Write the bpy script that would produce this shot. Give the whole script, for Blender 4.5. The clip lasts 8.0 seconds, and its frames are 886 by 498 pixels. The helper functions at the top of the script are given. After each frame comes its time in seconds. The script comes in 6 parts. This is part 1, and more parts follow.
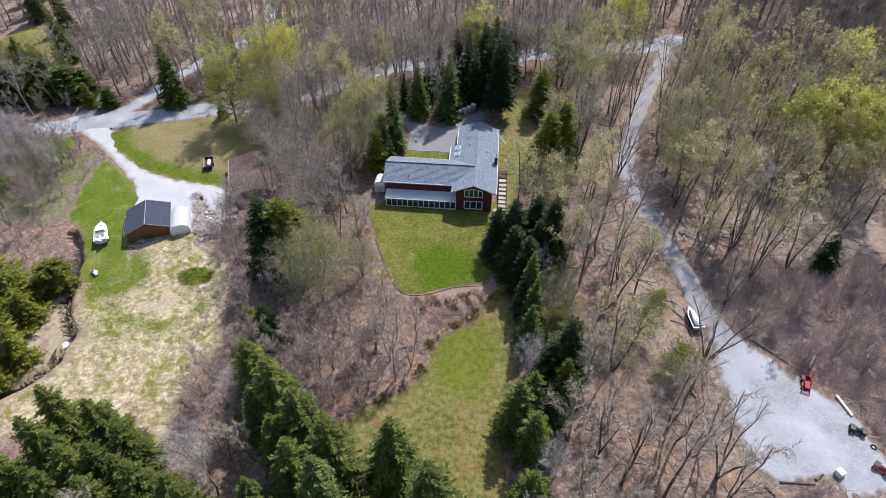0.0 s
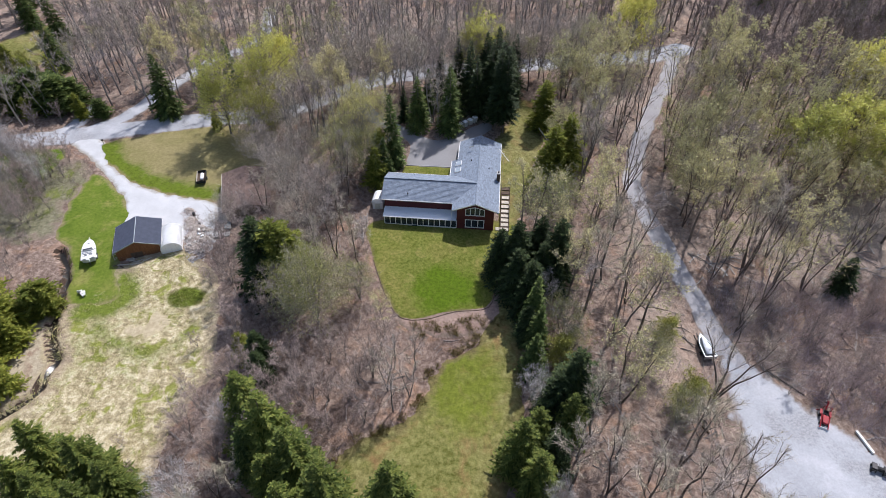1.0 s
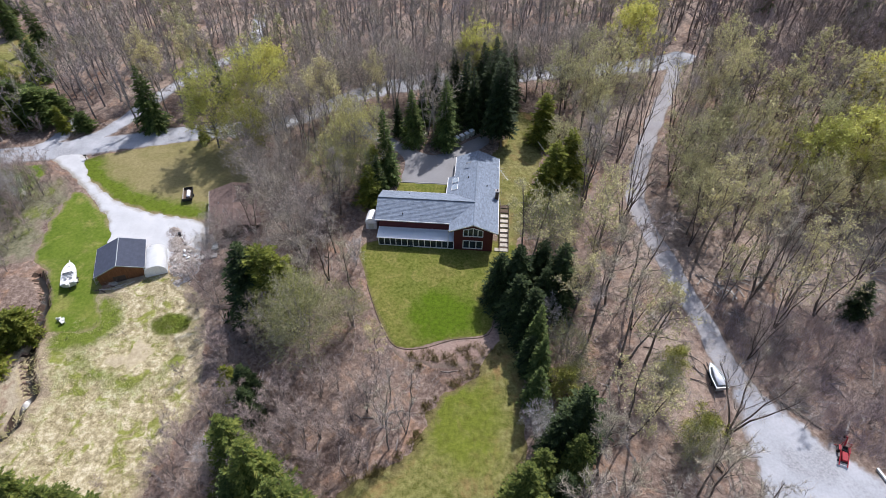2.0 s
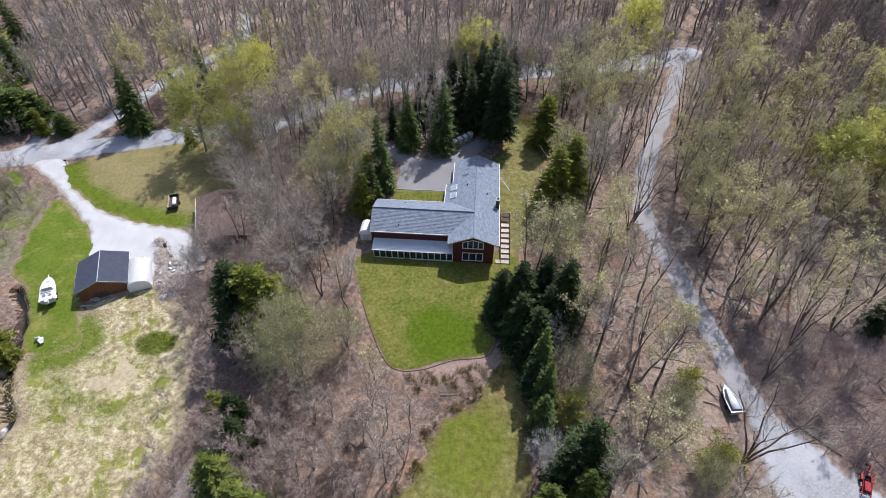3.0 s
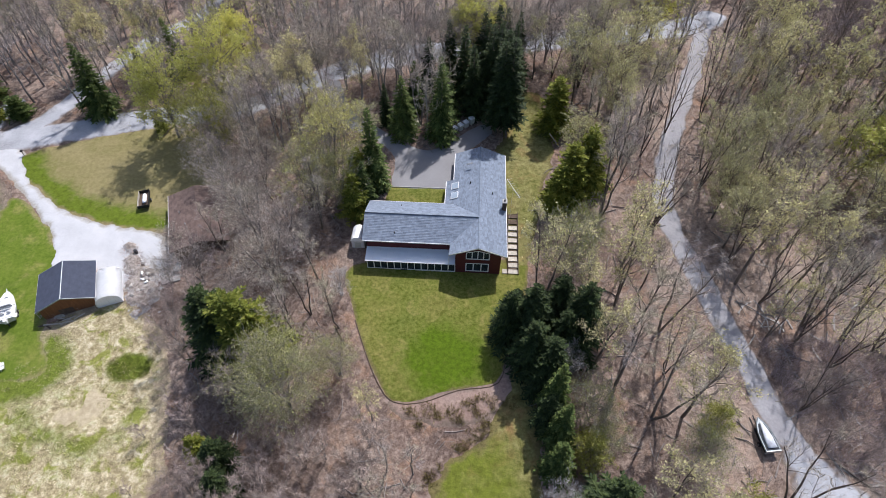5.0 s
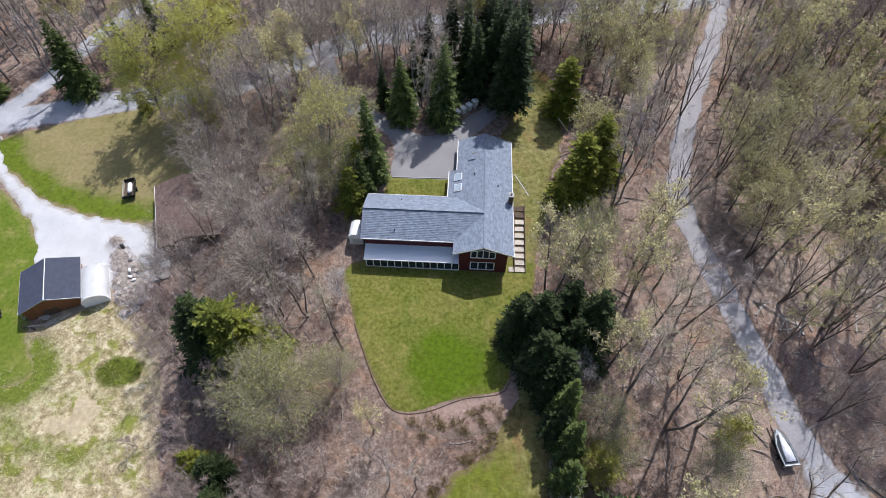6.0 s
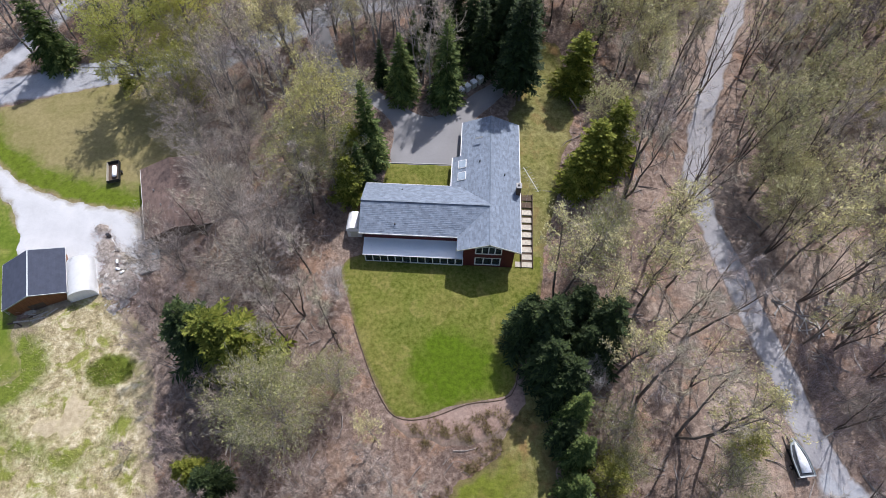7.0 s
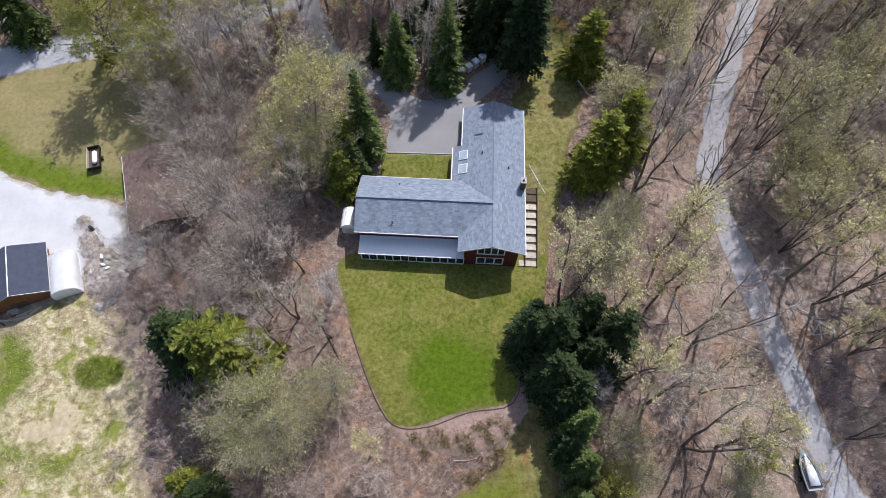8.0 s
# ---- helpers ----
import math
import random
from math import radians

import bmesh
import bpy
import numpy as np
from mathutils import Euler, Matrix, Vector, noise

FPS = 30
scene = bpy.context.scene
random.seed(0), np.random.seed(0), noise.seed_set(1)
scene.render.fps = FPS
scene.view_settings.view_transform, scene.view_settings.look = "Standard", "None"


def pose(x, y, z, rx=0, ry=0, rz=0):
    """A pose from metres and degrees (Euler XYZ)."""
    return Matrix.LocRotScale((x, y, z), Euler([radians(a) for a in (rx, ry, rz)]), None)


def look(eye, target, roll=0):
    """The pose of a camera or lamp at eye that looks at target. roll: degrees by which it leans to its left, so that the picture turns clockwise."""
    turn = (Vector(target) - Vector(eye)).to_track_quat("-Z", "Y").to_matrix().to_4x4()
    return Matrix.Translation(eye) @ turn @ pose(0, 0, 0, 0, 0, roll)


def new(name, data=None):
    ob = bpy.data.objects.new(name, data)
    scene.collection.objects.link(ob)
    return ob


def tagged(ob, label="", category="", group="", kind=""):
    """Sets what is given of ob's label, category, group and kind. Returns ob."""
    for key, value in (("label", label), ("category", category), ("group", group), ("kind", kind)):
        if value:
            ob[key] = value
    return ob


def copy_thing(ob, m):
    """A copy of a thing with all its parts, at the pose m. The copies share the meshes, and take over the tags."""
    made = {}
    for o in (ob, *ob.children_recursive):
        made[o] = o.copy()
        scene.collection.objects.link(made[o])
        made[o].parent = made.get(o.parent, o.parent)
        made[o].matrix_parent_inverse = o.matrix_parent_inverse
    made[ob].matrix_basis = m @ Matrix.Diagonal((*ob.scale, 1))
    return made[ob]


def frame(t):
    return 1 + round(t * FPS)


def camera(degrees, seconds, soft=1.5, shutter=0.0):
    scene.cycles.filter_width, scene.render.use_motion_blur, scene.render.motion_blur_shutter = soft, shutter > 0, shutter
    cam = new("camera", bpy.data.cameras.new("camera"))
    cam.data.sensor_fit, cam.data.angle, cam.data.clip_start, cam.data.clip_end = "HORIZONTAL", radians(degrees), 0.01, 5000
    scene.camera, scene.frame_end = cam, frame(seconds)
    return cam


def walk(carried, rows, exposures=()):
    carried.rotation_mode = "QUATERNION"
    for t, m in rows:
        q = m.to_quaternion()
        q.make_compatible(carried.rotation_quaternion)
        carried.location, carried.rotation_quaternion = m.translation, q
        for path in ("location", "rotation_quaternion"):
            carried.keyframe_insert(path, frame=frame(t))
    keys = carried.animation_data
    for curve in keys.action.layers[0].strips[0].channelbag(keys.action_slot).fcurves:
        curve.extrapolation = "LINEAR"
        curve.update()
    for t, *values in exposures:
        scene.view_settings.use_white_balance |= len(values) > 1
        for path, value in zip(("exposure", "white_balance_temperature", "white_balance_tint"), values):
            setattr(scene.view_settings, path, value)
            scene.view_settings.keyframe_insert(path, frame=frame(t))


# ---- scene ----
# The camera: a drone that flies level and slowly bows its view.
cam = camera(75.9, 8.0, soft=0.6)
METRES, EYE, TILT, LEAN, TURN = 56.0, 73.0, -43.5, 0.0, 0.0
ROWS = [
    (0.0, 0.0, 0.0, 0.0, 0.0, 0.0, -0.0),
    (0.5, -0.0003, 0.0346, 0.0315, 0.07, 0.04, -0.13),
    (1.0, -0.0013, 0.0721, 0.0671, -0.01, 0.06, -0.12),
    (1.5, -0.0026, 0.1125, 0.1034, -0.24, 0.1, 0.08),
    (2.0, -0.0049, 0.1543, 0.1411, -0.45, 0.03, 0.27),
    (3.5, -0.0156, 0.2914, 0.2585, -1.07, -2.21, 0.85),
    (4.0, -0.019, 0.3393, 0.2997, -1.22, -3.36, 1.01),
    (4.5, -0.0222, 0.3874, 0.3431, -1.38, -4.76, 1.16),
    (6.0, -0.0345, 0.5372, 0.4786, -1.75, -10.46, 1.48),
    (6.5, -0.0372, 0.5886, 0.5238, -1.78, -12.87, 1.51),
    (7.0, -0.038, 0.6414, 0.5714, -1.78, -15.39, 1.45),
    (7.5, -0.0381, 0.6936, 0.6175, -1.86, -17.92, 1.4),
    (8.0, -0.0375, 0.7462, 0.6641, -1.99, -20.41, 1.41),
]
walk(cam, [(t, pose(0, 0, EYE, TILT, LEAN, TURN) @ pose(METRES * x, METRES * y, METRES * z, 90 + pitch, roll, yaw)) for t, x, y, z, yaw, pitch, roll in ROWS],
     exposures=[(0.0, -0.06, 6300.0, 14.0), (8.0, -0.07, 6300.0, 14.0)])

# ---- light: a high spring sun beyond the house, under a hazy blue sky ----
SUN_AZ, SUN_EL = 29.0, 53.5
world = bpy.data.worlds.new("sky")
scene.world = world
world.use_nodes = True
sky = world.node_tree.nodes.new("ShaderNodeTexSky")
sky.sky_type, sky.sun_disc = "NISHITA", False
sky.sun_elevation, sky.sun_rotation = radians(SUN_EL), radians(SUN_AZ)
sky.dust_density = 2.0
world.node_tree.links.new(sky.outputs[0], world.node_tree.nodes["Background"].inputs[0])
world.node_tree.nodes["Background"].inputs[1].default_value = 0.15
sun = new("sun", bpy.data.lights.new("sun", "SUN"))
sun.data.energy, sun.data.angle, sun.data.color = 4.6, radians(0.6), (1.0, 0.975, 0.95)
away = Vector((math.sin(radians(SUN_AZ)) * math.cos(radians(SUN_EL)), math.cos(radians(SUN_AZ)) * math.cos(radians(SUN_EL)), math.sin(radians(SUN_EL))))
sun.matrix_world = look(away * 300, (0, 0, 0))


# ---- materials ----
def material(name, rough=0.8, metal=0.0, spec=0.3):
    m = bpy.data.materials.new(name)
    m.use_nodes = True
    b = m.node_tree.nodes["Principled BSDF"]
    b.inputs["Roughness"].default_value, b.inputs["Metallic"].default_value = rough, metal
    b.inputs["Specular IOR Level"].default_value = spec
    return m, m.node_tree, b


def noise_node(nt, scale, detail=4.0, rough=0.55, stretch=None, distortion=0.0):
    co = nt.nodes.new("ShaderNodeTexCoord")
    n = nt.nodes.new("ShaderNodeTexNoise")
    n.inputs["Scale"].default_value, n.inputs["Detail"].default_value = scale, detail
    n.inputs["Roughness"].default_value, n.inputs["Distortion"].default_value = rough, distortion
    if stretch:
        mp = nt.nodes.new("ShaderNodeMapping")
        mp.inputs["Scale"].default_value = stretch
        nt.links.new(co.outputs["Object"], mp.inputs[0])
        nt.links.new(mp.outputs[0], n.inputs["Vector"])
    else:
        nt.links.new(co.outputs["Object"], n.inputs["Vector"])
    return n.outputs["Fac"]


def ramp_node(nt, fac, stops):
    r = nt.nodes.new("ShaderNodeValToRGB")
    while len(r.color_ramp.elements) < len(stops):
        r.color_ramp.elements.new(0.5)
    for e, (at, c) in zip(r.color_ramp.elements, stops):
        e.position, e.color = at, (*c, 1) if len(c) == 3 else c
    nt.links.new(fac, r.inputs[0])
    return r.outputs[0]


def mix_node(nt, fac, a, b, how="MIX"):
    m = nt.nodes.new("ShaderNodeMix")
    m.data_type, m.blend_type = "RGBA", how
    for sock, v in ((m.inputs[0], fac), (m.inputs[6], a), (m.inputs[7], b)):
        if isinstance(v, (int, float)):
            sock.default_value = v
        elif isinstance(v, tuple):
            sock.default_value = (*v, 1)
        else:
            nt.links.new(v, sock)
    return m.outputs[2]


def grey(v):
    return (v, v, v)


def bump_node(nt, b, height, strength=0.5, distance=0.05):
    n = nt.nodes.new("ShaderNodeBump")
    n.inputs["Strength"].default_value, n.inputs["Distance"].default_value = strength, distance
    nt.links.new(height, n.inputs["Height"])
    nt.links.new(n.outputs[0], b.inputs["Normal"])


def growth_node(nt, name):
    """A value that the ground cover's mesh carries."""
    n = nt.nodes.new("ShaderNodeAttribute")
    n.attribute_name = name
    return n.outputs["Fac"]


def add_node(nt, a, b, how="ADD"):
    n = nt.nodes.new("ShaderNodeMath")
    n.operation = how
    for sock, v in zip(n.inputs, (a, b)):
        if isinstance(v, (int, float)):
            sock.default_value = v
        else:
            nt.links.new(v, sock)
    return n.outputs[0]


def ground_material(name, broad, fine, broad_scale=0.12, fine_scale=2.2, mixing=0.5, relief=0.6, rough=0.95, patch=None, patch_scale=0.25, patch_at=(0.52, 0.62), distance=0.12, lush=None, rim=None):
    """Broad tints, finer speckle on them, patches of another growth, a lusher growth and an uneven rim where the mesh has them."""
    m, nt, b = material(name, rough, spec=0.15)
    big = ramp_node(nt, noise_node(nt, broad_scale, 5, 0.6), broad)
    small = noise_node(nt, fine_scale, 8, 0.72)

    def speckled(c):
        return mix_node(nt, 0.55, c, ramp_node(nt, small, [(0.35, tuple(v * 0.5 for v in c)), (0.65, tuple(min(1, v * 1.5) for v in c))]))
    col = mix_node(nt, mixing, big, ramp_node(nt, small, fine))
    uneven = add_node(nt, noise_node(nt, 0.45, 6, 0.65, distortion=0.5), 0.5, "SUBTRACT")
    if patch:
        where = ramp_node(nt, noise_node(nt, patch_scale, 6, 0.62, distortion=0.6), [(patch_at[0], grey(0)), (patch_at[1], grey(1))])
        col = mix_node(nt, where, col, speckled(patch))
    if lush:
        where = ramp_node(nt, add_node(nt, growth_node(nt, "lush"), add_node(nt, uneven, 1.2, "MULTIPLY")), [(0.2, grey(0)), (0.8, grey(1))])
        col = mix_node(nt, where, col, speckled(lush))
    if rim:
        where = ramp_node(nt, add_node(nt, growth_node(nt, "inner"), add_node(nt, uneven, 1.6, "MULTIPLY")), [(0.15, grey(1)), (0.7, grey(0))])
        col = mix_node(nt, where, col, speckled(rim))
    nt.links.new(col, b.inputs["Base Color"])
    bump_node(nt, b, small, relief, distance)
    return m


EARTH = (0.2, 0.155, 0.125)
LITTER = ground_material("leaf_litter", [(0.3, (0.15, 0.098, 0.078)), (0.5, (0.25, 0.18, 0.143)), (0.7, (0.38, 0.295, 0.23))],
                         [(0.34, (0.05, 0.035, 0.028)), (0.5, (0.23, 0.17, 0.14)), (0.66, (0.5, 0.405, 0.335))], 0.09, 1.3, 0.62, 1.0, patch=(0.36, 0.225, 0.15), patch_at=(0.52, 0.7), distance=0.3, lush=(0.36, 0.285, 0.235))
LAWN = ground_material("lawn_grass", [(0.36, (0.085, 0.12, 0.01)), (0.46, (0.115, 0.14, 0.015)), (0.56, (0.17, 0.165, 0.035)), (0.68, (0.25, 0.22, 0.07))],
                       [(0.36, (0.045, 0.06, 0.008)), (0.64, (0.27, 0.27, 0.08))], 0.13, 1.9, 0.5, 0.7, patch=(0.24, 0.215, 0.07), patch_scale=0.4, patch_at=(0.54, 0.74), lush=(0.084, 0.135, 0.008), rim=(0.17, 0.15, 0.06))
LAWN_OLIVE = ground_material("olive_rough_grass", [(0.34, (0.12, 0.135, 0.022)), (0.46, (0.18, 0.18, 0.045)), (0.58, (0.24, 0.21, 0.085)), (0.7, (0.29, 0.25, 0.12))],
                             [(0.36, (0.06, 0.065, 0.012)), (0.64, (0.34, 0.32, 0.13))], 0.13, 1.2, 0.6, 0.9, patch=(0.25, 0.165, 0.07), patch_scale=0.17, patch_at=(0.53, 0.68), distance=0.2, lush=(0.145, 0.17, 0.025), rim=(0.17, 0.145, 0.06))
LAWN_LUSH = ground_material("lush_lawn_grass", [(0.34, (0.08, 0.135, 0.012)), (0.5, (0.115, 0.175, 0.016)), (0.66, (0.2, 0.22, 0.045))],
                            [(0.34, (0.05, 0.085, 0.008)), (0.66, (0.19, 0.235, 0.04))], 0.13, 1.5, 0.5, 0.5, patch=(0.24, 0.235, 0.07), patch_scale=0.16, patch_at=(0.52, 0.7), rim=(0.22, 0.2, 0.09))
SCRUB_TURF = ground_material("scrub_turf", [(0.3, (0.13, 0.13, 0.07)), (0.5, (0.2, 0.19, 0.12)), (0.7, (0.27, 0.24, 0.17))],
                             [(0.34, (0.06, 0.06, 0.03)), (0.66, (0.34, 0.32, 0.22))], 0.12, 1.2, 0.6, 0.9, patch=(0.15, 0.17, 0.05), patch_scale=0.2, distance=0.25, rim=(0.24, 0.19, 0.15))
LAWN_DRY = ground_material("dry_lawn_grass", [(0.3, (0.17, 0.165, 0.05)), (0.5, (0.26, 0.22, 0.1)), (0.7, (0.33, 0.275, 0.145))],
                           [(0.3, (0.12, 0.11, 0.04)), (0.7, (0.36, 0.31, 0.16))], 0.1, 1.3, 0.45, 0.5, lush=(0.11, 0.15, 0.015), rim=(0.24, 0.2, 0.1))
STRAW = ground_material("straw_meadow", [(0.3, (0.36, 0.3, 0.17)), (0.5, (0.5, 0.42, 0.26)), (0.7, (0.62, 0.54, 0.37))],
                        [(0.36, (0.14, 0.11, 0.05)), (0.5, (0.46, 0.39, 0.23)), (0.62, (0.8, 0.73, 0.53))], 0.1, 0.9, 0.7, 1.0, patch=(0.26, 0.27, 0.07), patch_scale=0.34, patch_at=(0.52, 0.62), distance=0.4, lush=(0.15, 0.19, 0.03), rim=(0.36, 0.29, 0.2))
GRAVEL = ground_material("pale_gravel", [(0.3, (0.45, 0.46, 0.48)), (0.55, (0.54, 0.55, 0.57)), (0.75, (0.62, 0.62, 0.63))],
                         [(0.3, (0.42, 0.42, 0.42)), (0.7, (0.7, 0.7, 0.69))], 0.3, 5.0, 0.3, 0.35, distance=0.03, rim=(0.36, 0.34, 0.3))
GRAVEL_GREY = ground_material("grey_gravel", [(0.34, (0.3, 0.31, 0.335)), (0.5, (0.385, 0.4, 0.43)), (0.66, (0.5, 0.51, 0.54))],
                              [(0.3, (0.28, 0.28, 0.29)), (0.7, (0.54, 0.55, 0.58))], 0.18, 3.0, 0.35, 0.5, patch=(0.33, 0.335, 0.35), patch_scale=0.14, patch_at=(0.52, 0.66), distance=0.04, rim=EARTH)
GRAVEL_DIRT = ground_material("worn_track_gravel", [(0.3, (0.31, 0.3, 0.315)), (0.5, (0.38, 0.375, 0.39)), (0.7, (0.45, 0.445, 0.465))],
                              [(0.3, (0.19, 0.18, 0.18)), (0.7, (0.43, 0.42, 0.43))], 0.2, 2.4, 0.4, 0.6, patch=(0.3, 0.27, 0.24), patch_scale=0.25, patch_at=(0.57, 0.72), distance=0.06, rim=EARTH)
ASPHALT = ground_material("worn_asphalt", [(0.3, (0.24, 0.235, 0.24)), (0.6, (0.29, 0.285, 0.29)), (0.8, (0.33, 0.32, 0.32))],
                          [(0.3, (0.2, 0.2, 0.2)), (0.7, (0.33, 0.325, 0.325))], 0.25, 6.0, 0.35, 0.2, 0.85, distance=0.02)
MULCH = ground_material("bare_soil_bed", [(0.3, (0.22, 0.14, 0.11)), (0.5, (0.34, 0.23, 0.19)), (0.7, (0.44, 0.33, 0.28))],
                        [(0.3, (0.12, 0.08, 0.06)), (0.7, (0.48, 0.36, 0.3))], 0.3, 2.0, 0.55, 0.8, rim=EARTH)
HEAP_EARTH = ground_material("grey_heap_earth", [(0.3, (0.25, 0.2, 0.17)), (0.5, (0.36, 0.31, 0.27)), (0.7, (0.46, 0.42, 0.38))], [(0.36, (0.1, 0.075, 0.06)), (0.64, (0.6, 0.55, 0.5))], 0.3, 1.6, 0.6, 1.0, distance=0.25, rim=(0.5, 0.49, 0.48))
SAND = ground_material("pale_sand", [(0.3, (0.4, 0.33, 0.21)), (0.6, (0.54, 0.46, 0.31))], [(0.3, (0.3, 0.24, 0.15)), (0.7, (0.62, 0.54, 0.38))], 0.3, 1.2, 0.6, 0.8, rim=(0.46, 0.4, 0.24))
MUD = ground_material("creek_mud", [(0.3, (0.035, 0.025, 0.018)), (0.6, (0.06, 0.042, 0.03))], [(0.3, (0.03, 0.02, 0.015)), (0.7, (0.13, 0.09, 0.07))], 0.4, 2.0)
BANK = ground_material("pale_creek_bank", [(0.3, (0.36, 0.3, 0.21)), (0.6, (0.46, 0.4, 0.29))], [(0.3, (0.24, 0.19, 0.13)), (0.7, (0.56, 0.49, 0.37))], 0.3, 1.6, 0.6, 0.9, patch=(0.3, 0.22, 0.16), patch_scale=0.3, distance=0.25, rim=(0.38, 0.32, 0.2))


def plain(name, colour, rough=0.6, metal=0.0, vary=0.25, scale=3.0, relief=0.0, spec=0.4, stretch=None, island=0.0, per_object=0.0):
    """A paint or material with stains and grain; island and per_object vary its pieces."""
    m, nt, b = material(name, rough, metal, spec)
    n = noise_node(nt, scale, 6, 0.65, stretch)
    lo, hi = tuple(v * (1 - vary) for v in colour), tuple(min(1.0, v * (1 + vary)) for v in colour)
    col = ramp_node(nt, n, [(0.3, lo), (0.7, hi)])
    for amount, source in ((island, "ShaderNodeNewGeometry"), (per_object, "ShaderNodeObjectInfo")):
        if amount:
            g = nt.nodes.new(source)
            out = g.outputs["Random Per Island"] if island and source.endswith("Geometry") else g.outputs["Random"]
            col = mix_node(nt, 1.0, col, ramp_node(nt, out, [(0.0, grey(1 - amount)), (1.0, grey(1 + amount))]), "MULTIPLY")
    nt.links.new(col, b.inputs["Base Color"])
    if relief:
        bump_node(nt, b, n, relief, 0.02)
    return m


def leaf_material(name, colours, rough=0.65, through_light=0.25):
    """Foliage: tints by clump and by tree, some light shining through."""
    m, nt, b = material(name, rough, spec=0.2)
    g, o = nt.nodes.new("ShaderNodeNewGeometry"), nt.nodes.new("ShaderNodeObjectInfo")
    col = ramp_node(nt, g.outputs["Random Per Island"], [(i / (len(colours) - 1), c) for i, c in enumerate(colours)])
    col = mix_node(nt, 1.0, col, ramp_node(nt, o.outputs["Random"], [(0.0, (0.78, 0.8, 0.8)), (1.0, (1.2, 1.15, 1.1))]), "MULTIPLY")
    col = mix_node(nt, 0.6, col, mix_node(nt, 1.0, col, ramp_node(nt, noise_node(nt, 0.8, 3), [(0.3, grey(0.6)), (0.7, grey(1.5))]), "MULTIPLY"))
    nt.links.new(col, b.inputs["Base Color"])
    t = nt.nodes.new("ShaderNodeBsdfTranslucent")
    nt.links.new(col, t.inputs[0])
    mix = nt.nodes.new("ShaderNodeMixShader")
    mix.inputs[0].default_value = through_light
    nt.links.new(b.outputs[0], mix.inputs[1])
    nt.links.new(t.outputs[0], mix.inputs[2])
    nt.links.new(mix.outputs[0], nt.nodes["Material Output"].inputs["Surface"])
    return m


def glass_material(name, colour=(0.03, 0.04, 0.05)):
    m, nt, b = material(name, 0.06, 0.0, 0.6)
    n = noise_node(nt, 1.2, 2)
    nt.links.new(ramp_node(nt, n, [(0.3, tuple(v * 0.6 for v in colour)), (0.7, tuple(v * 1.5 for v in colour))]), b.inputs["Base Color"])
    return m


SHINGLE = plain("grey_shingle", (0.215, 0.255, 0.315), 0.9, 0, 0.2, 1.6, 0.3, 0.2, island=0.15)
SHINGLE_DARK = plain("charcoal_shingle", (0.058, 0.068, 0.1), 0.8, 0, 0.15, 1.2, 0.2, 0.3, island=0.05)
SHINGLE_BROWN = plain("brown_shingle", (0.16, 0.115, 0.1), 0.9, 0, 0.25, 1.5, 0.3, 0.2, island=0.15)
SIDING_RED = plain("dark_red_siding", (0.1, 0.018, 0.02), 0.65, 0, 0.25, 1.5, 0.2, stretch=(1, 1, 8))
SIDING_BROWN = plain("orange_brown_boards", (0.2, 0.085, 0.035), 0.75, 0, 0.35, 1.2, 0.3, stretch=(4, 4, 0.5))
WHITE = plain("white_paint", (0.75, 0.75, 0.74), 0.5, 0, 0.08, 2.0)
CREAM = plain("cream_panel", (0.6, 0.6, 0.52), 0.6, 0, 0.1, 2.0)
PALE_METAL = plain("pale_roof_panel", (0.92, 0.965, 1.0), 0.22, 0.0, 0.03, 0.8, spec=0.9)
FABRIC = plain("white_tarpaulin", (0.93, 0.94, 0.95), 0.45, 0, 0.06, 0.9, 0.3)
CANVAS = plain("grey_white_canvas", (0.72, 0.75, 0.8), 0.7, 0, 0.25, 2.5, 0.4)
GLASS = glass_material("dark_window_glass")
SKYGLASS = plain("skylight_glass", (0.36, 0.43, 0.5), 0.08, 0.0, 0.15, 1.0, spec=0.8)
BLACK = plain("black_rubber", (0.02, 0.02, 0.021), 0.75, 0, 0.3, 4.0)
DARK_METAL = plain("dark_metal", (0.06, 0.06, 0.065), 0.45, 0.6, 0.3, 4.0)
STEEL = plain("galvanised_steel", (0.45, 0.46, 0.47), 0.45, 0.8, 0.2, 4.0)
RED_PAINT = plain("red_paint", (0.36, 0.018, 0.028), 0.5, 0, 0.2, 3.0)
GELCOAT = plain("white_gelcoat", (0.8, 0.8, 0.79), 0.25, 0, 0.06, 2.0, spec=0.6)
NAVY = plain("dark_canvas", (0.03, 0.035, 0.045), 0.8, 0, 0.3, 5.0)
ALU = plain("dull_aluminium", (0.3, 0.34, 0.36), 0.4, 0.5, 0.15, 3.0)
WOOD_PALE = plain("weathered_boards", (0.5, 0.46, 0.39), 0.85, 0, 0.25, 3.0, 0.3, per_object=0.15)
WOOD_DARK = plain("dark_timber", (0.1, 0.07, 0.05), 0.85, 0, 0.3, 3.0, 0.3)
CONCRETE = plain("grey_concrete", (0.38, 0.37, 0.36), 0.9, 0, 0.2, 1.2, 0.3)
STONE = plain("field_stone", (0.42, 0.39, 0.36), 0.9, 0, 0.3, 3.0, 0.4, per_object=0.25)
BARK = plain("grey_brown_bark", (0.185, 0.155, 0.13), 0.95, 0, 0.45, 1.2, 0.5, 0.1, (1, 1, 0.25), per_object=0.25)
BARK_GREY = plain("grey_bark", (0.24, 0.215, 0.2), 0.95, 0, 0.4, 1.2, 0.4, 0.1, (1, 1, 0.3), per_object=0.2)
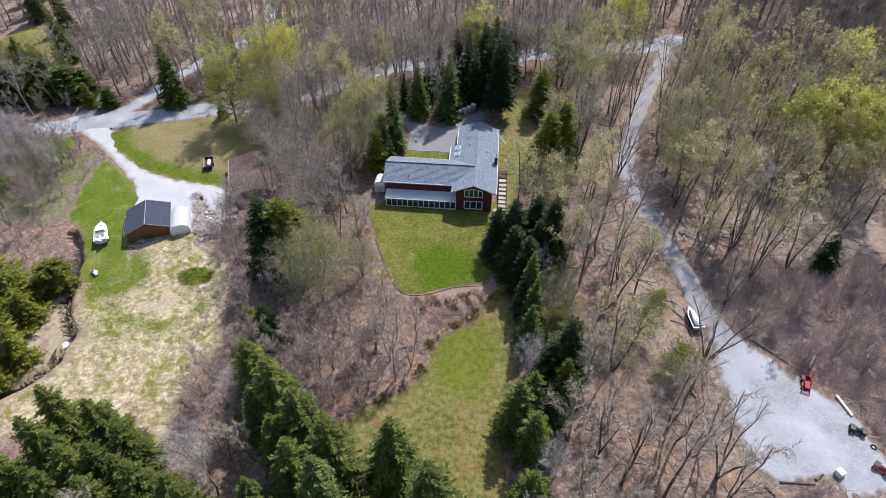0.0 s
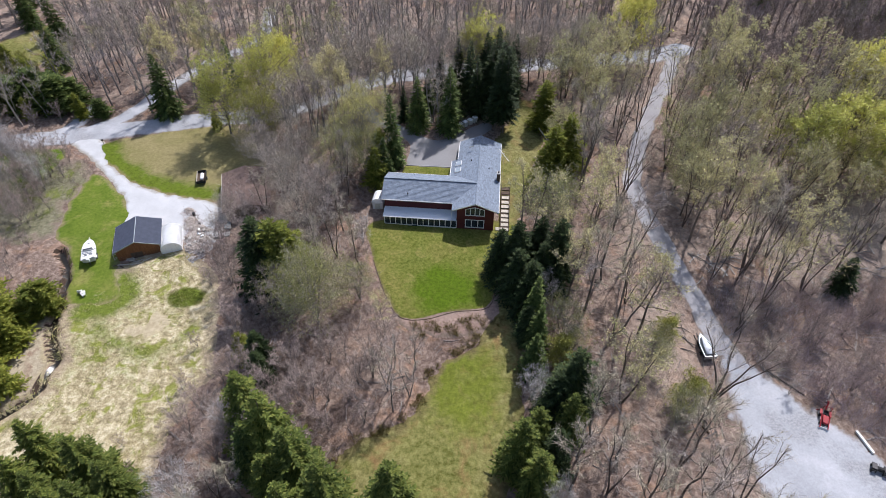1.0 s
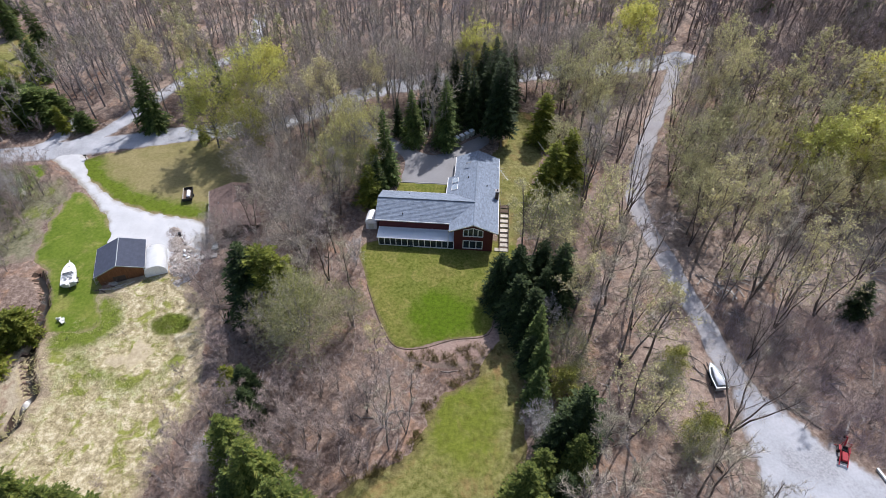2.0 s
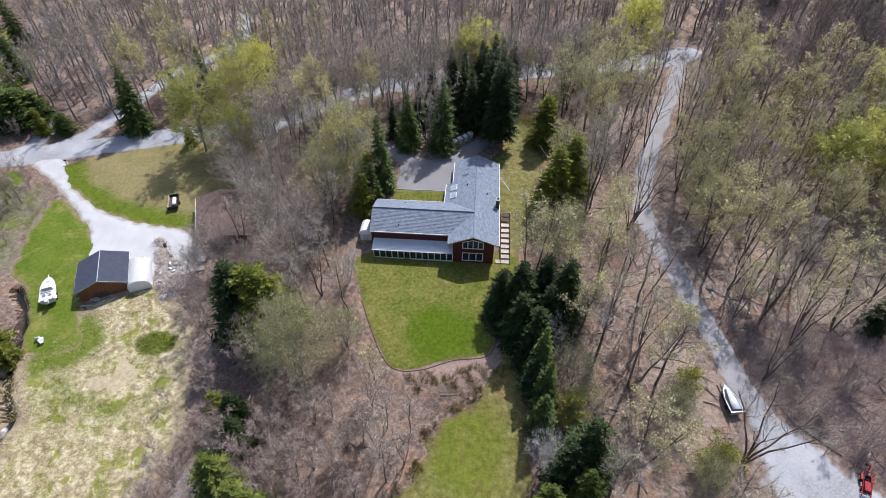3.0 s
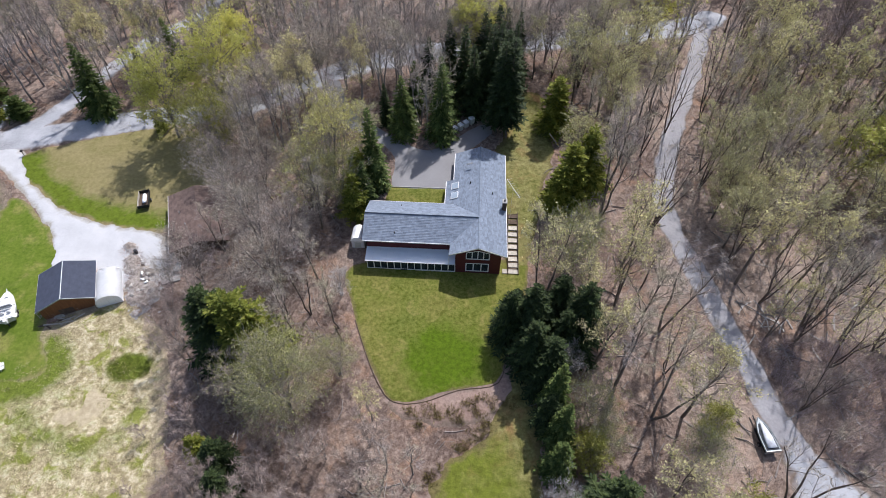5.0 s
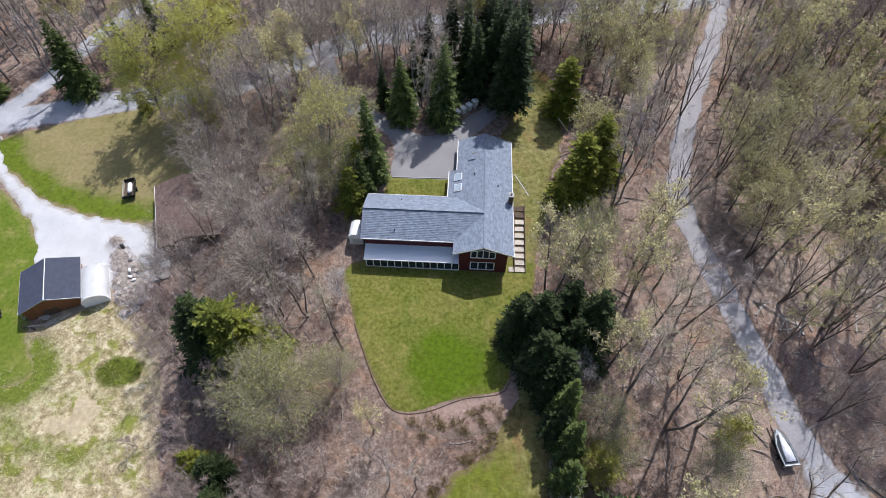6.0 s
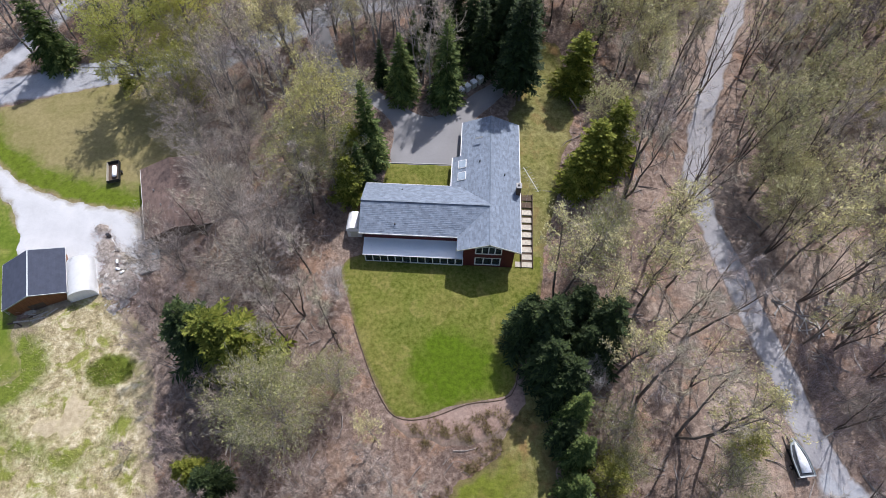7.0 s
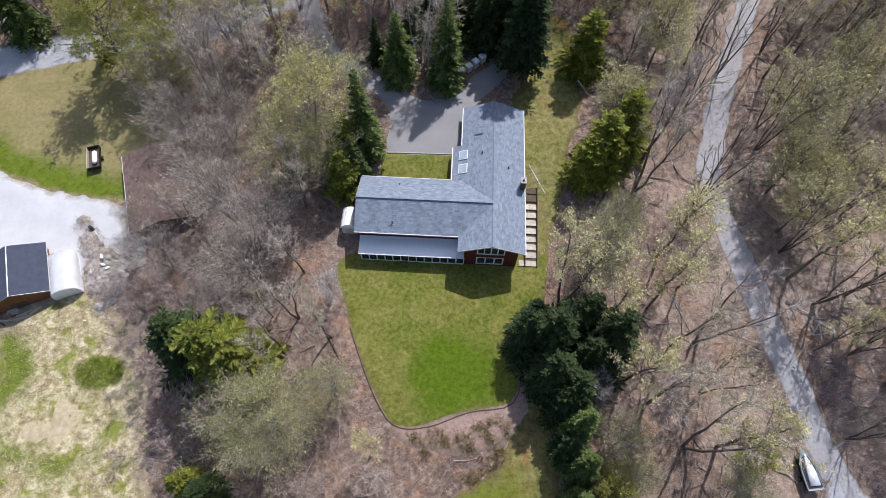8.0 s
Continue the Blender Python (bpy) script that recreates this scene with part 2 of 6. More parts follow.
BARK_DARK = plain("dark_bark", (0.13, 0.105, 0.09), 0.95, 0, 0.4, 1.2, 0.4, 0.1, (1, 1, 0.3), per_object=0.2)
BARK_PALE = plain("pale_bark", (0.38, 0.36, 0.34), 0.95, 0, 0.35, 1.2, 0.4, 0.1, (1, 1, 0.3))


def twig_material(name, tints, patch_size=0.11):
    """Twigs: tints that drift from tree to tree, and twig by twig."""
    m, nt, b = material(name, 0.95, spec=0.1)
    co = nt.nodes.new("ShaderNodeNewGeometry")
    n = nt.nodes.new("ShaderNodeTexNoise")
    n.inputs["Scale"].default_value, n.inputs["Detail"].default_value = patch_size, 2.0
    nt.links.new(co.outputs["Position"], n.inputs["Vector"])
    col = ramp_node(nt, n.outputs["Fac"], [(0.32 + 0.36 * i / (len(tints) - 1), c) for i, c in enumerate(tints)])
    col = mix_node(nt, 1.0, col, ramp_node(nt, co.outputs["Random Per Island"], [(0.0, grey(0.45)), (1.0, grey(1.35))]), "MULTIPLY")
    nt.links.new(col, b.inputs["Base Color"])
    return m


TWIG = twig_material("fine_twigs", [(0.47, 0.4, 0.385), (0.51, 0.44, 0.375), (0.51, 0.46, 0.33), (0.48, 0.41, 0.375)])
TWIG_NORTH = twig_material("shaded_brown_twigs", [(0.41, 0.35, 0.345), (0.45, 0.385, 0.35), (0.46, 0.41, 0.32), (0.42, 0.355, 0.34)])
# plum twigs darkened: the shade of the far eastern woods is in the colour
TWIG_SHADE = twig_material("shaded_plum_twigs", [(0.27, 0.22, 0.22), (0.31, 0.255, 0.24), (0.33, 0.29, 0.23)])
TWIG_PLUM = twig_material("plum_grey_twigs", [(0.4, 0.315, 0.3), (0.45, 0.36, 0.32), (0.48, 0.39, 0.33)])
TWIG_PURPLE = twig_material("purple_grey_twigs", [(0.52, 0.43, 0.44), (0.58, 0.49, 0.48), (0.56, 0.47, 0.43)])
TWIG_TAN = twig_material("tan_grey_twigs", [(0.45, 0.385, 0.35), (0.5, 0.435, 0.37), (0.47, 0.42, 0.33)])
TWIG_ASH = twig_material("ash_white_twigs", [(0.55, 0.52, 0.51), (0.6, 0.57, 0.54)])
TWIG_PALE = twig_material("pale_grey_twigs", [(0.48, 0.44, 0.42), (0.49, 0.46, 0.4)])
TWIG_OLIVE = twig_material("olive_grey_twigs", [(0.46, 0.42, 0.3), (0.5, 0.46, 0.34)])
STRAW_BLADE = twig_material("straw_blades", [(0.66, 0.58, 0.4), (0.58, 0.51, 0.32), (0.4, 0.4, 0.14), (0.7, 0.62, 0.44)], 0.3)
REED = twig_material("dead_reeds", [(0.2, 0.16, 0.06), (0.26, 0.22, 0.08), (0.34, 0.27, 0.15)], 0.5)
NEEDLES = leaf_material("spruce_needles", [(0.045, 0.075, 0.02), (0.1, 0.145, 0.04), (0.17, 0.21, 0.06)], through_light=0.2)
NEEDLES_FRESH = leaf_material("fresh_green_needles", [(0.055, 0.085, 0.018), (0.13, 0.168, 0.036), (0.21, 0.235, 0.055)], through_light=0.3)
NEEDLES_DARK = leaf_material("dark_spruce_needles", [(0.016, 0.03, 0.011), (0.036, 0.058, 0.02), (0.062, 0.088, 0.026)], through_light=0.06)
NEEDLES_OLIVE = leaf_material("olive_needles", [(0.1, 0.135, 0.022), (0.22, 0.245, 0.04), (0.33, 0.34, 0.07)], through_light=0.35)
BUDS = leaf_material("yellow_green_buds", [(0.44, 0.45, 0.12), (0.6, 0.6, 0.18), (0.72, 0.7, 0.26)], through_light=0.6)
BUDS_OLIVE = leaf_material("olive_buds", [(0.46, 0.43, 0.22), (0.56, 0.53, 0.28), (0.64, 0.61, 0.34)], through_light=0.4)
BUDS_GREY = leaf_material("grey_green_buds", [(0.4, 0.38, 0.15), (0.5, 0.48, 0.19), (0.6, 0.57, 0.25)], through_light=0.35)
BUDS_MOSS = leaf_material("moss_green_buds", [(0.22, 0.235, 0.09), (0.34, 0.35, 0.14), (0.46, 0.46, 0.2)], through_light=0.35)
BUDS_FRESH = leaf_material("fresh_shrub_leaves", [(0.2, 0.23, 0.05), (0.32, 0.33, 0.08), (0.44, 0.43, 0.14)], through_light=0.35)
WATER = plain("dark_water", (0.02, 0.017, 0.012), 0.3, 0, 0.3, 1.0, 0.2, spec=0.4)


# ---- the lie of the land ----
def section(y, ys, zs):
    return sum(np.interp(y + o, ys, zs) for o in (-6, -3, 0, 3, 6)) / 5


def ease(a, b, x):
    k = np.clip((x - a) / (b - a), 0, 1)
    return k * k * (3 - 2 * k)


def terrain(x, y):
    """Height of the ground: a low meadow to the west, the house's terrace, the yard and woods to the east."""
    west = section(y, (0, 60, 79, 90, 112, 126, 143, 200), (-9.5, -8.4, -8.0, -6.4, -5.8, -5.2, -4.4, -2.0))
    mid = section(y, (0, 40, 58, 68, 74, 80, 92, 101, 121, 134, 200), (-6.5, -4.8, -3.4, -1.7, -1.0, -0.3, 0.0, 2.6, 3.4, 4.2, 7.0))
    east = section(y, (0, 48, 62, 90, 110, 153, 200), (-1.5, -1.2, -0.6, 1.0, 2.8, 6.0, 8.0))
    z = west + (mid - west) * ease(-48, -12, x)
    return z + (east - z) * ease(11, 38, x)


def ripple(x, y, size, seed):
    """Smooth uneven noise of about -1 to 1 with features of the given size."""
    r = np.random.RandomState(seed)
    out = 0
    for k in range(9):
        a, f = r.uniform(0, 2 * np.pi), r.uniform(0.7, 2.6) / size
        out = out + np.sin(2 * np.pi * f * 0.5 * (x * np.cos(a) + y * np.sin(a)) + r.uniform(0, 7)) / (0.8 + f * size)
    return out * 0.5


def segment_distance(x, y, a, b):
    ax, ay, bx, by = *a, *b
    k = np.clip(((x - ax) * (bx - ax) + (y - ay) * (by - ay)) / ((bx - ax) ** 2 + (by - ay) ** 2), 0, 1)
    return np.hypot(x - ax - k * (bx - ax), y - ay - k * (by - ay))


def smooth_line(pts, closed=False, steps=5):
    """A Catmull-Rom line through a few points of the plan."""
    p = [Vector(q) for q in pts]
    n, out = len(p), []
    for i in range(n if closed else n - 1):
        if closed:
            a, b, c, d = p[i - 1], p[i], p[(i + 1) % n], p[(i + 2) % n]
        else:
            a, b, c, d = p[max(i - 1, 0)], p[i], p[i + 1], p[min(i + 2, n - 1)]
        for s in range(steps):
            t = s / steps
            out.append(0.5 * (2 * b + (c - a) * t + (2 * a - 5 * b + 4 * c - d) * t * t + (3 * b - a - 3 * c + d) * t ** 3))
    if not closed:
        out.append(p[-1])
    return [tuple(q) for q in out]


def area_distance(x, y, pts):
    """Signed distance to a closed outline, negative inside."""
    d, inside = np.full(x.shape, 1e9), np.zeros(x.shape, bool)
    for a, b in zip(pts, pts[1:] + pts[:1]):
        d = np.minimum(d, segment_distance(x, y, a, b))
        cross = (a[1] > y) != (b[1] > y)
        inside ^= cross & (x < (b[0] - a[0]) * (y - a[1]) / (b[1] - a[1] + 1e-12) + a[0])
    return np.where(inside, -d, d)


def way_distance(x, y, pts, width):
    d = np.full(x.shape, 1e9)
    for a, b in zip(pts, pts[1:]):
        d = np.minimum(d, segment_distance(x, y, a, b))
    return d - width / 2


ROAD = smooth_line([(-190, 112), (-130, 121.5), (-112, 125.5), (-92.8, 129.2), (-74, 133.5), (-58, 137), (-40, 138.5), (-16, 141.5), (2, 146), (39, 149.5), (56, 152), (64.5, 155.5)])
SIDE_ROAD = smooth_line([(-94, 130), (-86, 134.6), (-82.4, 140.2), (-78.5, 149), (-70, 166), (-58, 182), (-60, 205)])
SPUR = smooth_line([(-99, 128.5), (-95, 134), (-93.5, 142)])
TRACK = smooth_line([(63.5, 155), (55.5, 137.8), (47.2, 122), (41.5, 108.5), (39, 99.5), (40.1, 90), (41.2, 82.5), (42.8, 73), (44, 64), (46.3, 57)])
YARD = smooth_line([(43.6, 60), (48.3, 57.2), (53.6, 50.3), (59.2, 44.1), (60.4, 38.4), (60.3, 33), (52.6, 30.6), (51.7, 33.6), (44, 33), (41.9, 36), (41.4, 43.6), (42.4, 52)], True)
BARN_DRIVE = smooth_line([(-92.5, 126.5), (-86, 128), (-79, 117.4), (-70, 110.2), (-60.8, 106.4), (-50.8, 103.7), (-48, 98.1), (-47.5, 92.5), (-53, 91), (-58.1, 91), (-66, 92.7), (-70.2, 103.1), (-76, 110.4), (-84, 118.6)], True, 4)
BARN_LAWN = smooth_line([(-80.6, 93.5), (-82.6, 105), (-81.4, 113.5), (-75.6, 109.7), (-68.5, 102), (-66, 94.4), (-64.5, 84.7), (-61, 78), (-64.5, 75.3), (-70.4, 75.9), (-74.3, 84.7), (-76.6, 89.5)], True, 4)
FAR_LAWN = smooth_line([(-87, 124.5), (-62, 133.2), (-48, 131), (-42, 118), (-44, 108), (-51, 104), (-61, 106), (-70.4, 110), (-79.2, 117)], True, 4)
HOUSE_LAWN = smooth_line([(-14, 90), (0, 91), (13, 90), (14, 87), (12, 80), (9.6, 75), (7.8, 69.6), (2.1, 68.7), (-2.9, 67.2), (-7, 67.4), (-9.4, 70.5), (-11.9, 77), (-13.6, 83.1)], True, 4)
LOW_LAWN = smooth_line([(11, 72), (13, 66), (12.6, 58.5), (11.8, 48.3), (9, 39), (7.5, 28), (-6, 24), (-12.5, 30), (-15.3, 43.6), (-9.1, 47.4), (-4.8, 50.2), (-2.2, 54.3), (-1.3, 58.5), (4.6, 62), (7, 65)], True, 4)
MEADOW = smooth_line([(-71.4, 74.8), (-66, 80), (-66, 84), (-56.8, 89), (-51.2, 90.5), (-46, 84.6), (-41.8, 75.4), (-39, 61.8), (-42, 51), (-43.5, 38), (-55, 34), (-66, 42), (-78, 44), (-80, 48), (-70, 55.5), (-68, 62), (-72.5, 70)], True, 4)
BANK_AREA = smooth_line([(-72, 76), (-76, 68), (-79, 58), (-82, 46), (-72, 49), (-66, 55.5), (-64.5, 62), (-69.5, 70.5)], True, 4)
STREAM_HEAD = smooth_line([(-86, 92), (-79, 91), (-76, 88.5), (-75.5, 84), (-78, 78), (-83, 76), (-88, 84)], True, 4)
BED = smooth_line([(-7.5, 67.8), (-0.1, 68.8), (6.7, 70), (9.3, 73), (9.8, 67.4), (4.5, 64.2), (-1, 64), (-5.5, 65.3)], True, 4)
EAST_STRIP = smooth_line([(11.5, 114), (15.3, 122), (15.4, 130), (21.3, 130.5), (22.3, 123.4), (21.8, 113), (19, 104.5), (17.2, 98), (15, 91), (11, 87)], True, 4)
HOUSE_DRIVE = smooth_line([(-7.2, 104.4), (3, 103.6), (4.5, 112), (11, 119), (9, 121.4), (0.4, 115), (-3.9, 115.6), (-8, 118.8), (-16, 126.5), (-19, 136), (-22, 143), (-25, 142), (-22, 133), (-17.5, 123), (-10.2, 116.9), (-7.3, 112.5)], True, 3)
COURT = [(-8.2, 105.5), (2.3, 104.8), (2.3, 99), (-9.5, 99.5)]
WEST_LAWN = smooth_line([(-135, 118), (-100, 123), (-92, 122), (-92, 112), (-100, 104), (-118, 100), (-140, 104)], True, 4)
SCRUB_GRASS = smooth_line([(-118, 119), (-100, 121), (-87, 119), (-81, 112), (-82, 104), (-81, 94), (-86, 91), (-96, 90), (-110, 96), (-120, 108)], True, 4)
CREEK = smooth_line([(-78, 89), (-74.5, 84), (-72.3, 77), (-71.2, 71), (-69, 66.5), (-66.9, 63.3), (-67.1, 59.8), (-67.4, 56.2), (-71, 52.2), (-78, 47), (-88, 42)])


GREEN_STREAK = smooth_line([(-63, 70), (-57.3, 66.8), (-49.4, 64.6), (-46, 68.9), (-43, 72.7)])


def ground_height(x, y):
    """The land with the stream's trench cut into it."""
    return terrain(x, y) - 1.3 * ease(0.9, 0.5, way_distance(x, y, CREEK, 0.0) + 0.25 * ripple(x, y, 4, 11))


def sheet(name, xs, ys, height, mat, keep=None, values=None):
    gx, gy = np.meshgrid(xs, ys)
    gz = height(gx, gy)
    ny, nx = gx.shape
    idx = np.arange(nx * ny).reshape(ny, nx)
    quads = np.stack([idx[:-1, :-1], idx[:-1, 1:], idx[1:, 1:], idx[1:, :-1]], -1).reshape(-1, 4)
    verts = np.stack([gx, gy, gz], -1).reshape(-1, 3)
    used = np.arange(len(verts))
    if keep is not None:
        k = keep.reshape(-1)
        quads = quads[k[quads].any(1)]
        used = np.unique(quads)
        remap = np.zeros(len(verts), int)
        remap[used] = np.arange(len(used))
        verts, quads = verts[used], remap[quads]
    ob = raw_mesh(name, verts, quads, mat, smooth=True)
    for key, v in (values or {}).items():
        ob.data.attributes.new(key, "FLOAT", "POINT").data.foreach_set("value", v.reshape(-1)[used].astype(np.float32))
    return ob


def raw_mesh(name, verts, faces, mat, parent=None, smooth=False):
    """A mesh object from arrays: every face has the same number of corners."""
    me = bpy.data.meshes.new(name)
    faces = np.asarray(faces, np.int32)
    n, k = faces.shape
    me.vertices.add(len(verts))
    me.vertices.foreach_set("co", np.asarray(verts, np.float32).reshape(-1))
    me.loops.add(n * k)
    me.loops.foreach_set("vertex_index", faces.reshape(-1))
    me.polygons.add(n)
    me.polygons.foreach_set("loop_start", np.arange(0, n * k, k, dtype=np.int32))
    me.polygons.foreach_set("loop_total", np.full(n, k, np.int32))
    me.polygons.foreach_set("use_smooth", np.full(n, smooth, bool))
    me.update(calc_edges=True)
    me.materials.append(mat)
    ob = new(name, me)
    if parent is not None:
        ob.parent = parent
    return ob


def cover(name, distance, box, mat, label, category, lift=0.06, step=0.5, wobble=0.5, size=3.0, seed=1, steep=0.12, fade=1.5, lush=None):
    """A ground cover draped on the land, which dips under it along its uneven edge."""
    xs, ys = np.arange(box[0], box[1] + step, step), np.arange(box[2], box[3] + step, step)
    gx, gy = np.meshgrid(xs, ys)
    sd = distance(gx, gy) + wobble * ripple(gx, gy, size, seed) + 0.4 * wobble * ripple(gx, gy, size / 4, seed + 50)

    def height(x, y):
        return ground_height(x, y) + np.clip(-sd * steep, -0.2, lift)
    ob = sheet(name, xs, ys, height, mat, keep=sd < step * 1.2, values={"inner": np.clip(-sd / fade, 0, 1), "lush": np.zeros(sd.shape) if lush is None else np.clip(lush(gx, gy), 0, 1)})
    return tagged(ob, label, category, kind="structure")


def box_of(pts, pad=2.0):
    return min(p[0] for p in pts) - pad, max(p[0] for p in pts) + pad, min(p[1] for p in pts) - pad, max(p[1] for p in pts) + pad


gxs = np.unique(np.concatenate([np.linspace(-1800, -200, 12), np.arange(-200, -80, 4), np.arange(-80, -64, 0.5), np.arange(-64, 70, 1.0), np.arange(70, 204, 4), np.linspace(204, 1800, 12)]))
gys = np.unique(np.concatenate([np.linspace(-1500, -20, 12), np.arange(-20, 44, 2), np.arange(44, 92, 0.5), np.arange(92, 160, 1.0), np.arange(160, 300, 4), np.linspace(300, 2200, 14)]))
# paler bleached leaves lie under the eastern trees
px_, py_ = np.meshgrid(gxs, gys)
bleached = np.maximum(ease(24, 36, px_) * ease(40, 62, py_) * (1 + 0.8 * ease(52, 62, px_) * ease(70, 78, py_) * ease(104, 92, py_)), ease(140, 152, py_)) * (0.4 + 0.45 * ripple(px_, py_, 16, 97))
tagged(sheet("ground", gxs, gys, ground_height, LITTER, values={"lush": np.clip(bleached, 0, 1)}), "brown and grey leaf litter on the woodland floor", "ground", kind="structure")


def area_cover(name, pts, *args, beside_creek=False, **kw):
    def distance(x, y):
        d = area_distance(x, y, pts)
        return np.maximum(d, 0.85 - way_distance(x, y, CREEK, 0.0)) if beside_creek else d
    return cover(name, distance, box_of(pts), *args, **kw)


def way_cover(name, pts, width, *args, **kw):
    return cover(name, lambda x, y: way_distance(x, y, pts, width), box_of(pts, width / 2 + 2), *args, **kw)


area_cover("meadow", MEADOW, STRAW, "pale straw-coloured meadow with green patches beside the stream", "meadow", 0.05, 0.5, 0.9, 5, 3, fade=4.0, beside_creek=True, lush=lambda x, y: 0.75 * ease(5, 0.5, area_distance(x, y, BARN_LAWN)) + 0.3 * ease(22, 4, np.hypot(x + 60, y - 68)) + 0.36 * ease(2.2, 0.2, way_distance(x, y, GREEN_STREAK, 0.0)) + 0.8 * ease(3.0, 1.6, np.hypot((x + 48.6) / 1.5, y - 77.4)))
area_cover("sandy_patch", smooth_line([(-58, 69.5), (-54, 73), (-49.5, 73), (-49, 70.5), (-54, 67.8)], True, 4), SAND, "bare sandy hollow in the meadow", "sand", 0.08, 0.4, 1.4, 3, 14, fade=2.0)
area_cover("creek_bank", BANK_AREA, BANK, "pale bare flattened bank along the stream", "bank", 0.03, 0.5, 0.3, 4, 4, beside_creek=True)
area_cover("stream_head", STREAM_HEAD, LITTER, "bare pinkish earth round the stream's bend", "bank", 0.04, 0.5, 0.4, 4, 8, beside_creek=True)
area_cover("scrub_grass", SCRUB_GRASS, SCRUB_TURF, "grey-green rough grass under bare bushes", "rough grass", 0.04, 0.8, 1.5, 6, 18, fade=4.0)
area_cover("barn_lawn", BARN_LAWN, LAWN_LUSH, "bright green mown lawn beside the barn", "lawn", 0.08, 0.5, 0.5, 4, 5)
area_cover("roadside_lawn", FAR_LAWN, LAWN_DRY, "mown lawn, half green and half dry tan", "lawn", 0.07, 0.5, 0.6, 5, 6, lush=lambda x, y: ease(8, 1, np.abs(area_distance(x, y, BARN_DRIVE)) + 0.1 * np.maximum(y - 112, 0)))
area_cover("western_lawn", WEST_LAWN, LAWN_LUSH, "green lawn seen through bare bushes", "lawn", 0.07, 1.0, 1.0, 6, 16)
area_cover("house_lawn", HOUSE_LAWN, LAWN, "mown green lawn behind the house", "lawn", 0.08, 0.4, 0.15, 4, 7, fade=0.8, lush=lambda x, y: 0.85 * ease(9.5, 2.5, np.hypot((x - 0.3) / 1.05, y - 73.2)))
area_cover("lower_lawn", LOW_LAWN, LAWN_OLIVE, "olive green grass path leading to the trees", "lawn", 0.06, 0.5, 0.7, 4, 9, fade=2.0, lush=lambda x, y: 0.8 * ease(12, 3, np.hypot((x - 3) * 1.2, (y - 56) * 0.8)))
area_cover("side_lawn", EAST_STRIP, LAWN_OLIVE, "dry yellowish grass strip beside the house", "lawn", 0.06, 0.5, 0.6, 4, 10)
area_cover("court_lawn", COURT, LAWN, "small green lawn in the house's inner corner", "lawn", 0.16, 0.3, 0.0, 4, 12, steep=0.6, fade=0.3)
area_cover("garden_bed", BED, MULCH, "reddish bare soil bed below the lawn's edge", "garden bed", 0.05, 0.4, 0.4, 2.5, 13)
FIELD = smooth_line([(-138, 164), (-126, 163), (-116, 166), (-112, 171), (-120, 184), (-126, 192), (-134, 188), (-140, 176)], True, 4)
area_cover("far_field", FIELD, LAWN_OLIVE, "pale tan and green clearing beyond the hedge", "field", 0.06, 1.0, 2.0, 8, 17)
way_cover("road", ROAD, 7.5, GRAVEL_GREY, "pale grey gravel road through the woods", "road", 0.12, 0.6, 0.4, 4, 20, fade=1.2)
way_cover("side_road", SIDE_ROAD, 5.0, GRAVEL_GREY, "grey gravel side road into the woods", "road", 0.11, 0.6, 0.4, 4, 21, fade=1.2)
way_cover("road_spur", SPUR, 5.0, GRAVEL_GREY, "short grey gravel turning off the road", "road", 0.1, 0.6, 0.4, 4, 22, fade=1.2)
way_cover("forest_track", TRACK, 3.9, GRAVEL_DIRT, "narrow grey gravel track between bare trees", "track", 0.14, 0.5, 0.3, 4, 23, fade=0.5)
area_cover("gravel_yard", YARD, GRAVEL_GREY, "wide pale grey gravel yard", "yard", 0.13, 0.5, 0.7, 3, 24)
area_cover("barn_driveway", BARN_DRIVE, GRAVEL, "almost white gravel driveway to the barn", "driveway", 0.12, 0.5, 0.4, 3, 25)
area_cover("house_driveway", HOUSE_DRIVE, ASPHALT, "smooth grey asphalt driveway before the garage", "driveway", 0.12, 0.4, 0.1, 3, 26)
HEAP = smooth_line([(-56.4, 101), (-54.1, 100.3), (-51, 97.2), (-48.6, 93.2), (-47.5, 88.4), (-50, 86.6), (-52.2, 88.9), (-53.6, 93.3), (-55.3, 97.2)], True, 4)
area_cover("brush_pile_ground", HEAP, HEAP_EARTH, "grey-brown heap of soil and brushwood beside the shelter", "soil heap", 0.6, 0.4, 1.3, 2.0, 41, steep=0.4, fade=1.4)
creek_box = box_of(CREEK, 2)
tagged(cover("creek_water", lambda x, y: way_distance(x, y, CREEK, 1.25), creek_box, WATER, "dark narrow stream in a cut trench", "stream", 0.3, 0.5, 0.0, steep=1.0), kind="structure")
way_cover("creek_bed", CREEK, 1.75, MUD, "dark wet mud of the stream's trench", "stream bed", 0.06, 0.5, 0.1, 3, 30)


# ---- building helpers ----
def thing(name, m, label, category, group="", kind=""):
    ob = new(name)
    ob.matrix_world = m
    return tagged(ob, label, category, group, kind)


def part(name, bm, mat, parent, label="", smooth=False, bevel=0.0):
    """Links a bmesh as one mesh under a thing or a part; its coordinates are the parent's own."""
    if bevel:
        bmesh.ops.bevel(bm, geom=bm.edges[:], offset=bevel, segments=2, profile=0.7, affect="EDGES")
    me = bpy.data.meshes.new(name)
    bmesh.ops.recalc_face_normals(bm, faces=bm.faces)
    for f in bm.faces:
        f.smooth = smooth
    bm.to_mesh(me)
    bm.free()
    me.materials.append(mat)
    ob = new(name, me)
    ob.parent = parent
    return tagged(ob, label)


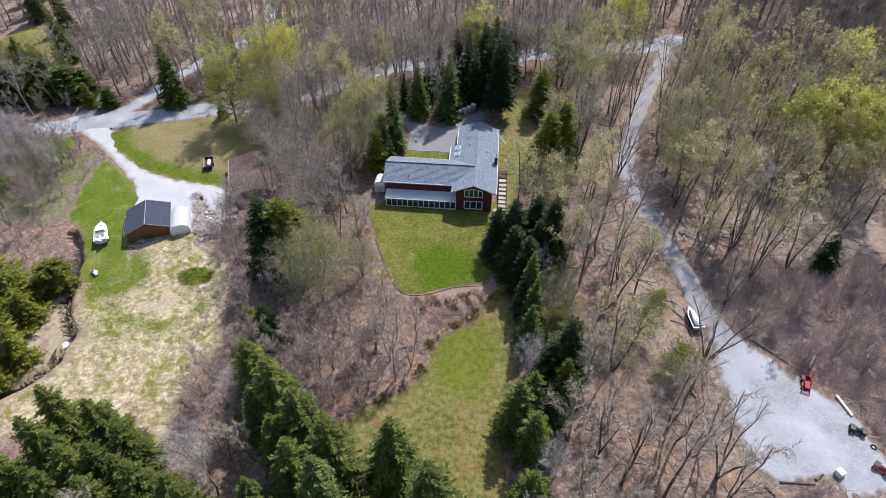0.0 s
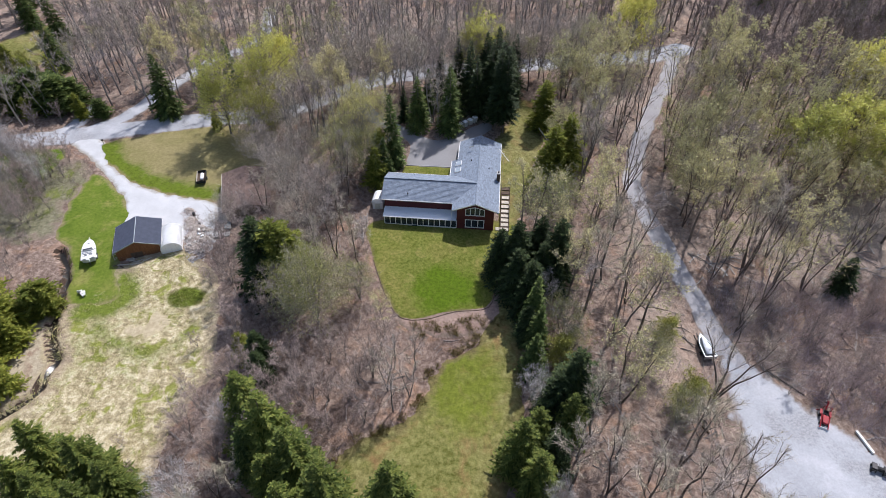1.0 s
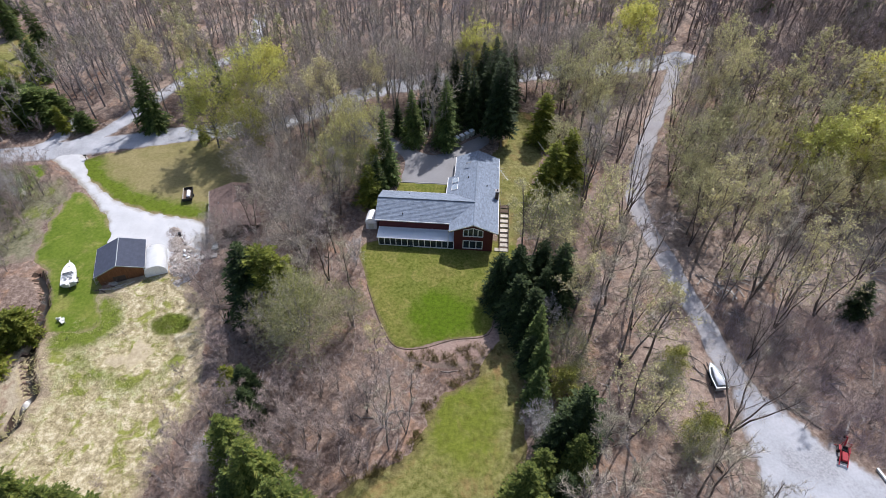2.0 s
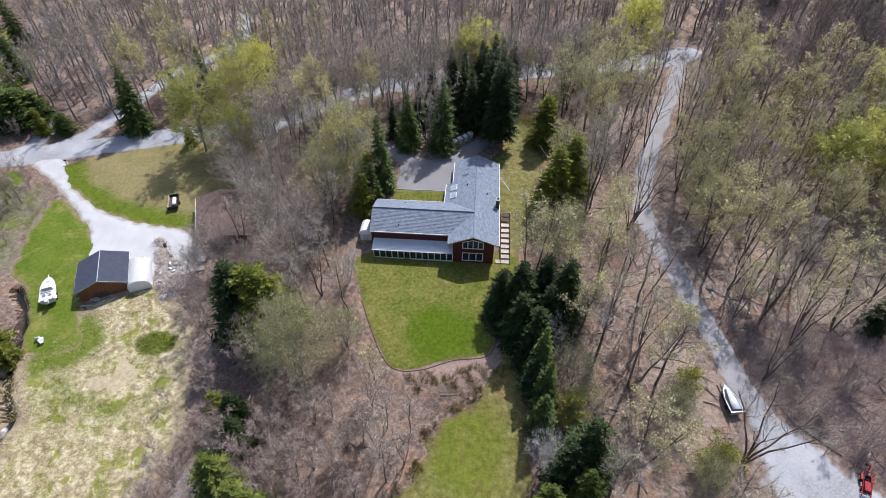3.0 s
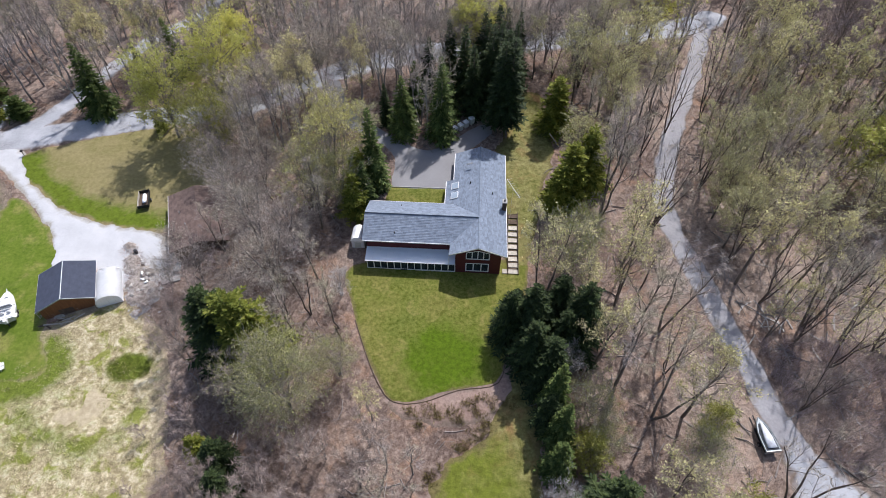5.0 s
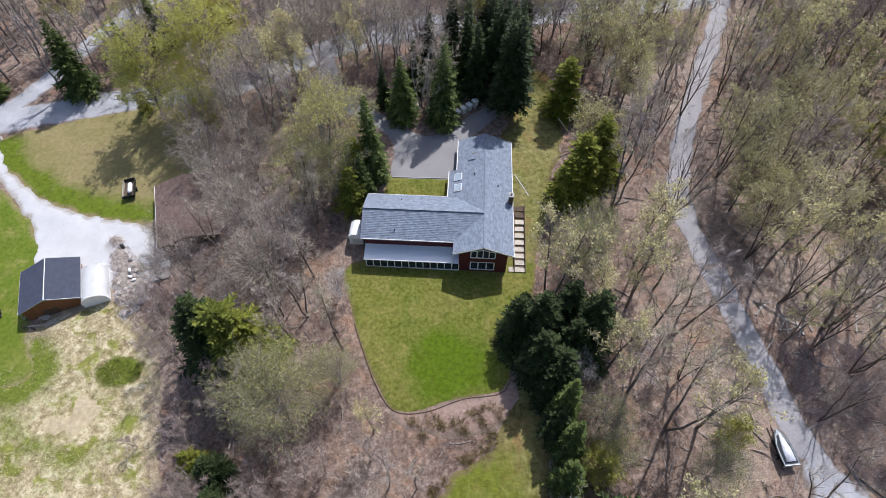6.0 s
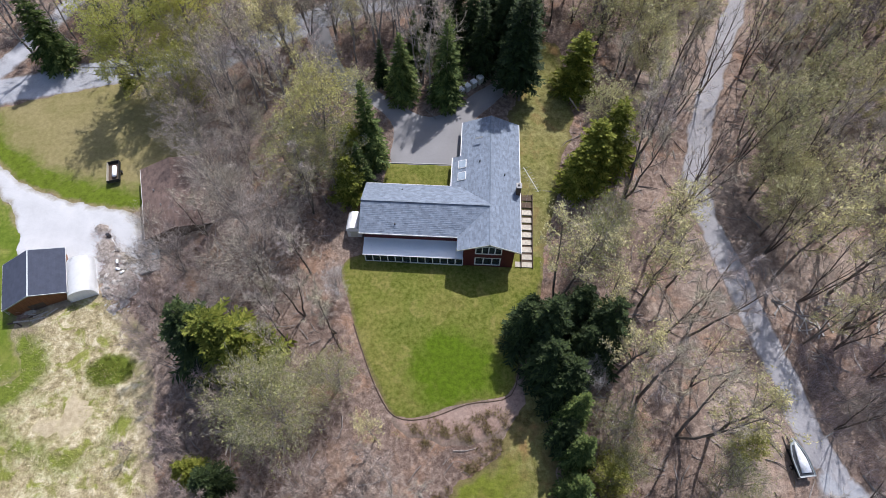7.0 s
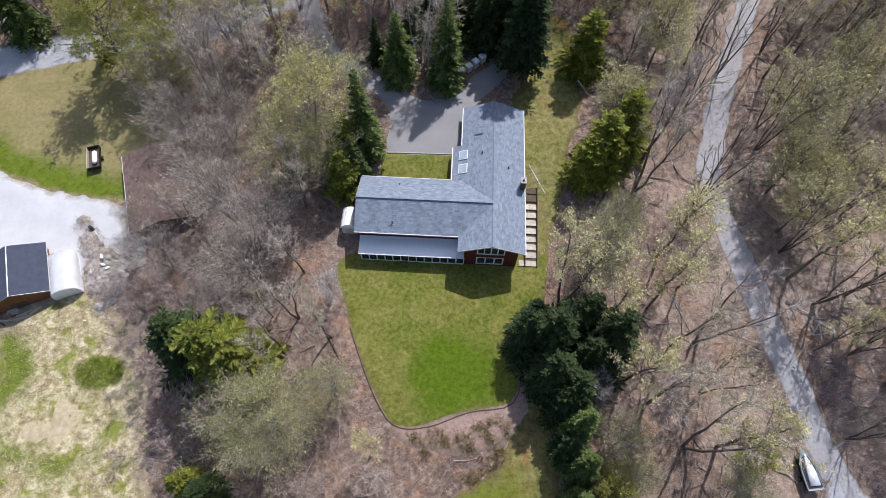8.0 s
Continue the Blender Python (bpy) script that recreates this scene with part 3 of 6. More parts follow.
def add_box(bm, x0, x1, y0, y1, z0, z1, m=None):
    v = [bm.verts.new(p) for p in ((x0, y0, z0), (x1, y0, z0), (x1, y1, z0), (x0, y1, z0), (x0, y0, z1), (x1, y0, z1), (x1, y1, z1), (x0, y1, z1))]
    for f in ((0, 3, 2, 1), (4, 5, 6, 7), (0, 1, 5, 4), (1, 2, 6, 5), (2, 3, 7, 6), (3, 0, 4, 7)):
        bm.faces.new([v[i] for i in f])
    if m is not None:
        bmesh.ops.transform(bm, matrix=m, verts=v)
    return bm


def box(*size, m=None):
    return add_box(bmesh.new(), *size, m=m)


def prism(outline, axis, a, b, bm=None):
    """An outline (pairs) pushed from a to b along an axis: 'x' takes (y, z), 'y' takes (x, z), 'z' takes (x, y)."""
    bm = bm or bmesh.new()

    def at(p, w):
        return {"x": (w, *p), "y": (p[0], w, p[1]), "z": (*p, w)}[axis]
    lo, hi = [bm.verts.new(at(p, a)) for p in outline], [bm.verts.new(at(p, b)) for p in outline]
    bm.faces.new(lo)
    bm.faces.new(hi[::-1])
    for i in range(len(lo)):
        j = (i + 1) % len(lo)
        bm.faces.new((lo[i], lo[j], hi[j], hi[i]))
    return bm


def add_rod(bm, a, b, r0, r1=None, sides=10):
    a, b = Vector(a), Vector(b)
    m = Matrix.Translation((a + b) / 2) @ (b - a).to_track_quat("Z", "Y").to_matrix().to_4x4()
    bmesh.ops.create_cone(bm, cap_ends=True, segments=sides, radius1=r0, radius2=r0 if r1 is None else r1, depth=(b - a).length, matrix=m)
    return bm


def rod(a, b, r0, r1=None, sides=10):
    return add_rod(bmesh.new(), a, b, r0, r1, sides)


def loft(sections, closed_ends=True):
    """A skin over rings of equally many points."""
    bm = bmesh.new()
    rings = [[bm.verts.new(p) for p in s] for s in sections]
    for r, s in zip(rings, rings[1:]):
        for i in range(len(r)):
            j = (i + 1) % len(r)
            bm.faces.new((r[i], r[j], s[j], s[i]))
    if closed_ends:
        bm.faces.new(rings[0][::-1])
        bm.faces.new(rings[-1])
    return bm


def wall_with_holes(u0, u1, z0, z1, holes, y0, y1, bm=None):
    """A wall along x with openings that go right through."""
    bm = bm or bmesh.new()
    us = sorted({u0, u1, *[h[0] for h in holes], *[h[1] for h in holes]})
    zs = sorted({z0, z1, *[h[2] for h in holes], *[h[3] for h in holes]})
    for a, b in zip(us, us[1:]):
        for c, d in zip(zs, zs[1:]):
            if not any(h[0] <= a and b <= h[1] and h[2] <= c and d <= h[3] for h in holes):
                add_box(bm, a, b, y0, y1, c, d)
    bmesh.ops.remove_doubles(bm, verts=bm.verts, dist=1e-4)
    return bm


def shingles(name, mat, parent, start, along, up, length, rise, rows, tab=0.9, seed=1, label=""):
    """One roof slope of overlapping courses. start: eave corner; along: unit vector on the eave; up: unit vector up the slope."""
    r = random.Random(seed)
    start, along, up = Vector(start), Vector(along), Vector(up)
    out = along.cross(up).normalized()
    if out.z < 0:
        out = -out
    verts, faces = [], []
    step = rise / rows
    for k in range(rows):
        u = -(k % 2) * tab / 2
        while u < length:
            a, b = max(u, 0), min(u + tab - 0.015, length)
            u += tab
            if b - a < 0.05:
                continue
            lift = 0.05 + r.uniform(-0.006, 0.008)
            i = len(verts)
            p = start + up * (step * k)
            q = start + up * min(step * (k + 1) + 0.05, rise)
            for base, w, h in ((p, a, lift), (p, b, lift), (q, b, 0.01), (q, a, 0.01), (p, a, 0.0), (p, b, 0.0)):
                verts.append(base + along * w + out * h)
            faces += [(i, i + 1, i + 2, i + 3), (i + 4, i + 5, i + 1, i)]
    ob = raw_mesh(name, [tuple(v) for v in verts], faces, mat, parent)
    return tagged(ob, label, kind="stuff")


def window(parent, u0, u1, z0, z1, y, panes, frame_mat=None, depth=0.09, bars=0.06, name="window"):
    """A framed window in a wall that faces -y: frame, sill, and panes of its own."""
    frame_mat = frame_mat or WHITE
    bm = bmesh.new()
    w = (u1 - u0) / panes
    wall_with_holes(u0, u1, z0, z1, [(u0 + bars, u1 - bars, z0 + bars, z1 - bars)], y - depth, y + 0.06, bm)
    win = part(name, bm, frame_mat, parent)
    for i in range(panes):
        if i:
            part("mullion", box(u0 + i * w - bars / 2, u0 + i * w + bars / 2, y - depth + 0.005, y + 0.055, z0 + bars, z1 - bars), frame_mat, win)
        part("pane", box(u0 + i * w + 0.02, u0 + (i + 1) * w - 0.02, y - 0.012, y + 0.012, z0 + 0.03, z1 - 0.03), GLASS, win)
    return win


# ---- the house ----
HOUSE = pose(1.8, 88.4, 0, 0, 0, -5.3)
house = thing("house", HOUSE, "L-shaped dark red house with grey shingle roofs and a sunroom", "house")
EAVE, RIDGE, MID, WMID = 4.8, 6.62, 4.2, 5.9
K = (RIDGE - EAVE) / (MID + 0.2)
# main block, gable to the garden
U0, U1, U_SILL, U_SIDE, U_TOP = 2.35, 6.05, 3.4, 5.0, 5.55
bm = wall_with_holes(0.75, 7.8, -0.9, 4.95, [(2.35, 6.05, 0.45, 2.5), (U0, U1, U_SILL, 4.95)], 0.0, 0.25)
for a, b in ((0.75, U0), (U1, 7.8)):
    za, zb = RIDGE - 0.12 - K * abs(MID - a), RIDGE - 0.12 - K * abs(MID - b)
    prism([(a, 4.95), (b, 4.95), (b, zb), (a, za)], "y", 0.0, 0.25, bm)
for a, b, za, zb in ((U0, MID, U_SIDE, U_TOP), (MID, U1, U_TOP, U_SIDE)):
    prism([(a, za), (b, zb), (b, RIDGE - 0.12 - K * abs(MID - b)), (a, RIDGE - 0.12 - K * abs(MID - a))], "y", 0.0, 0.25, bm)
bmesh.ops.remove_doubles(bm, verts=bm.verts, dist=1e-4)
part("gable_wall", bm, SIDING_RED, house, "dark red horizontal siding")
window(house, 2.35, 6.05, 0.45, 2.5, 0.08, 3, bars=0.17)
# upper window: its head follows the gable
outer = [(U0, U_SILL), (U1, U_SILL), (U1, U_SIDE), (MID, U_TOP), (U0, U_SIDE)]
inner = [(U0 + 0.15, U_SILL + 0.17), (U1 - 0.15, U_SILL + 0.17), (U1 - 0.15, U_SIDE - 0.13), (MID, U_TOP - 0.17), (U0 + 0.15, U_SIDE - 0.13)]
bm = bmesh.new()
rings = [[bm.verts.new((x, y, z)) for x, z in line] for line, y in ((outer, -0.01), (outer, 0.14), (inner, 0.14), (inner, -0.01))]
for a, b in zip(rings, rings[1:] + rings[:1]):
    for k in range(5):
        bm.faces.new((a[k], a[(k + 1) % 5], b[(k + 1) % 5], b[k]))
upper = part("window", bm, WHITE, house, "white framed window under the gable")
for k in range(1, 4):
    x = U0 + (U1 - U0 - 0.15) * k / 4
    head = U_TOP - (U_TOP - U_SIDE) * abs(x + 0.075 - MID) / (MID - U0) - 0.16
    part("mullion", box(x, x + 0.15, -0.005, 0.135, U_SILL + 0.17, head), WHITE, upper)
for k in range(4):
    a, b = U0 + 0.1 + (U1 - U0 - 0.15) * k / 4, U0 + 0.05 + (U1 - U0 - 0.15) * (k + 1) / 4
    za, zb = [U_TOP - (U_TOP - U_SIDE) * abs(x - MID) / (MID - U0) - 0.12 for x in (a, b)]
    part("pane", prism([(a, U_SILL + 0.1), (b, U_SILL + 0.1), (b, zb), (a, za)], "y", 0.06, 0.085), GLASS, upper)
part("side_wall", box(7.55, 7.8, 0.25, 22.6, -0.9, 4.9), SIDING_RED, house)
part("side_wall", box(0.3, 0.55, 10.1, 22.6, -0.5, 4.75), SIDING_RED, house)
part("side_wall", box(0.75, 1.0, 0.25, 2.6, -0.9, 4.9), SIDING_RED, house)
bm = box(0.55, 7.55, 22.35, 22.6, 0, 4.9)
prism([(0.55, 4.9), (7.55, 4.9), (MID, RIDGE - 0.12)], "y", 22.35, 22.6, bm)
part("north_wall", bm, SIDING_RED, house)
# wing
part("wing_wall", box(-13.5, 0.75, 2.5, 2.75, -0.9, 4.85), SIDING_RED, house)
part("wing_wall", box(-13.5, 0.3, 9.75, 10.0, -0.5, 4.85), SIDING_RED, house)
bm = box(-13.5, -13.25, 2.75, 9.75, -0.9, 4.85)
prism([(2.75, 4.85), (9.75, 4.85), (WMID, RIDGE - 0.15)], "x", -13.5, -13.25, bm)
part("wing_end_wall", bm, SIDING_RED, house)
# slim upper windows in the band over the sunroom
for u in (-11.5, -8.2, -4.9, -1.6):
    part("band_window", box(u, u + 1.1, 2.44, 2.5, 4.15, 4.42), GLASS, house)
# roofs: a deck below, courses of shingles above it
slope = math.hypot(1, K)
for name, a, b, v0, v1 in (("main_roof", -0.2, MID, -0.4, 23.2), ("main_roof", 8.6, MID, -0.4, 23.2)):
    za = EAVE
    bm = prism([(a, za - 0.16), (b, RIDGE - 0.16), (b, RIDGE), (a, za)], "y", v0, v1)
    deck = part(name, bm, SHINGLE, house, "grey asphalt shingle roof slope")
    sgn = 1 if b > a else -1
    shingles("shingling", SHINGLE, deck, (a, v0, za), (0, 1, 0), (sgn / slope, 0, K / slope), v1 - v0, abs(b - a) * slope, 22, 0.55, seed=3 + sgn)
KW = (RIDGE - EAVE) / (WMID - 1.8)
sw = math.hypot(1, KW)
for a, u1 in ((1.8, MID), (10.5, MID)):
    bm = prism([(a, EAVE - 0.16), (WMID, RIDGE - 0.16), (WMID, RIDGE), (a, EAVE)], "x", -14.0, u1)
    deck = part("wing_roof", bm, SHINGLE, house, "grey asphalt shingle roof slope")
    sgn = 1 if a < WMID else -1
    shingles("shingling", SHINGLE, deck, (-14.0, a, EAVE), (1, 0, 0), (0, sgn / sw, KW / sw), u1 + 14.0, abs(WMID - a) * sw, 17 if sgn > 0 else 20, 0.55, seed=8 + sgn)
porch_z = EAVE - K * 1.25
bm = prism([(-1.45, porch_z - 0.16), (0.0, EAVE + K * 0.2 - 0.17), (0.0, EAVE + K * 0.2 - 0.01), (-1.45, porch_z)], "y", 9.6, 16.4)
porch = part("porch_roof", bm, SHINGLE, house)
shingles("shingling", SHINGLE, porch, (-1.45, 9.6, porch_z), (0, 1, 0), (1 / slope, 0, K / slope), 6.8, 1.6, 5, seed=21)
for v in (11.2, 13.2):
    part("porch_post", box(-1.25, -1.1, v + 2.8, v + 2.95, 2.0, porch_z - 0.02), WHITE, house)
# ridge caps, fascias and gutters
bm = prism([(MID - 0.18, RIDGE - 0.03), (MID, RIDGE + 0.08), (MID + 0.18, RIDGE - 0.03)], "y", -0.42, 23.22)
part("ridge_cap", bm, SHINGLE, house)
bm = prism([(WMID - 0.18, RIDGE - 0.03), (WMID, RIDGE + 0.07), (WMID + 0.18, RIDGE - 0.03)], "x", -14.02, MID)
part("ridge_cap", bm, SHINGLE, house)
part("gutter", box(8.6, 8.72, -0.42, 23.2, EAVE - 0.16, EAVE + 0.03), WHITE, house, "white eave gutter")
part("gutter", box(-0.34, -0.2, 16.4, 23.2, EAVE - 0.16, EAVE + 0.04), WHITE, house, "white eave gutter")
part("gutter", box(-1.6, -1.45, 9.9, 16.4, porch_z - 0.16, porch_z + 0.04), WHITE, house, "white eave gutter")
part("gutter", box(-14.0, -0.2, 1.68, 1.8, EAVE - 0.16, EAVE + 0.02), WHITE, house, "white eave gutter")
part("gutter", box(-14.0, -1.6, 10.5, 10.6, EAVE - 0.16, EAVE + 0.02), WHITE, house, "white eave gutter")
part("downpipe", rod((-0.28, -0.1, 1.0), (-0.28, -0.1, EAVE - 0.1), 0.05), WHITE, house)
for sgn, a in ((1, -0.2), (-1, 8.6)):
    bm = prism([(a, EAVE - 0.2), (MID, RIDGE - 0.2), (MID, RIDGE + 0.02), (a, EAVE + 0.02)], "y", -0.46, -0.405)
    part("bargeboard", bm, CREAM, house)
# skylights, chimney, roof vents
for v in (11.6, 13.9):
    m = pose(0.05, v, EAVE + K * 0.25 + 0.05, 0, -math.degrees(math.atan(K)), 0)
    sky_frame = part("skylight", box(-0.65, 0.65, 0, 1.5, 0, 0.12, m=m), WHITE, house, "white framed skylight")
    part("pane", box(-0.55, 0.55, 0.1, 1.4, 0.11, 0.15, m=m), SKYGLASS, sky_frame)
chim = part("chimney", box(7.95, 8.6, 9.3, 10.1, -0.5, 6.7), WOOD_DARK, house, "dark brick chimney with a pale cap", bevel=0.02)
part("chimney_cap", box(7.88, 8.67, 9.23, 10.17, 6.7, 6.82), CONCRETE, chim)
part("flue", rod((8.27, 9.7, 6.82), (8.27, 9.7, 7.1), 0.14), DARK_METAL, chim)
for u, v, mat in ((6.3, 12.2, BLACK), (2.6, 14.4, BLACK), (-8.5, 9.0, BLACK), (-9.0, 3.0, DARK_METAL)):
    z = RIDGE - K * abs(MID - u) if u > 0 else RIDGE - KW * abs(WMID - v)
    part("roof_vent", rod((u, v, z - 0.1), (u, v, z + 0.4), 0.09), mat, house)
part("roof_panel", box(2.0, 3.2, 18.3, 18.6, 0, 0.06, m=pose(0, 0, EAVE + K * 2.2, 0, -math.degrees(math.atan(K)), 0) @ pose(0, 0, 0.06)), STEEL, house)
# foundation
part("foundation", box(-13.4, 0.7, 2.6, 9.9, -1.6, -0.4), CONCRETE, house)

# ---- sunroom along the wing ----
sunroom = thing("sunroom", HOUSE, "lean-to sunroom with a row of windows and pale roof", "sunroom")
S_LOW, S_TOP = 0.3, 2.0
part("base_wall", box(-13.3, 0.72, -0.06, 0.1, -0.8, S_LOW), CREAM, sunroom, "cream panelled low wall")
for k in range(13):
    part("base_panel", box(-13.25 + k * 1.075, -13.25 + k * 1.075 + 0.95, -0.09, -0.06, -0.4, S_LOW - 0.1), WHITE, sunroom)
part("window_sill", box(-13.3, 0.72, -0.12, 0.12, S_LOW, S_LOW + 0.09), WHITE, sunroom)
part("window_head", box(-13.3, 0.72, -0.1, 0.12, S_TOP, S_TOP + 0.1), CREAM, sunroom)
for k in range(14):
    x = -13.3 + k * 1.0715
    part("post", box(x, x + 0.13, -0.11, 0.1, S_LOW + 0.09, S_TOP), WHITE, sunroom)
for k in range(13):
    x = -13.3 + k * 1.0715
    part("door_pane" if k == 5 else "pane", box(x + 0.13, x + 1.0715, -0.06, -0.04, (-0.5 if k == 5 else S_LOW + 0.09), S_TOP), GLASS, sunroom)
part("door_frame", box(-13.3 + 5 * 1.0715, -13.3 + 6 * 1.0715, -0.14, -0.09, -0.4, S_LOW + 0.05), NAVY, sunroom, "dark glazed door")
part("end_wall", box(-13.3, -13.15, 0.1, 2.48, -0.8, 2.1), CREAM, sunroom)
bm = prism([(-0.14, 2.1), (2.48, 2.42), (2.48, 2.5), (-0.14, 2.18)], "x", -13.55, 0.7)
lean = part("roof", bm, PALE_METAL, sunroom, "pale bluish metal roof panels")
ang = math.degrees(math.atan2(0.32, 2.62))
for k in range(14):
    x = -13.5 + k * 1.085
    part("roof_seam", box(x, x + 0.03, 0, 2.6, 0.0, 0.02, m=pose(0, -0.14, 2.184, ang, 0, 0)), PALE_METAL, lean)
part("gutter", box(-13.55, 0.7, -0.2, -0.14, 2.06, 2.19), WHITE, sunroom)
part("flashing", box(-13.5, 0.7, 2.42, 2.49, 2.5, 2.58), WHITE, sunroom)

# ---- small white shed against the wing ----
shed = thing("garden_shed", HOUSE @ pose(-16.3, 3.6, 0.3), "small white shed with a rounded pale roof", "shed")
part("body", box(0, 2.1, 0, 2.7, -0.8, 2.2), WHITE, shed, bevel=0.03)
prof = [(-0.12, 2.1), (0.15, 2.6), (0.6, 2.92), (1.05, 3.0), (1.5, 2.92), (1.95, 2.6), (2.22, 2.1)]
part("roof", prism(prof, "y", -0.1, 2.8), FABRIC, shed)
part("door", box(0.5, 1.5, -0.04, 0, -0.3, 1.7), CREAM, shed)

# ---- stepped boardwalk on the east side ----
steps = thing("garden_steps", HOUSE, "stepped walkway of pale slabs in a timber frame", "steps")
for k in range(10):
    v = 0.1 + k * 1.18
    gx, gy = HOUSE @ Vector((10.2, v, 0)), None
    z = float(terrain(gx.x, gx.y)) + 0.22
    w0 = 8.3 if k == 0 else 9.25
    part("tread", box(w0, 10.75, v, v + 0.86, z - 0.12, z + (0.05 if k % 3 else 0.0)), WOOD_PALE if k < 8 else WOOD_DARK, steps, bevel=0.02)
    part("riser", box(9.2, 10.8, v + 0.86, v + 1.18, z - 0.15, z + 0.03), WOOD_DARK, steps)
for u in (9.12, 10.78):
    bm = bmesh.new()
    za, zb = [float(terrain(*(HOUSE @ Vector((10.2, v, 0))).xy)) for v in (0, 11.8)]
    prism([(0.0, za - 0.1), (11.8, zb - 0.1), (11.8, zb + 0.38), (0.0, za + 0.38)], "x", u, u + 0.1, bm)
    part("stringer", bm, WOOD_DARK, steps)


# ---- the barn, the shelter beside it and the cottage ----
def site(x, y, yaw, lift=0.0):
    return pose(x, y, float(terrain(x, y)) + lift, 0, 0, yaw)


barn = thing("barn", pose(-60.75, 87.2, -7.35, 0, 0, 18.5), "orange-brown boarded barn with a charcoal gable roof", "barn")
B_EAVE, B_TOP, B_HALF, B_LEN = 2.75, 4.6, 4.5, 8.3
front = bmesh.new()
prism([(-4.05, -0.5), (4.05, -0.5), (4.05, 2.8), (0, 4.47), (-4.05, 2.8)], "y", 0.25, 0.4, front)
part("front_wall", front, SIDING_BROWN, barn, "orange-brown vertical boards")
for k in range(27):
    x = -4.05 + k * 0.3
    top = 4.44 - abs(x + 0.15) * 0.41
    part("board", box(x + 0.01, x + 0.285, 0.225, 0.25, -0.35, top), SIDING_BROWN, barn)
back = bmesh.new()
prism([(-4.05, -0.5), (4.05, -0.5), (4.05, 2.8), (0, 4.47), (-4.05, 2.8)], "y", 7.8, 7.95, back)
part("back_wall", back, SIDING_BROWN, barn)
part("side_wall", box(3.9, 4.05, 0.4, 7.8, -0.4, 2.8), SIDING_BROWN, barn)
part("side_wall", box(-4.05, -3.9, 0.4, 7.8, -0.4, 2.8), SIDING_BROWN, barn)
bk = (B_TOP - B_EAVE) / B_HALF
bs = math.hypot(1, bk)
for sgn in (-1, 1):
    bm = prism([(sgn * B_HALF, B_EAVE - 0.12), (0, B_TOP - 0.12), (0, B_TOP), (sgn * B_HALF, B_EAVE)], "y", 0, B_LEN)
    deck = part("roof", bm, SHINGLE_DARK, barn, "charcoal roof slope")
    shingles("shingling", SHINGLE_DARK, deck, (sgn * B_HALF, 0, B_EAVE), (0, 1, 0), (-sgn / bs, 0, bk / bs), B_LEN, B_HALF * bs, 14, seed=40 + sgn)
    for y0, y1 in ((-0.05, 0.0), (B_LEN, B_LEN + 0.05)):
        bm = prism([(sgn * B_HALF, B_EAVE - 0.17), (0, B_TOP - 0.17), (0, B_TOP + 0.05), (sgn * B_HALF, B_EAVE + 0.05)], "y", y0, y1)
        part("rake_trim", bm, ALU, barn)
    part("eave_trim", box(sgn * B_HALF - 0.04, sgn * B_HALF + 0.04, 0, B_LEN, B_EAVE - 0.14, B_EAVE + 0.04), WHITE, barn)
part("ridge_cap", prism([(-0.09, B_TOP), (0, B_TOP + 0.06), (0.09, B_TOP)], "y", -0.05, B_LEN + 0.05), ALU, barn)
part("corner_post", box(4.05, 4.12, 0.3, 0.42, -0.4, 2.75), WHITE, barn)
part("door", box(-1.6, 0.6, 0.19, 0.225, -0.3, 1.8), WOOD_DARK, barn, "dark boarded door")

rack = thing("lumber_rack", site(-65.6, 86.3, 20), "pale wooden rack leaning at the barn's corner", "rack")
for a, b in (((0, 0, 0), (0.1, 0, 1.6)), ((1.3, 0.1, 0), (1.2, 0.2, 1.6)), ((0, 0, 1.5), (1.3, 0.2, 1.5)), ((0, 0, 0.7), (1.3, 0.1, 0.8)), ((0.1, 0, 0.2), (1.25, 0.15, 1.4))):
    part("bar", rod(a, b, 0.05, sides=6), WOOD_PALE, rack)
scrap = thing("board_stack", site(-62.6, 86.4, 10, 0.0), "small stack of weathered boards by the barn wall", "boards")
for k in range(5):
    part("board", box(-0.8 + 0.05 * k, 0.9 - 0.08 * k, 0.05 * k, 0.3 + 0.05 * k, 0.07 * k, 0.07 * k + 0.06), WOOD_PALE, scrap)

# white fabric shelter on hoops
tent = thing("fabric_shelter", pose(-54.75, 88.45, -7.0, 0, 0, 18), "white fabric garage shelter with a rounded ridge", "shelter")
arch = [(2.0 * math.copysign(abs(math.cos(a)) ** 0.85, math.cos(a)), 1.45 + 1.3 * max(0, math.sin(a)) ** 1.25) for a in [math.pi * k / 12 for k in range(13)]]
shell = [(2.0, -0.1)] + arch + [(-2.0, -0.1)]
inner = [(x * 0.97, z - 0.05 if z > 0.5 else z) for x, z in shell]
bm = bmesh.new()
for k, y in enumerate(np.linspace(0, 6.6, 8)):
    sag = -0.05 if k % 2 else 0.0
    ring = [bm.verts.new((x * (1 + 0.3 * sag), y, z + sag * (z > 1))) for x, z in shell]
    if k:
        for i in range(len(ring) - 1):
            bm.faces.new((last[i], last[i + 1], ring[i + 1], ring[i]))
    last = ring
bmesh.ops.solidify(bm, geom=bm.faces[:], thickness=0.03)
part("cover", bm, FABRIC, tent, smooth=True)
part("end_panel", prism(inner, "y", 0.12, 0.16), FABRIC, tent, "greyish white end panel")
part("end_panel", prism(inner, "y", 6.45, 6.49), FABRIC, tent)
for k in range(3):
    x = -1.0 + k
    part("panel_seam", box(x - 0.02, x + 0.02, 0.09, 0.12, 0, 2.2), WHITE, tent)
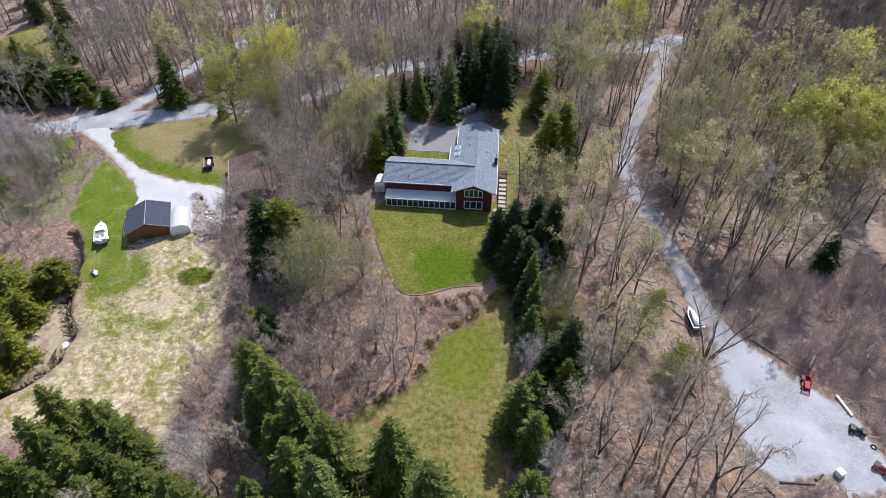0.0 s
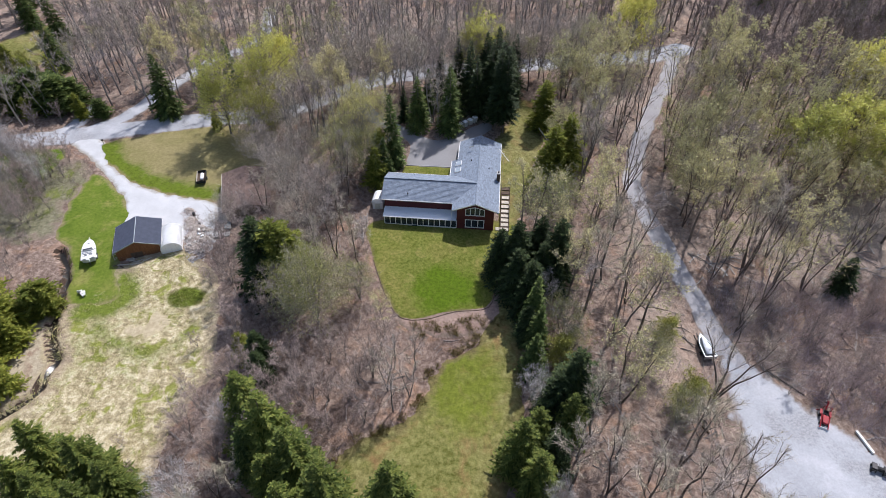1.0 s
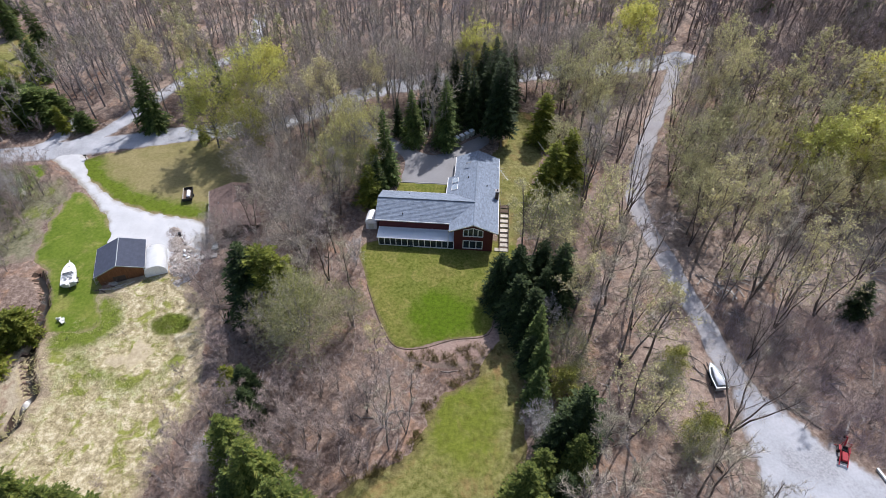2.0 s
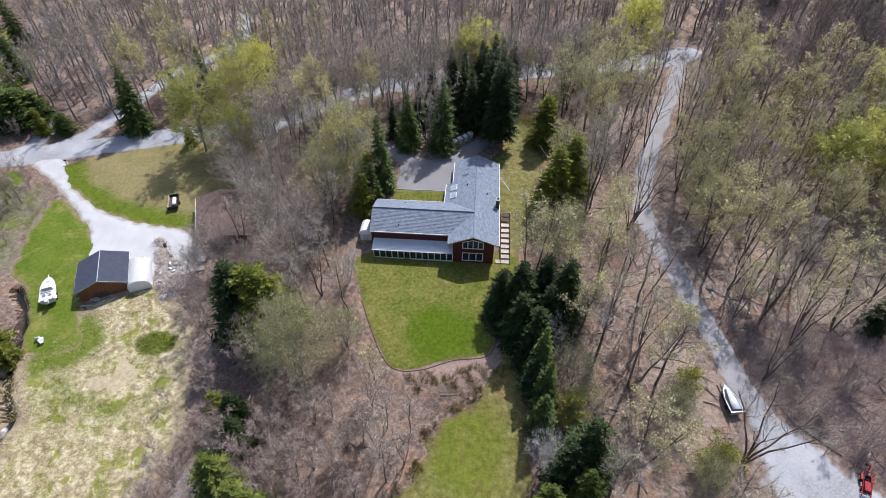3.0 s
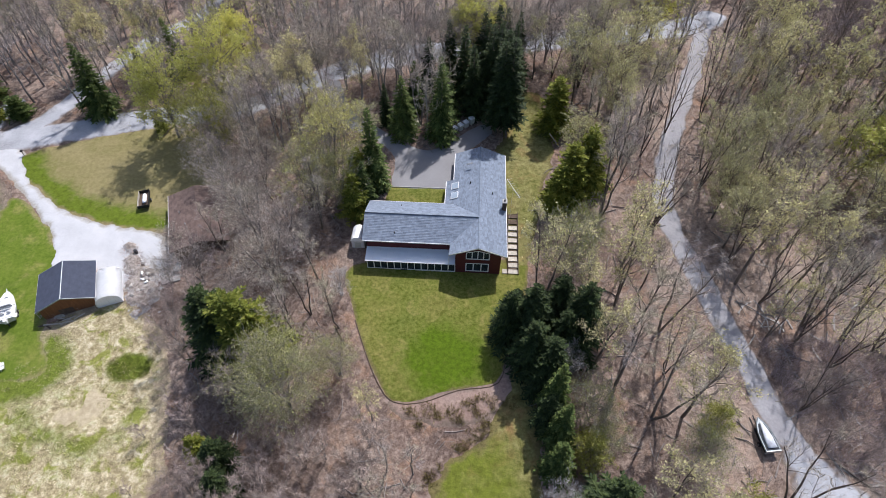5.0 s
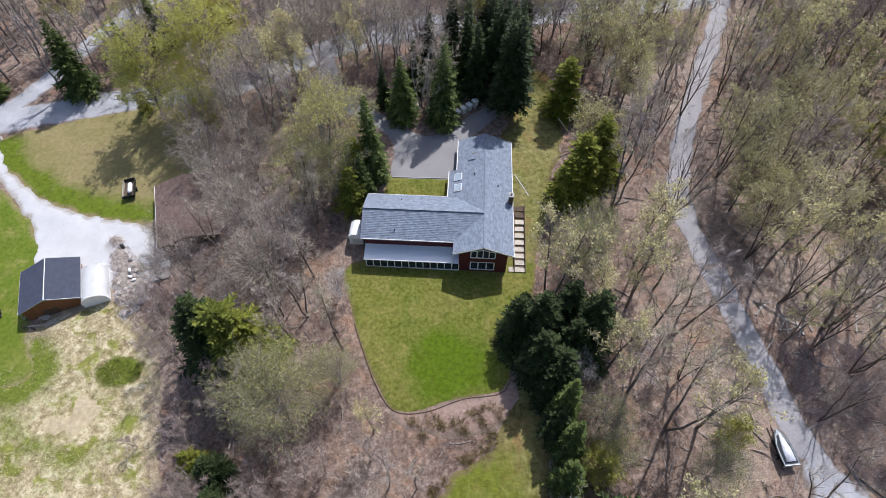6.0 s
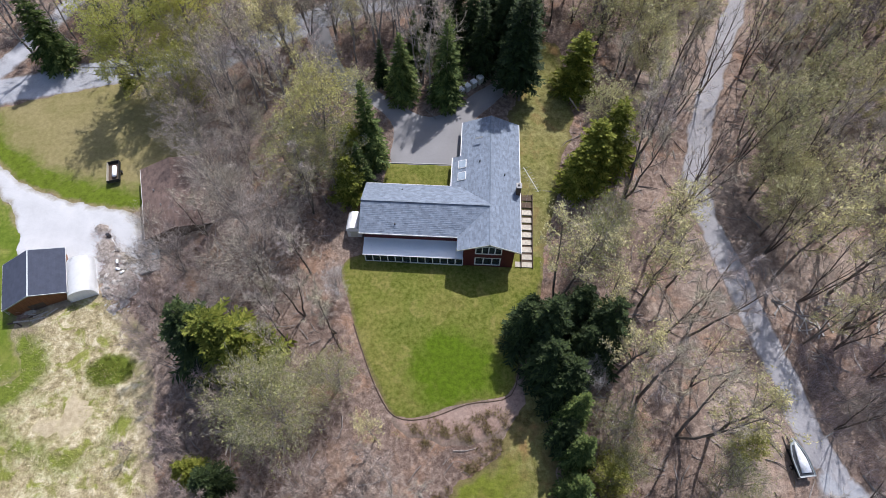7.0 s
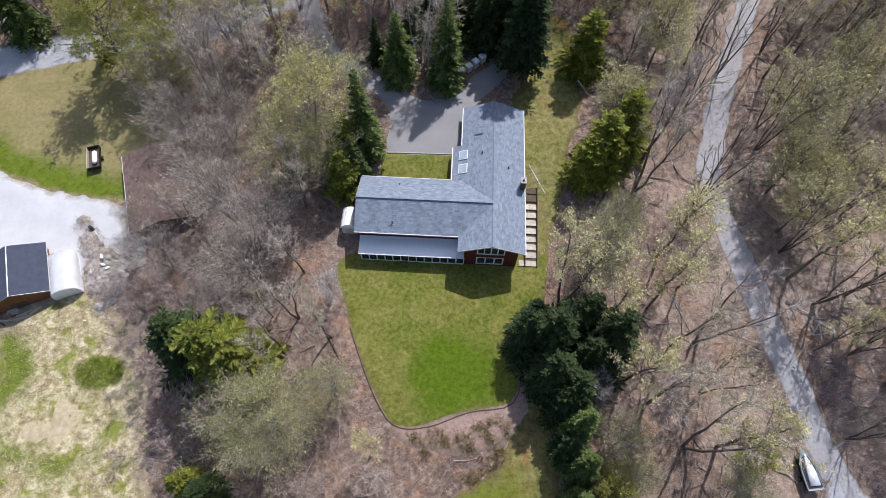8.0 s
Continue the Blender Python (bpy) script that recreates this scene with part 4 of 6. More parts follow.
for sx in (-2.05, 2.05):
    part("ground_rail", rod((sx, 0, 0.02), (sx, 6.6, 0.02), 0.06), STEEL, tent)

# brown-roofed cottage among the trees
cottage = thing("cottage", pose(-48.1, 103.7, -6.1, 0, 0, 15.8), "low cottage with a brown shingle roof under bare trees", "cottage")
for x0, x1, y0, y1 in ((0.5, 0.75, -6.7, 6.7), (9.3, 9.55, -6.7, 6.7), (0.75, 9.3, -6.7, -6.45), (0.75, 9.3, 6.45, 6.7)):
    part("wall", box(x0, x1, y0, y1, -1.2, 2.75), WOOD_DARK, cottage)
ck = 0.26
for sgn, xe in ((1, -0.1), (-1, 10.1)):
    bm = prism([(xe, 2.6), (5, 2.6 + ck * 5.1), (5, 2.75 + ck * 5.1), (xe, 2.75)], "y", -7.3, 7.3)
    deck = part("roof", bm, SHINGLE_BROWN, cottage)
    cs = math.hypot(1, ck)
    shingles("shingling", SHINGLE_BROWN, deck, (xe, -7.3, 2.75), (0, 1, 0), (sgn / cs, 0, ck / cs), 14.6, 5.1 * cs, 15, seed=60 + sgn)
    part("gutter", box(xe - 0.1, xe, -7.3, 7.3, 2.6, 2.76), WHITE if sgn > 0 else WOOD_DARK, cottage)
for y in (-6.7, 6.7):
    part("gable_wall", prism([(0.5, 2.75), (9.55, 2.75), (5, 3.95)], "y", y - 0.12, y + 0.12), WOOD_DARK, cottage)
for x, y in ((2.0, 1.5), (3.0, -2.0)):
    part("roof_vent", rod((x, y, 2.75 + ck * x), (x, y, 3.15 + ck * x), 0.1), STEEL, cottage)
slab = thing("parking_slab", pose(-46.6, 96.0, -6.15, 0, 0, 15.8), "grey concrete slab beside the cottage", "slab", kind="structure")
part("slab", box(-1.6, 1.4, -3.6, 6.4, -0.3, 0.16), CONCRETE, slab)
mower = thing("utility_cart", pose(-45.2, 95.3, -6.0, 0, 0, 15), "small dark utility cart on the concrete slab", "cart")
part("tray", box(-0.6, 0.6, -1.0, 1.0, 0.35, 0.75), ALU, mower, bevel=0.04)
for x in (-0.65, 0.65):
    for y in (-0.65, 0.65):
        part("wheel", rod((x - 0.08, y, 0.28), (x + 0.08, y, 0.28), 0.28, sides=14), BLACK, mower)
part("handle", rod((0, 1.0, 0.5), (0, 1.9, 0.9), 0.03), DARK_METAL, mower)


# ---- boats, machines and other loose things ----
def hull_sections(length, beam, height, keel=0.0, n=9, flare=0.8):
    out = []
    for k in range(n):
        t = k / (n - 1)
        w = beam / 2 * (1 - max(0, (t - 0.35) / 0.65) ** 2.2) + 0.02
        rise = 0.35 * max(0, t - 0.5) ** 2 * height * 2
        y = t * length
        out.append([(-w, y, height + rise * 0.5), (-w * flare, y, 0.35 * height + rise), (0, y, keel + rise * 1.2), (w * flare, y, 0.35 * height + rise), (w, y, height + rise * 0.5)])
    return out


def wheel_on(parent, x, y, z, radius, width, name="wheel"):
    w = part(name, rod((x - width / 2, y, z), (x + width / 2, y, z), radius, sides=18), BLACK, parent)
    part("rim", rod((x - width / 2 - 0.01, y, z), (x + width / 2 + 0.01, y, z), radius * 0.55, sides=14), STEEL, w)
    return w


cruiser = thing("motor_boat", site(-70.0, 85.4, 22), "white cabin motor boat on a trailer on the lawn", "boat")
part("hull", loft([[(x, y, z + 0.55) for x, y, z in s] for s in hull_sections(6.2, 2.7, 1.0)]), GELCOAT, cruiser, bevel=0.0)
deck_out = [(-1.28, 2.6), (1.28, 2.6), (1.25, 3.6), (0.95, 4.8), (0.35, 5.8), (-0.35, 5.8), (-0.95, 4.8), (-1.25, 3.6)]
part("fore_deck", prism(deck_out, "z", 1.55, 1.72), GELCOAT, cruiser)
part("cabin", loft([[(-0.95, 2.5, 1.7), (0.95, 2.5, 1.7), (0.8, 4.6, 1.7), (-0.8, 4.6, 1.7)], [(-0.8, 2.6, 2.15), (0.8, 2.6, 2.15), (0.55, 4.0, 2.05), (-0.55, 4.0, 2.05)]]), GELCOAT, cruiser)
part("windscreen", loft([[(-0.95, 2.3, 2.0), (0.95, 2.3, 2.0), (0.95, 2.4, 2.0), (-0.95, 2.4, 2.0)], [(-0.75, 2.0, 2.5), (0.75, 2.0, 2.5), (0.75, 2.08, 2.5), (-0.75, 2.08, 2.5)]]), GLASS, cruiser, "dark tinted windscreen")
part("hatch", rod((0, 4.35, 1.74), (0, 4.35, 1.8), 0.28, sides=14), GLASS, cruiser)
part("cockpit_floor", box(-0.85, 0.85, 0.4, 2.3, 1.2, 1.3), NAVY, cruiser)
for x in (-1.05, 0.9):
    part("side_deck", box(x, x + 0.15, 0.1, 2.6, 1.5, 1.68), GELCOAT, cruiser)
part("transom", box(-1.1, 1.1, 0.0, 0.25, 1.1, 1.68), GELCOAT, cruiser)
for x in (-0.75, 0.2):
    seat = part("seat", box(x, x + 0.55, 1.2, 1.7, 1.3, 1.75), GELCOAT, cruiser, bevel=0.05)
    part("backrest", box(x, x + 0.55, 1.12, 1.22, 1.7, 2.15), GELCOAT, seat)
part("bench", box(-0.8, 0.8, 0.3, 0.75, 1.3, 1.7), GELCOAT, cruiser)
motor = part("outboard_motor", box(-0.25, 0.25, -0.75, -0.1, 1.2, 1.95), WHITE, cruiser, bevel=0.08)
part("drive_leg", box(-0.08, 0.08, -0.55, -0.25, 0.3, 1.2), DARK_METAL, motor)
part("swim_step", box(0.95, 1.5, 0.2, 1.0, 1.2, 1.3), GELCOAT, cruiser)
part("bow_rail", rod((0, 5.6, 1.7), (0, 6.5, 1.75), 0.06), WHITE, cruiser)
tr = part("trailer_frame", box(-0.95, 0.95, 0.3, 4.8, 0.35, 0.47), STEEL, cruiser)
part("drawbar", rod((0, 4.6, 0.42), (0, 7.0, 0.42), 0.06), STEEL, tr)
for y in (1.3, 2.1):
    for x in (-1.15, 1.15):
        wheel_on(cruiser, x, y, 0.33, 0.33, 0.22)

skiff = thing("covered_skiff", site(41.55, 58.0, 4), "open aluminium skiff with a white cover on a trailer", "boat")
part("hull", loft([[(x, y, z + 0.45) for x, y, z in s] for s in hull_sections(4.4, 2.0, 0.75)]), ALU, skiff)
rail = smooth_line([(-1.0, 0.0), (-1.0, 1.5), (-0.85, 2.8), (-0.4, 4.0), (0, 4.45), (0.4, 4.0), (0.85, 2.8), (1.0, 1.5), (1.0, 0.0)])
bm = bmesh.new()
for a, b in zip(rail, rail[1:]):
    add_rod(bm, (*a, 1.24), (*b, 1.24), 0.05, sides=6)
part("gunwale", bm, ALU, skiff)
part("cockpit_lining", prism([(-0.85, 0.15), (0.85, 0.15), (0.8, 2.4), (0.4, 3.6), (0, 4.1), (-0.4, 3.6), (-0.8, 2.4)], "z", 1.19, 1.23), NAVY, skiff)
part("cover", loft([[(-0.6, 0.4, 1.23), (0.6, 0.4, 1.23), (0.6, 0.4, 1.4), (-0.6, 0.4, 1.4)], [(-0.55, 1.8, 1.23), (0.55, 1.8, 1.23), (0.5, 1.8, 1.55), (-0.5, 1.8, 1.55)], [(-0.3, 3.1, 1.23), (0.35, 3.1, 1.23), (0.3, 3.1, 1.45), (-0.25, 3.1, 1.45)], [(-0.05, 3.9, 1.23), (0.1, 3.9, 1.23), (0.1, 3.9, 1.3), (-0.05, 3.9, 1.3)]]), CANVAS, skiff, "white sheet over the seats", smooth=True)
part("transom_board", box(-1.0, 1.0, -0.06, 0.0, 0.6, 1.3), STEEL, skiff)
fr = part("trailer_frame", box(-0.7, 0.7, 0.2, 3.4, 0.28, 0.38), DARK_METAL, skiff)
part("drawbar", rod((0, 3.3, 0.33), (0, 5.2, 0.33), 0.05), DARK_METAL, fr)
for x in (-0.95, 0.95):
    wheel_on(skiff, x, 1.3, 0.28, 0.28, 0.18)

trailer = thing("utility_trailer", site(-55.7, 111.8, 14), "dark open trailer holding a pale wrapped load", "trailer")
part("bed", box(-0.95, 0.95, -2.1, 2.1, 0.45, 0.55), WOOD_DARK, trailer)
for x0, x1, y0, y1 in ((-1.0, -0.92, -2.1, 2.1), (0.92, 1.0, -2.1, 2.1), (-1.0, 1.0, -2.16, -2.1), (-1.0, 1.0, 2.1, 2.16)):
    part("side_board", box(x0, x1, y0, y1, 0.5, 1.15), BLACK if x1 > 0.5 else WOOD_PALE, trailer)
load = loft([[(0.2 + 0.42 * math.cos(a) * k, y, 0.95 + 0.38 * math.sin(a) * k) for a in [6.283 * i / 10 for i in range(10)]] for y, k in ((-1.25, 0.5), (-1.1, 0.85), (-0.6, 1.0), (0, 0.92), (0.6, 1.0), (1.0, 0.85), (1.2, 0.45))])
part("wrapped_load", load, FABRIC, trailer, "pale grey wrapped bundle", smooth=True)
for x in (-1.12, 1.12):
    wheel_on(trailer, x, 0.0, 0.32, 0.32, 0.2)
part("drawbar", rod((0, 2.1, 0.5), (0, 3.2, 0.45), 0.05), DARK_METAL, trailer)

for i, (x, y, yaw) in enumerate(((-69.2, 78.4, 200), (-68.2, 77.7, 130))):
    if i == 0:
        chair = thing("garden_chair", site(x, y, yaw), "white plastic armchair on the green lawn", "chair", "garden chairs")
        part("seat", box(-0.32, 0.32, -0.3, 0.3, 0.38, 0.43), WHITE, chair, bevel=0.015)
        part("backrest", box(-0.32, 0.32, 0.27, 0.33, 0.43, 0.95), WHITE, chair, bevel=0.015)
        for sx in (-0.3, 0.3):
            part("armrest", box(sx - 0.04, sx + 0.04, -0.28, 0.28, 0.6, 0.64), WHITE, chair)
            for sy in (-0.27, 0.27):
                part("leg", box(sx - 0.03, sx + 0.03, sy - 0.03, sy + 0.03, 0.0, 0.6), WHITE, chair)
    else:
        copy_thing(chair, site(x, y, yaw))
table = thing("garden_table", site(-68.6, 78.2, 30), "white plastic low table between lawn chairs", "table")
part("tabletop", box(-0.45, 0.45, -0.35, 0.35, 0.42, 0.47), WHITE, table, bevel=0.015)
for sx in (-0.38, 0.38):
    for sy in (-0.28, 0.28):
        part("leg", box(sx - 0.03, sx + 0.03, sy - 0.03, sy + 0.03, 0, 0.42), WHITE, table)

# red compact tractor with a digging arm at the yard's edge
tractor = thing("red_tractor", site(54.0, 46.7, -27) @ Matrix.Diagonal((0.85, 0.85, 0.85, 1)), "red compact tractor with loader bucket and digging arm", "tractor")
part("bonnet", loft([[(-0.35, 0.5, 0.7), (0.35, 0.5, 0.7), (0.35, 0.5, 1.15), (-0.35, 0.5, 1.15)], [(-0.4, 1.9, 0.7), (0.4, 1.9, 0.7), (0.42, 1.9, 1.35), (-0.42, 1.9, 1.35)]]), RED_PAINT, tractor)
part("chassis", box(-0.3, 0.3, 0.4, 3.2, 0.45, 0.75), DARK_METAL, tractor)
part("fender", box(-0.85, -0.5, 2.1, 3.1, 1.05, 1.2), RED_PAINT, tractor)
part("fender", box(0.5, 0.85, 2.1, 3.1, 1.05, 1.2), RED_PAINT, tractor)
seat = part("seat", box(-0.28, 0.28, 2.3, 2.8, 0.95, 1.15), BLACK, tractor, bevel=0.05)
part("seat_back", box(-0.28, 0.28, 2.75, 2.88, 1.15, 1.6), BLACK, seat)
for x in (-0.6, 0.6):
    part("roll_bar", rod((x, 3.0, 1.0), (x, 3.0, 2.3), 0.05), RED_PAINT, tractor)
    part("loader_arm", rod((x, 2.0, 1.3), (x, -0.3, 0.55), 0.08), RED_PAINT, tractor)
    wheel_on(tractor, x * 1.15, 2.65, 0.6, 0.6, 0.36)
    wheel_on(tractor, x * 1.0, 0.95, 0.38, 0.38, 0.26)
part("roll_bar", rod((-0.6, 3.0, 2.3), (0.6, 3.0, 2.3), 0.05), RED_PAINT, tractor)
part("bucket", prism([(-0.55, 0.05), (-0.15, 0.0), (0.0, 0.5), (-0.1, 0.55), (-0.25, 0.12), (-0.6, 0.12)], "x", -0.8, 0.8), WHITE, tractor, "worn pale loader bucket")
part("boom", rod((0, 3.2, 0.9), (0.1, 4.4, 2.0), 0.11), RED_PAINT, tractor)
part("dipper", rod((0.1, 4.4, 2.0), (0.3, 5.4, 0.9), 0.09), RED_PAINT, tractor)
part("digging_bucket", box(0.1, 0.5, 5.2, 5.6, 0.5, 0.95), DARK_METAL, tractor, bevel=0.05)
for x in (-0.9, 0.9):
    part("stabiliser", rod((x * 0.4, 3.3, 0.7), (x * 1.3, 3.5, 0.1), 0.07), RED_PAINT, tractor)


def quad_bike(name, m, mat, label):
    q = thing(name, m, label, "quad bike")
    part("body", loft([[(-0.25, -0.7, 0.5), (0.25, -0.7, 0.5), (0.25, -0.7, 0.8), (-0.25, -0.7, 0.8)], [(-0.3, 0, 0.45), (0.3, 0, 0.45), (0.28, 0, 0.85), (-0.28, 0, 0.85)], [(-0.22, 0.8, 0.55), (0.22, 0.8, 0.55), (0.2, 0.8, 0.9), (-0.2, 0.8, 0.9)]]), mat, q)
    part("saddle", box(-0.2, 0.2, -0.6, 0.2, 0.82, 0.95), BLACK, q, bevel=0.05)
    for y in (-0.75, 0.75):
        part("rack", box(-0.45, 0.45, y - 0.3, y + 0.3, 0.9, 0.96), DARK_METAL, q)
    for x in (-0.45, 0.45):
        part("fender", box(x - 0.2, x + 0.2, 0.4, 1.0, 0.68, 0.78), mat, q, bevel=0.03)
        part("fender", box(x - 0.2, x + 0.2, -1.0, -0.4, 0.68, 0.78), mat, q, bevel=0.03)
        for y in (-0.68, 0.68):
            wheel_on(q, x, y, 0.32, 0.32, 0.26)
    part("handlebar", rod((-0.42, 0.35, 1.15), (0.42, 0.35, 1.15), 0.025), DARK_METAL, q)
    part("steering_column", rod((0, 0.45, 0.85), (0, 0.35, 1.15), 0.03), DARK_METAL, q)
    return q


quad_bike("quad_bike", site(58.5, 40.5, 62), BLACK, "black quad bike parked on the gravel yard")
quad_bike("quad_bike", site(58.8, 34.9, 40), RED_PAINT, "red quad bike at the yard's corner")
plank = thing("white_beam", site(58.8, 44.6, 10.5), "long white beam lying beside the yard", "beam")
part("beam", box(-0.17, 0.17, -1.7, 1.7, 0.12, 0.42), WHITE, plank, bevel=0.02)
for y in (-1.3, 1.3):
    part("block", box(-0.4, 0.4, y - 0.1, y + 0.1, -0.02, 0.12), WOOD_DARK, plank)
tank = thing("water_tank", site(52.95, 34.4, 25), "white plastic cube tank with dark top ring", "tank")
part("body", box(-0.5, 0.5, -0.5, 0.5, 0.05, 0.95), WHITE, tank, bevel=0.12)
part("cap", rod((0, 0, 0.95), (0, 0, 1.0), 0.25, sides=14), CREAM, tank)
part("pallet", box(-0.55, 0.55, -0.55, 0.55, 0.0, 0.05), WOOD_PALE, tank)
tyre = thing("tyre", site(59.7, 38.2, 0), "old black tyre lying on gravel", "tyre")
bm = bmesh.new()
ringc = []
for k in range(16):
    a = 6.283 * k / 16
    ringc.append([((0.33 + 0.12 * math.cos(b)) * math.cos(a), (0.33 + 0.12 * math.cos(b)) * math.sin(a), 0.13 + 0.12 * math.sin(b)) for b in [6.283 * j / 8 for j in range(8)]])
part("casing", loft(ringc + ringc[:1], False), BLACK, tyre, smooth=True)
for i, (x, y, s) in enumerate(((53.4, 32.6, 0.6), (54.2, 32.0, 0.45), (52.9, 31.6, 0.4))):
    st = thing("paving_slab", site(x, y, 40 * i), "broken pale concrete slab on the ground", "slab", "broken slabs")
    part("slab", box(-s, s, -s * 0.7, s * 0.7, 0, 0.16), CONCRETE, st, bevel=0.03)

# logs edging the yard, and fallen trunks
for i, (x0, y0, x1, y1, rad) in enumerate(((44.6, 33.3, 49.2, 33.0, 0.16), (49.5, 33.6, 50.8, 34.3, 0.18), (42.4, 32.8, 43.2, 31.4, 0.2), (49.8, 56.4, 53.8, 52.0, 0.16), (-15.8, 79.2, -14.3, 76.2, 0.18), (-34, 60, -30.5, 58, 0.14), (22, 96, 24.5, 99.5, 0.14), (27, 112, 29, 116, 0.13), (37, 47, 37.6, 45.9, 0.2))):
    log = thing("fallen_log", Matrix.Identity(4), "weathered fallen log on the ground", "log", "fallen logs")
    za, zb = float(terrain(x0, y0)), float(terrain(x1, y1))
    part("stem", rod((x0, y0, za + rad * 0.8), (x1, y1, zb + rad * 0.8), rad, rad * 0.7, 9), BARK if i % 2 else WOOD_DARK, log)
    part("stub", rod(((x0 + x1) / 2, (y0 + y1) / 2, (za + zb) / 2 + rad), ((x0 + x1) / 2 + 0.3, (y0 + y1) / 2 + 0.2, (za + zb) / 2 + rad + 0.5), rad * 0.35, rad * 0.15, 6), BARK, log)

# pale bins by the driveway
for i in range(4):
    x, y = 3.9 + i * 1.12, 119.4 + i * 0.8
    m = site(x, y, 37)
    if i == 0:
        bin_ = thing("storage_bin", m, "pale grey lidded bin beside the asphalt drive", "bin", "bins by the drive")
        part("body", loft([[(-0.4, -0.4, 0.0), (0.4, -0.4, 0.0), (0.4, 0.4, 0.0), (-0.4, 0.4, 0.0)], [(-0.48, -0.46, 1.15), (0.48, -0.46, 1.15), (0.48, 0.46, 1.15), (-0.48, 0.46, 1.15)]]), CREAM, bin_)
        part("lid", loft([[(-0.5, -0.5, 1.15), (0.5, -0.5, 1.15), (0.5, 0.5, 1.15), (-0.5, 0.5, 1.15)], [(-0.42, -0.42, 1.32), (0.42, -0.42, 1.32), (0.42, 0.42, 1.36), (-0.42, 0.42, 1.36)]]), FABRIC, bin_)
    else:
        copy_thing(bin_, m @ Matrix.Diagonal((1, 1, 1.15 if i == 3 else 1.0, 1)))
for i in range(9):
    x, y = -3.2 + 0.5 * math.sin(i * 2.1), 122.2 + 0.8 * math.cos(i * 1.3)
    bl = thing("cut_log", site(x, y, i * 47, 0.18 + 0.12 * (i % 3 == 0)), "freshly cut yellow log under the spruces", "log", "cut logs")
    part("stem", rod((-0.35, 0, 0), (0.35, 0, 0), 0.2, 0.19, 10), WOOD_PALE, bl)

snag = thing("birch_snag", Matrix.Identity(4), "broken pale birch trunk leaning in brush", "snag")
part("stem", rod((23.2, 115.0, float(terrain(23.2, 115.0)) - 0.1), (21.0, 114.8, 6.3), 0.14, 0.1, 8), BARK_PALE, snag)

# a tall aerial beside the house, a kerb by the drive, and the lawn's edging
aerial = thing("tv_aerial", Matrix.Identity(4), "pale television aerial on a tall thin mast", "aerial")
A_FOOT, A_A, A_B = Vector((11.1, 92.6, 0.3)), Vector((10.35, 94.7, 14.05)), Vector((11.75, 90.6, 14.15))
part("mast", rod(A_FOOT, (A_A + A_B) / 2, 0.012, sides=6), STEEL, aerial)
part("boom", rod(A_A, A_B, 0.035, sides=8), WHITE, aerial)
A_SIDE = Vector((0.95, 0.32, 0))
for k in range(9):
    c = A_A.lerp(A_B, 0.04 + 0.115 * k)
    part("element", rod(c - A_SIDE * (0.75 - 0.05 * k), c + A_SIDE * (0.75 - 0.05 * k), 0.014, sides=6), STEEL, aerial)
kerb = thing("kerb", Matrix.Identity(4), "narrow pale kerb between drive and grass", "kerb", kind="structure")
bm = bmesh.new()
for k in range(6):
    a, b = Vector((-8.0, 105.45)).lerp(Vector((2.2, 104.75)), k / 6), Vector((-8.0, 105.45)).lerp(Vector((2.2, 104.75)), (k + 1) / 6)
    add_box(bm, 0, (b - a).length - 0.02, -0.07, 0.07, -0.1, 0.22, m=pose(a.x, a.y, float(terrain(a.x, a.y)), 0, 0, -3.9))
part("stone_strip", bm, CONCRETE, kerb)
edge_line = HOUSE_LAWN[5 * 4 - 2:12 * 4 - 1]
edging = thing("lawn_edging", Matrix.Identity(4), "dark low edging along the lawn's rim", "edging", kind="structure")
bm = bmesh.new()
for a, b in zip(edge_line, edge_line[1:]):
    add_rod(bm, (*a, float(terrain(*a)) + 0.05), (*b, float(terrain(*b)) + 0.06), 0.075, sides=6)
part("strip", bm, WOOD_DARK, edging)

rocks_r = random.Random(12)
for i in range(9):
    x, y, s = 88.6 + rocks_r.gauss(0, 1.2), 121 + rocks_r.gauss(0, 1.4), rocks_r.uniform(0.3, 0.8)
    st = thing("boulder", site(x, y, rocks_r.uniform(0, 360)), "pale boulder in the eastern woods", "boulder", "boulders")
    bm = bmesh.new()
    bmesh.ops.create_icosphere(bm, subdivisions=2, radius=s)
    for v in bm.verts:
        v.co = Vector((v.co.x * 1.3, v.co.y, v.co.z * 0.7)) * (1 + 0.18 * noise.noise(v.co * 2 + Vector((i, 0, 0))))
    part("rock", bm, STONE, st)
camper = thing("camper_trailer", site(107, 127, 25), "white camper trailer half hidden among trees", "trailer")
part("body", box(-1.1, 1.1, -2.6, 2.6, 0.5, 2.6), WHITE, camper, bevel=0.15)
part("stripe", box(-1.12, 1.12, -2.4, 2.4, 1.1, 1.25), NAVY, camper)
part("window", box(-1.12, 1.12, -0.8, 0.6, 1.5, 2.1), GLASS, camper)
for x in (-1.05, 1.05):
    wheel_on(camper, x, 0.2, 0.35, 0.35, 0.22)

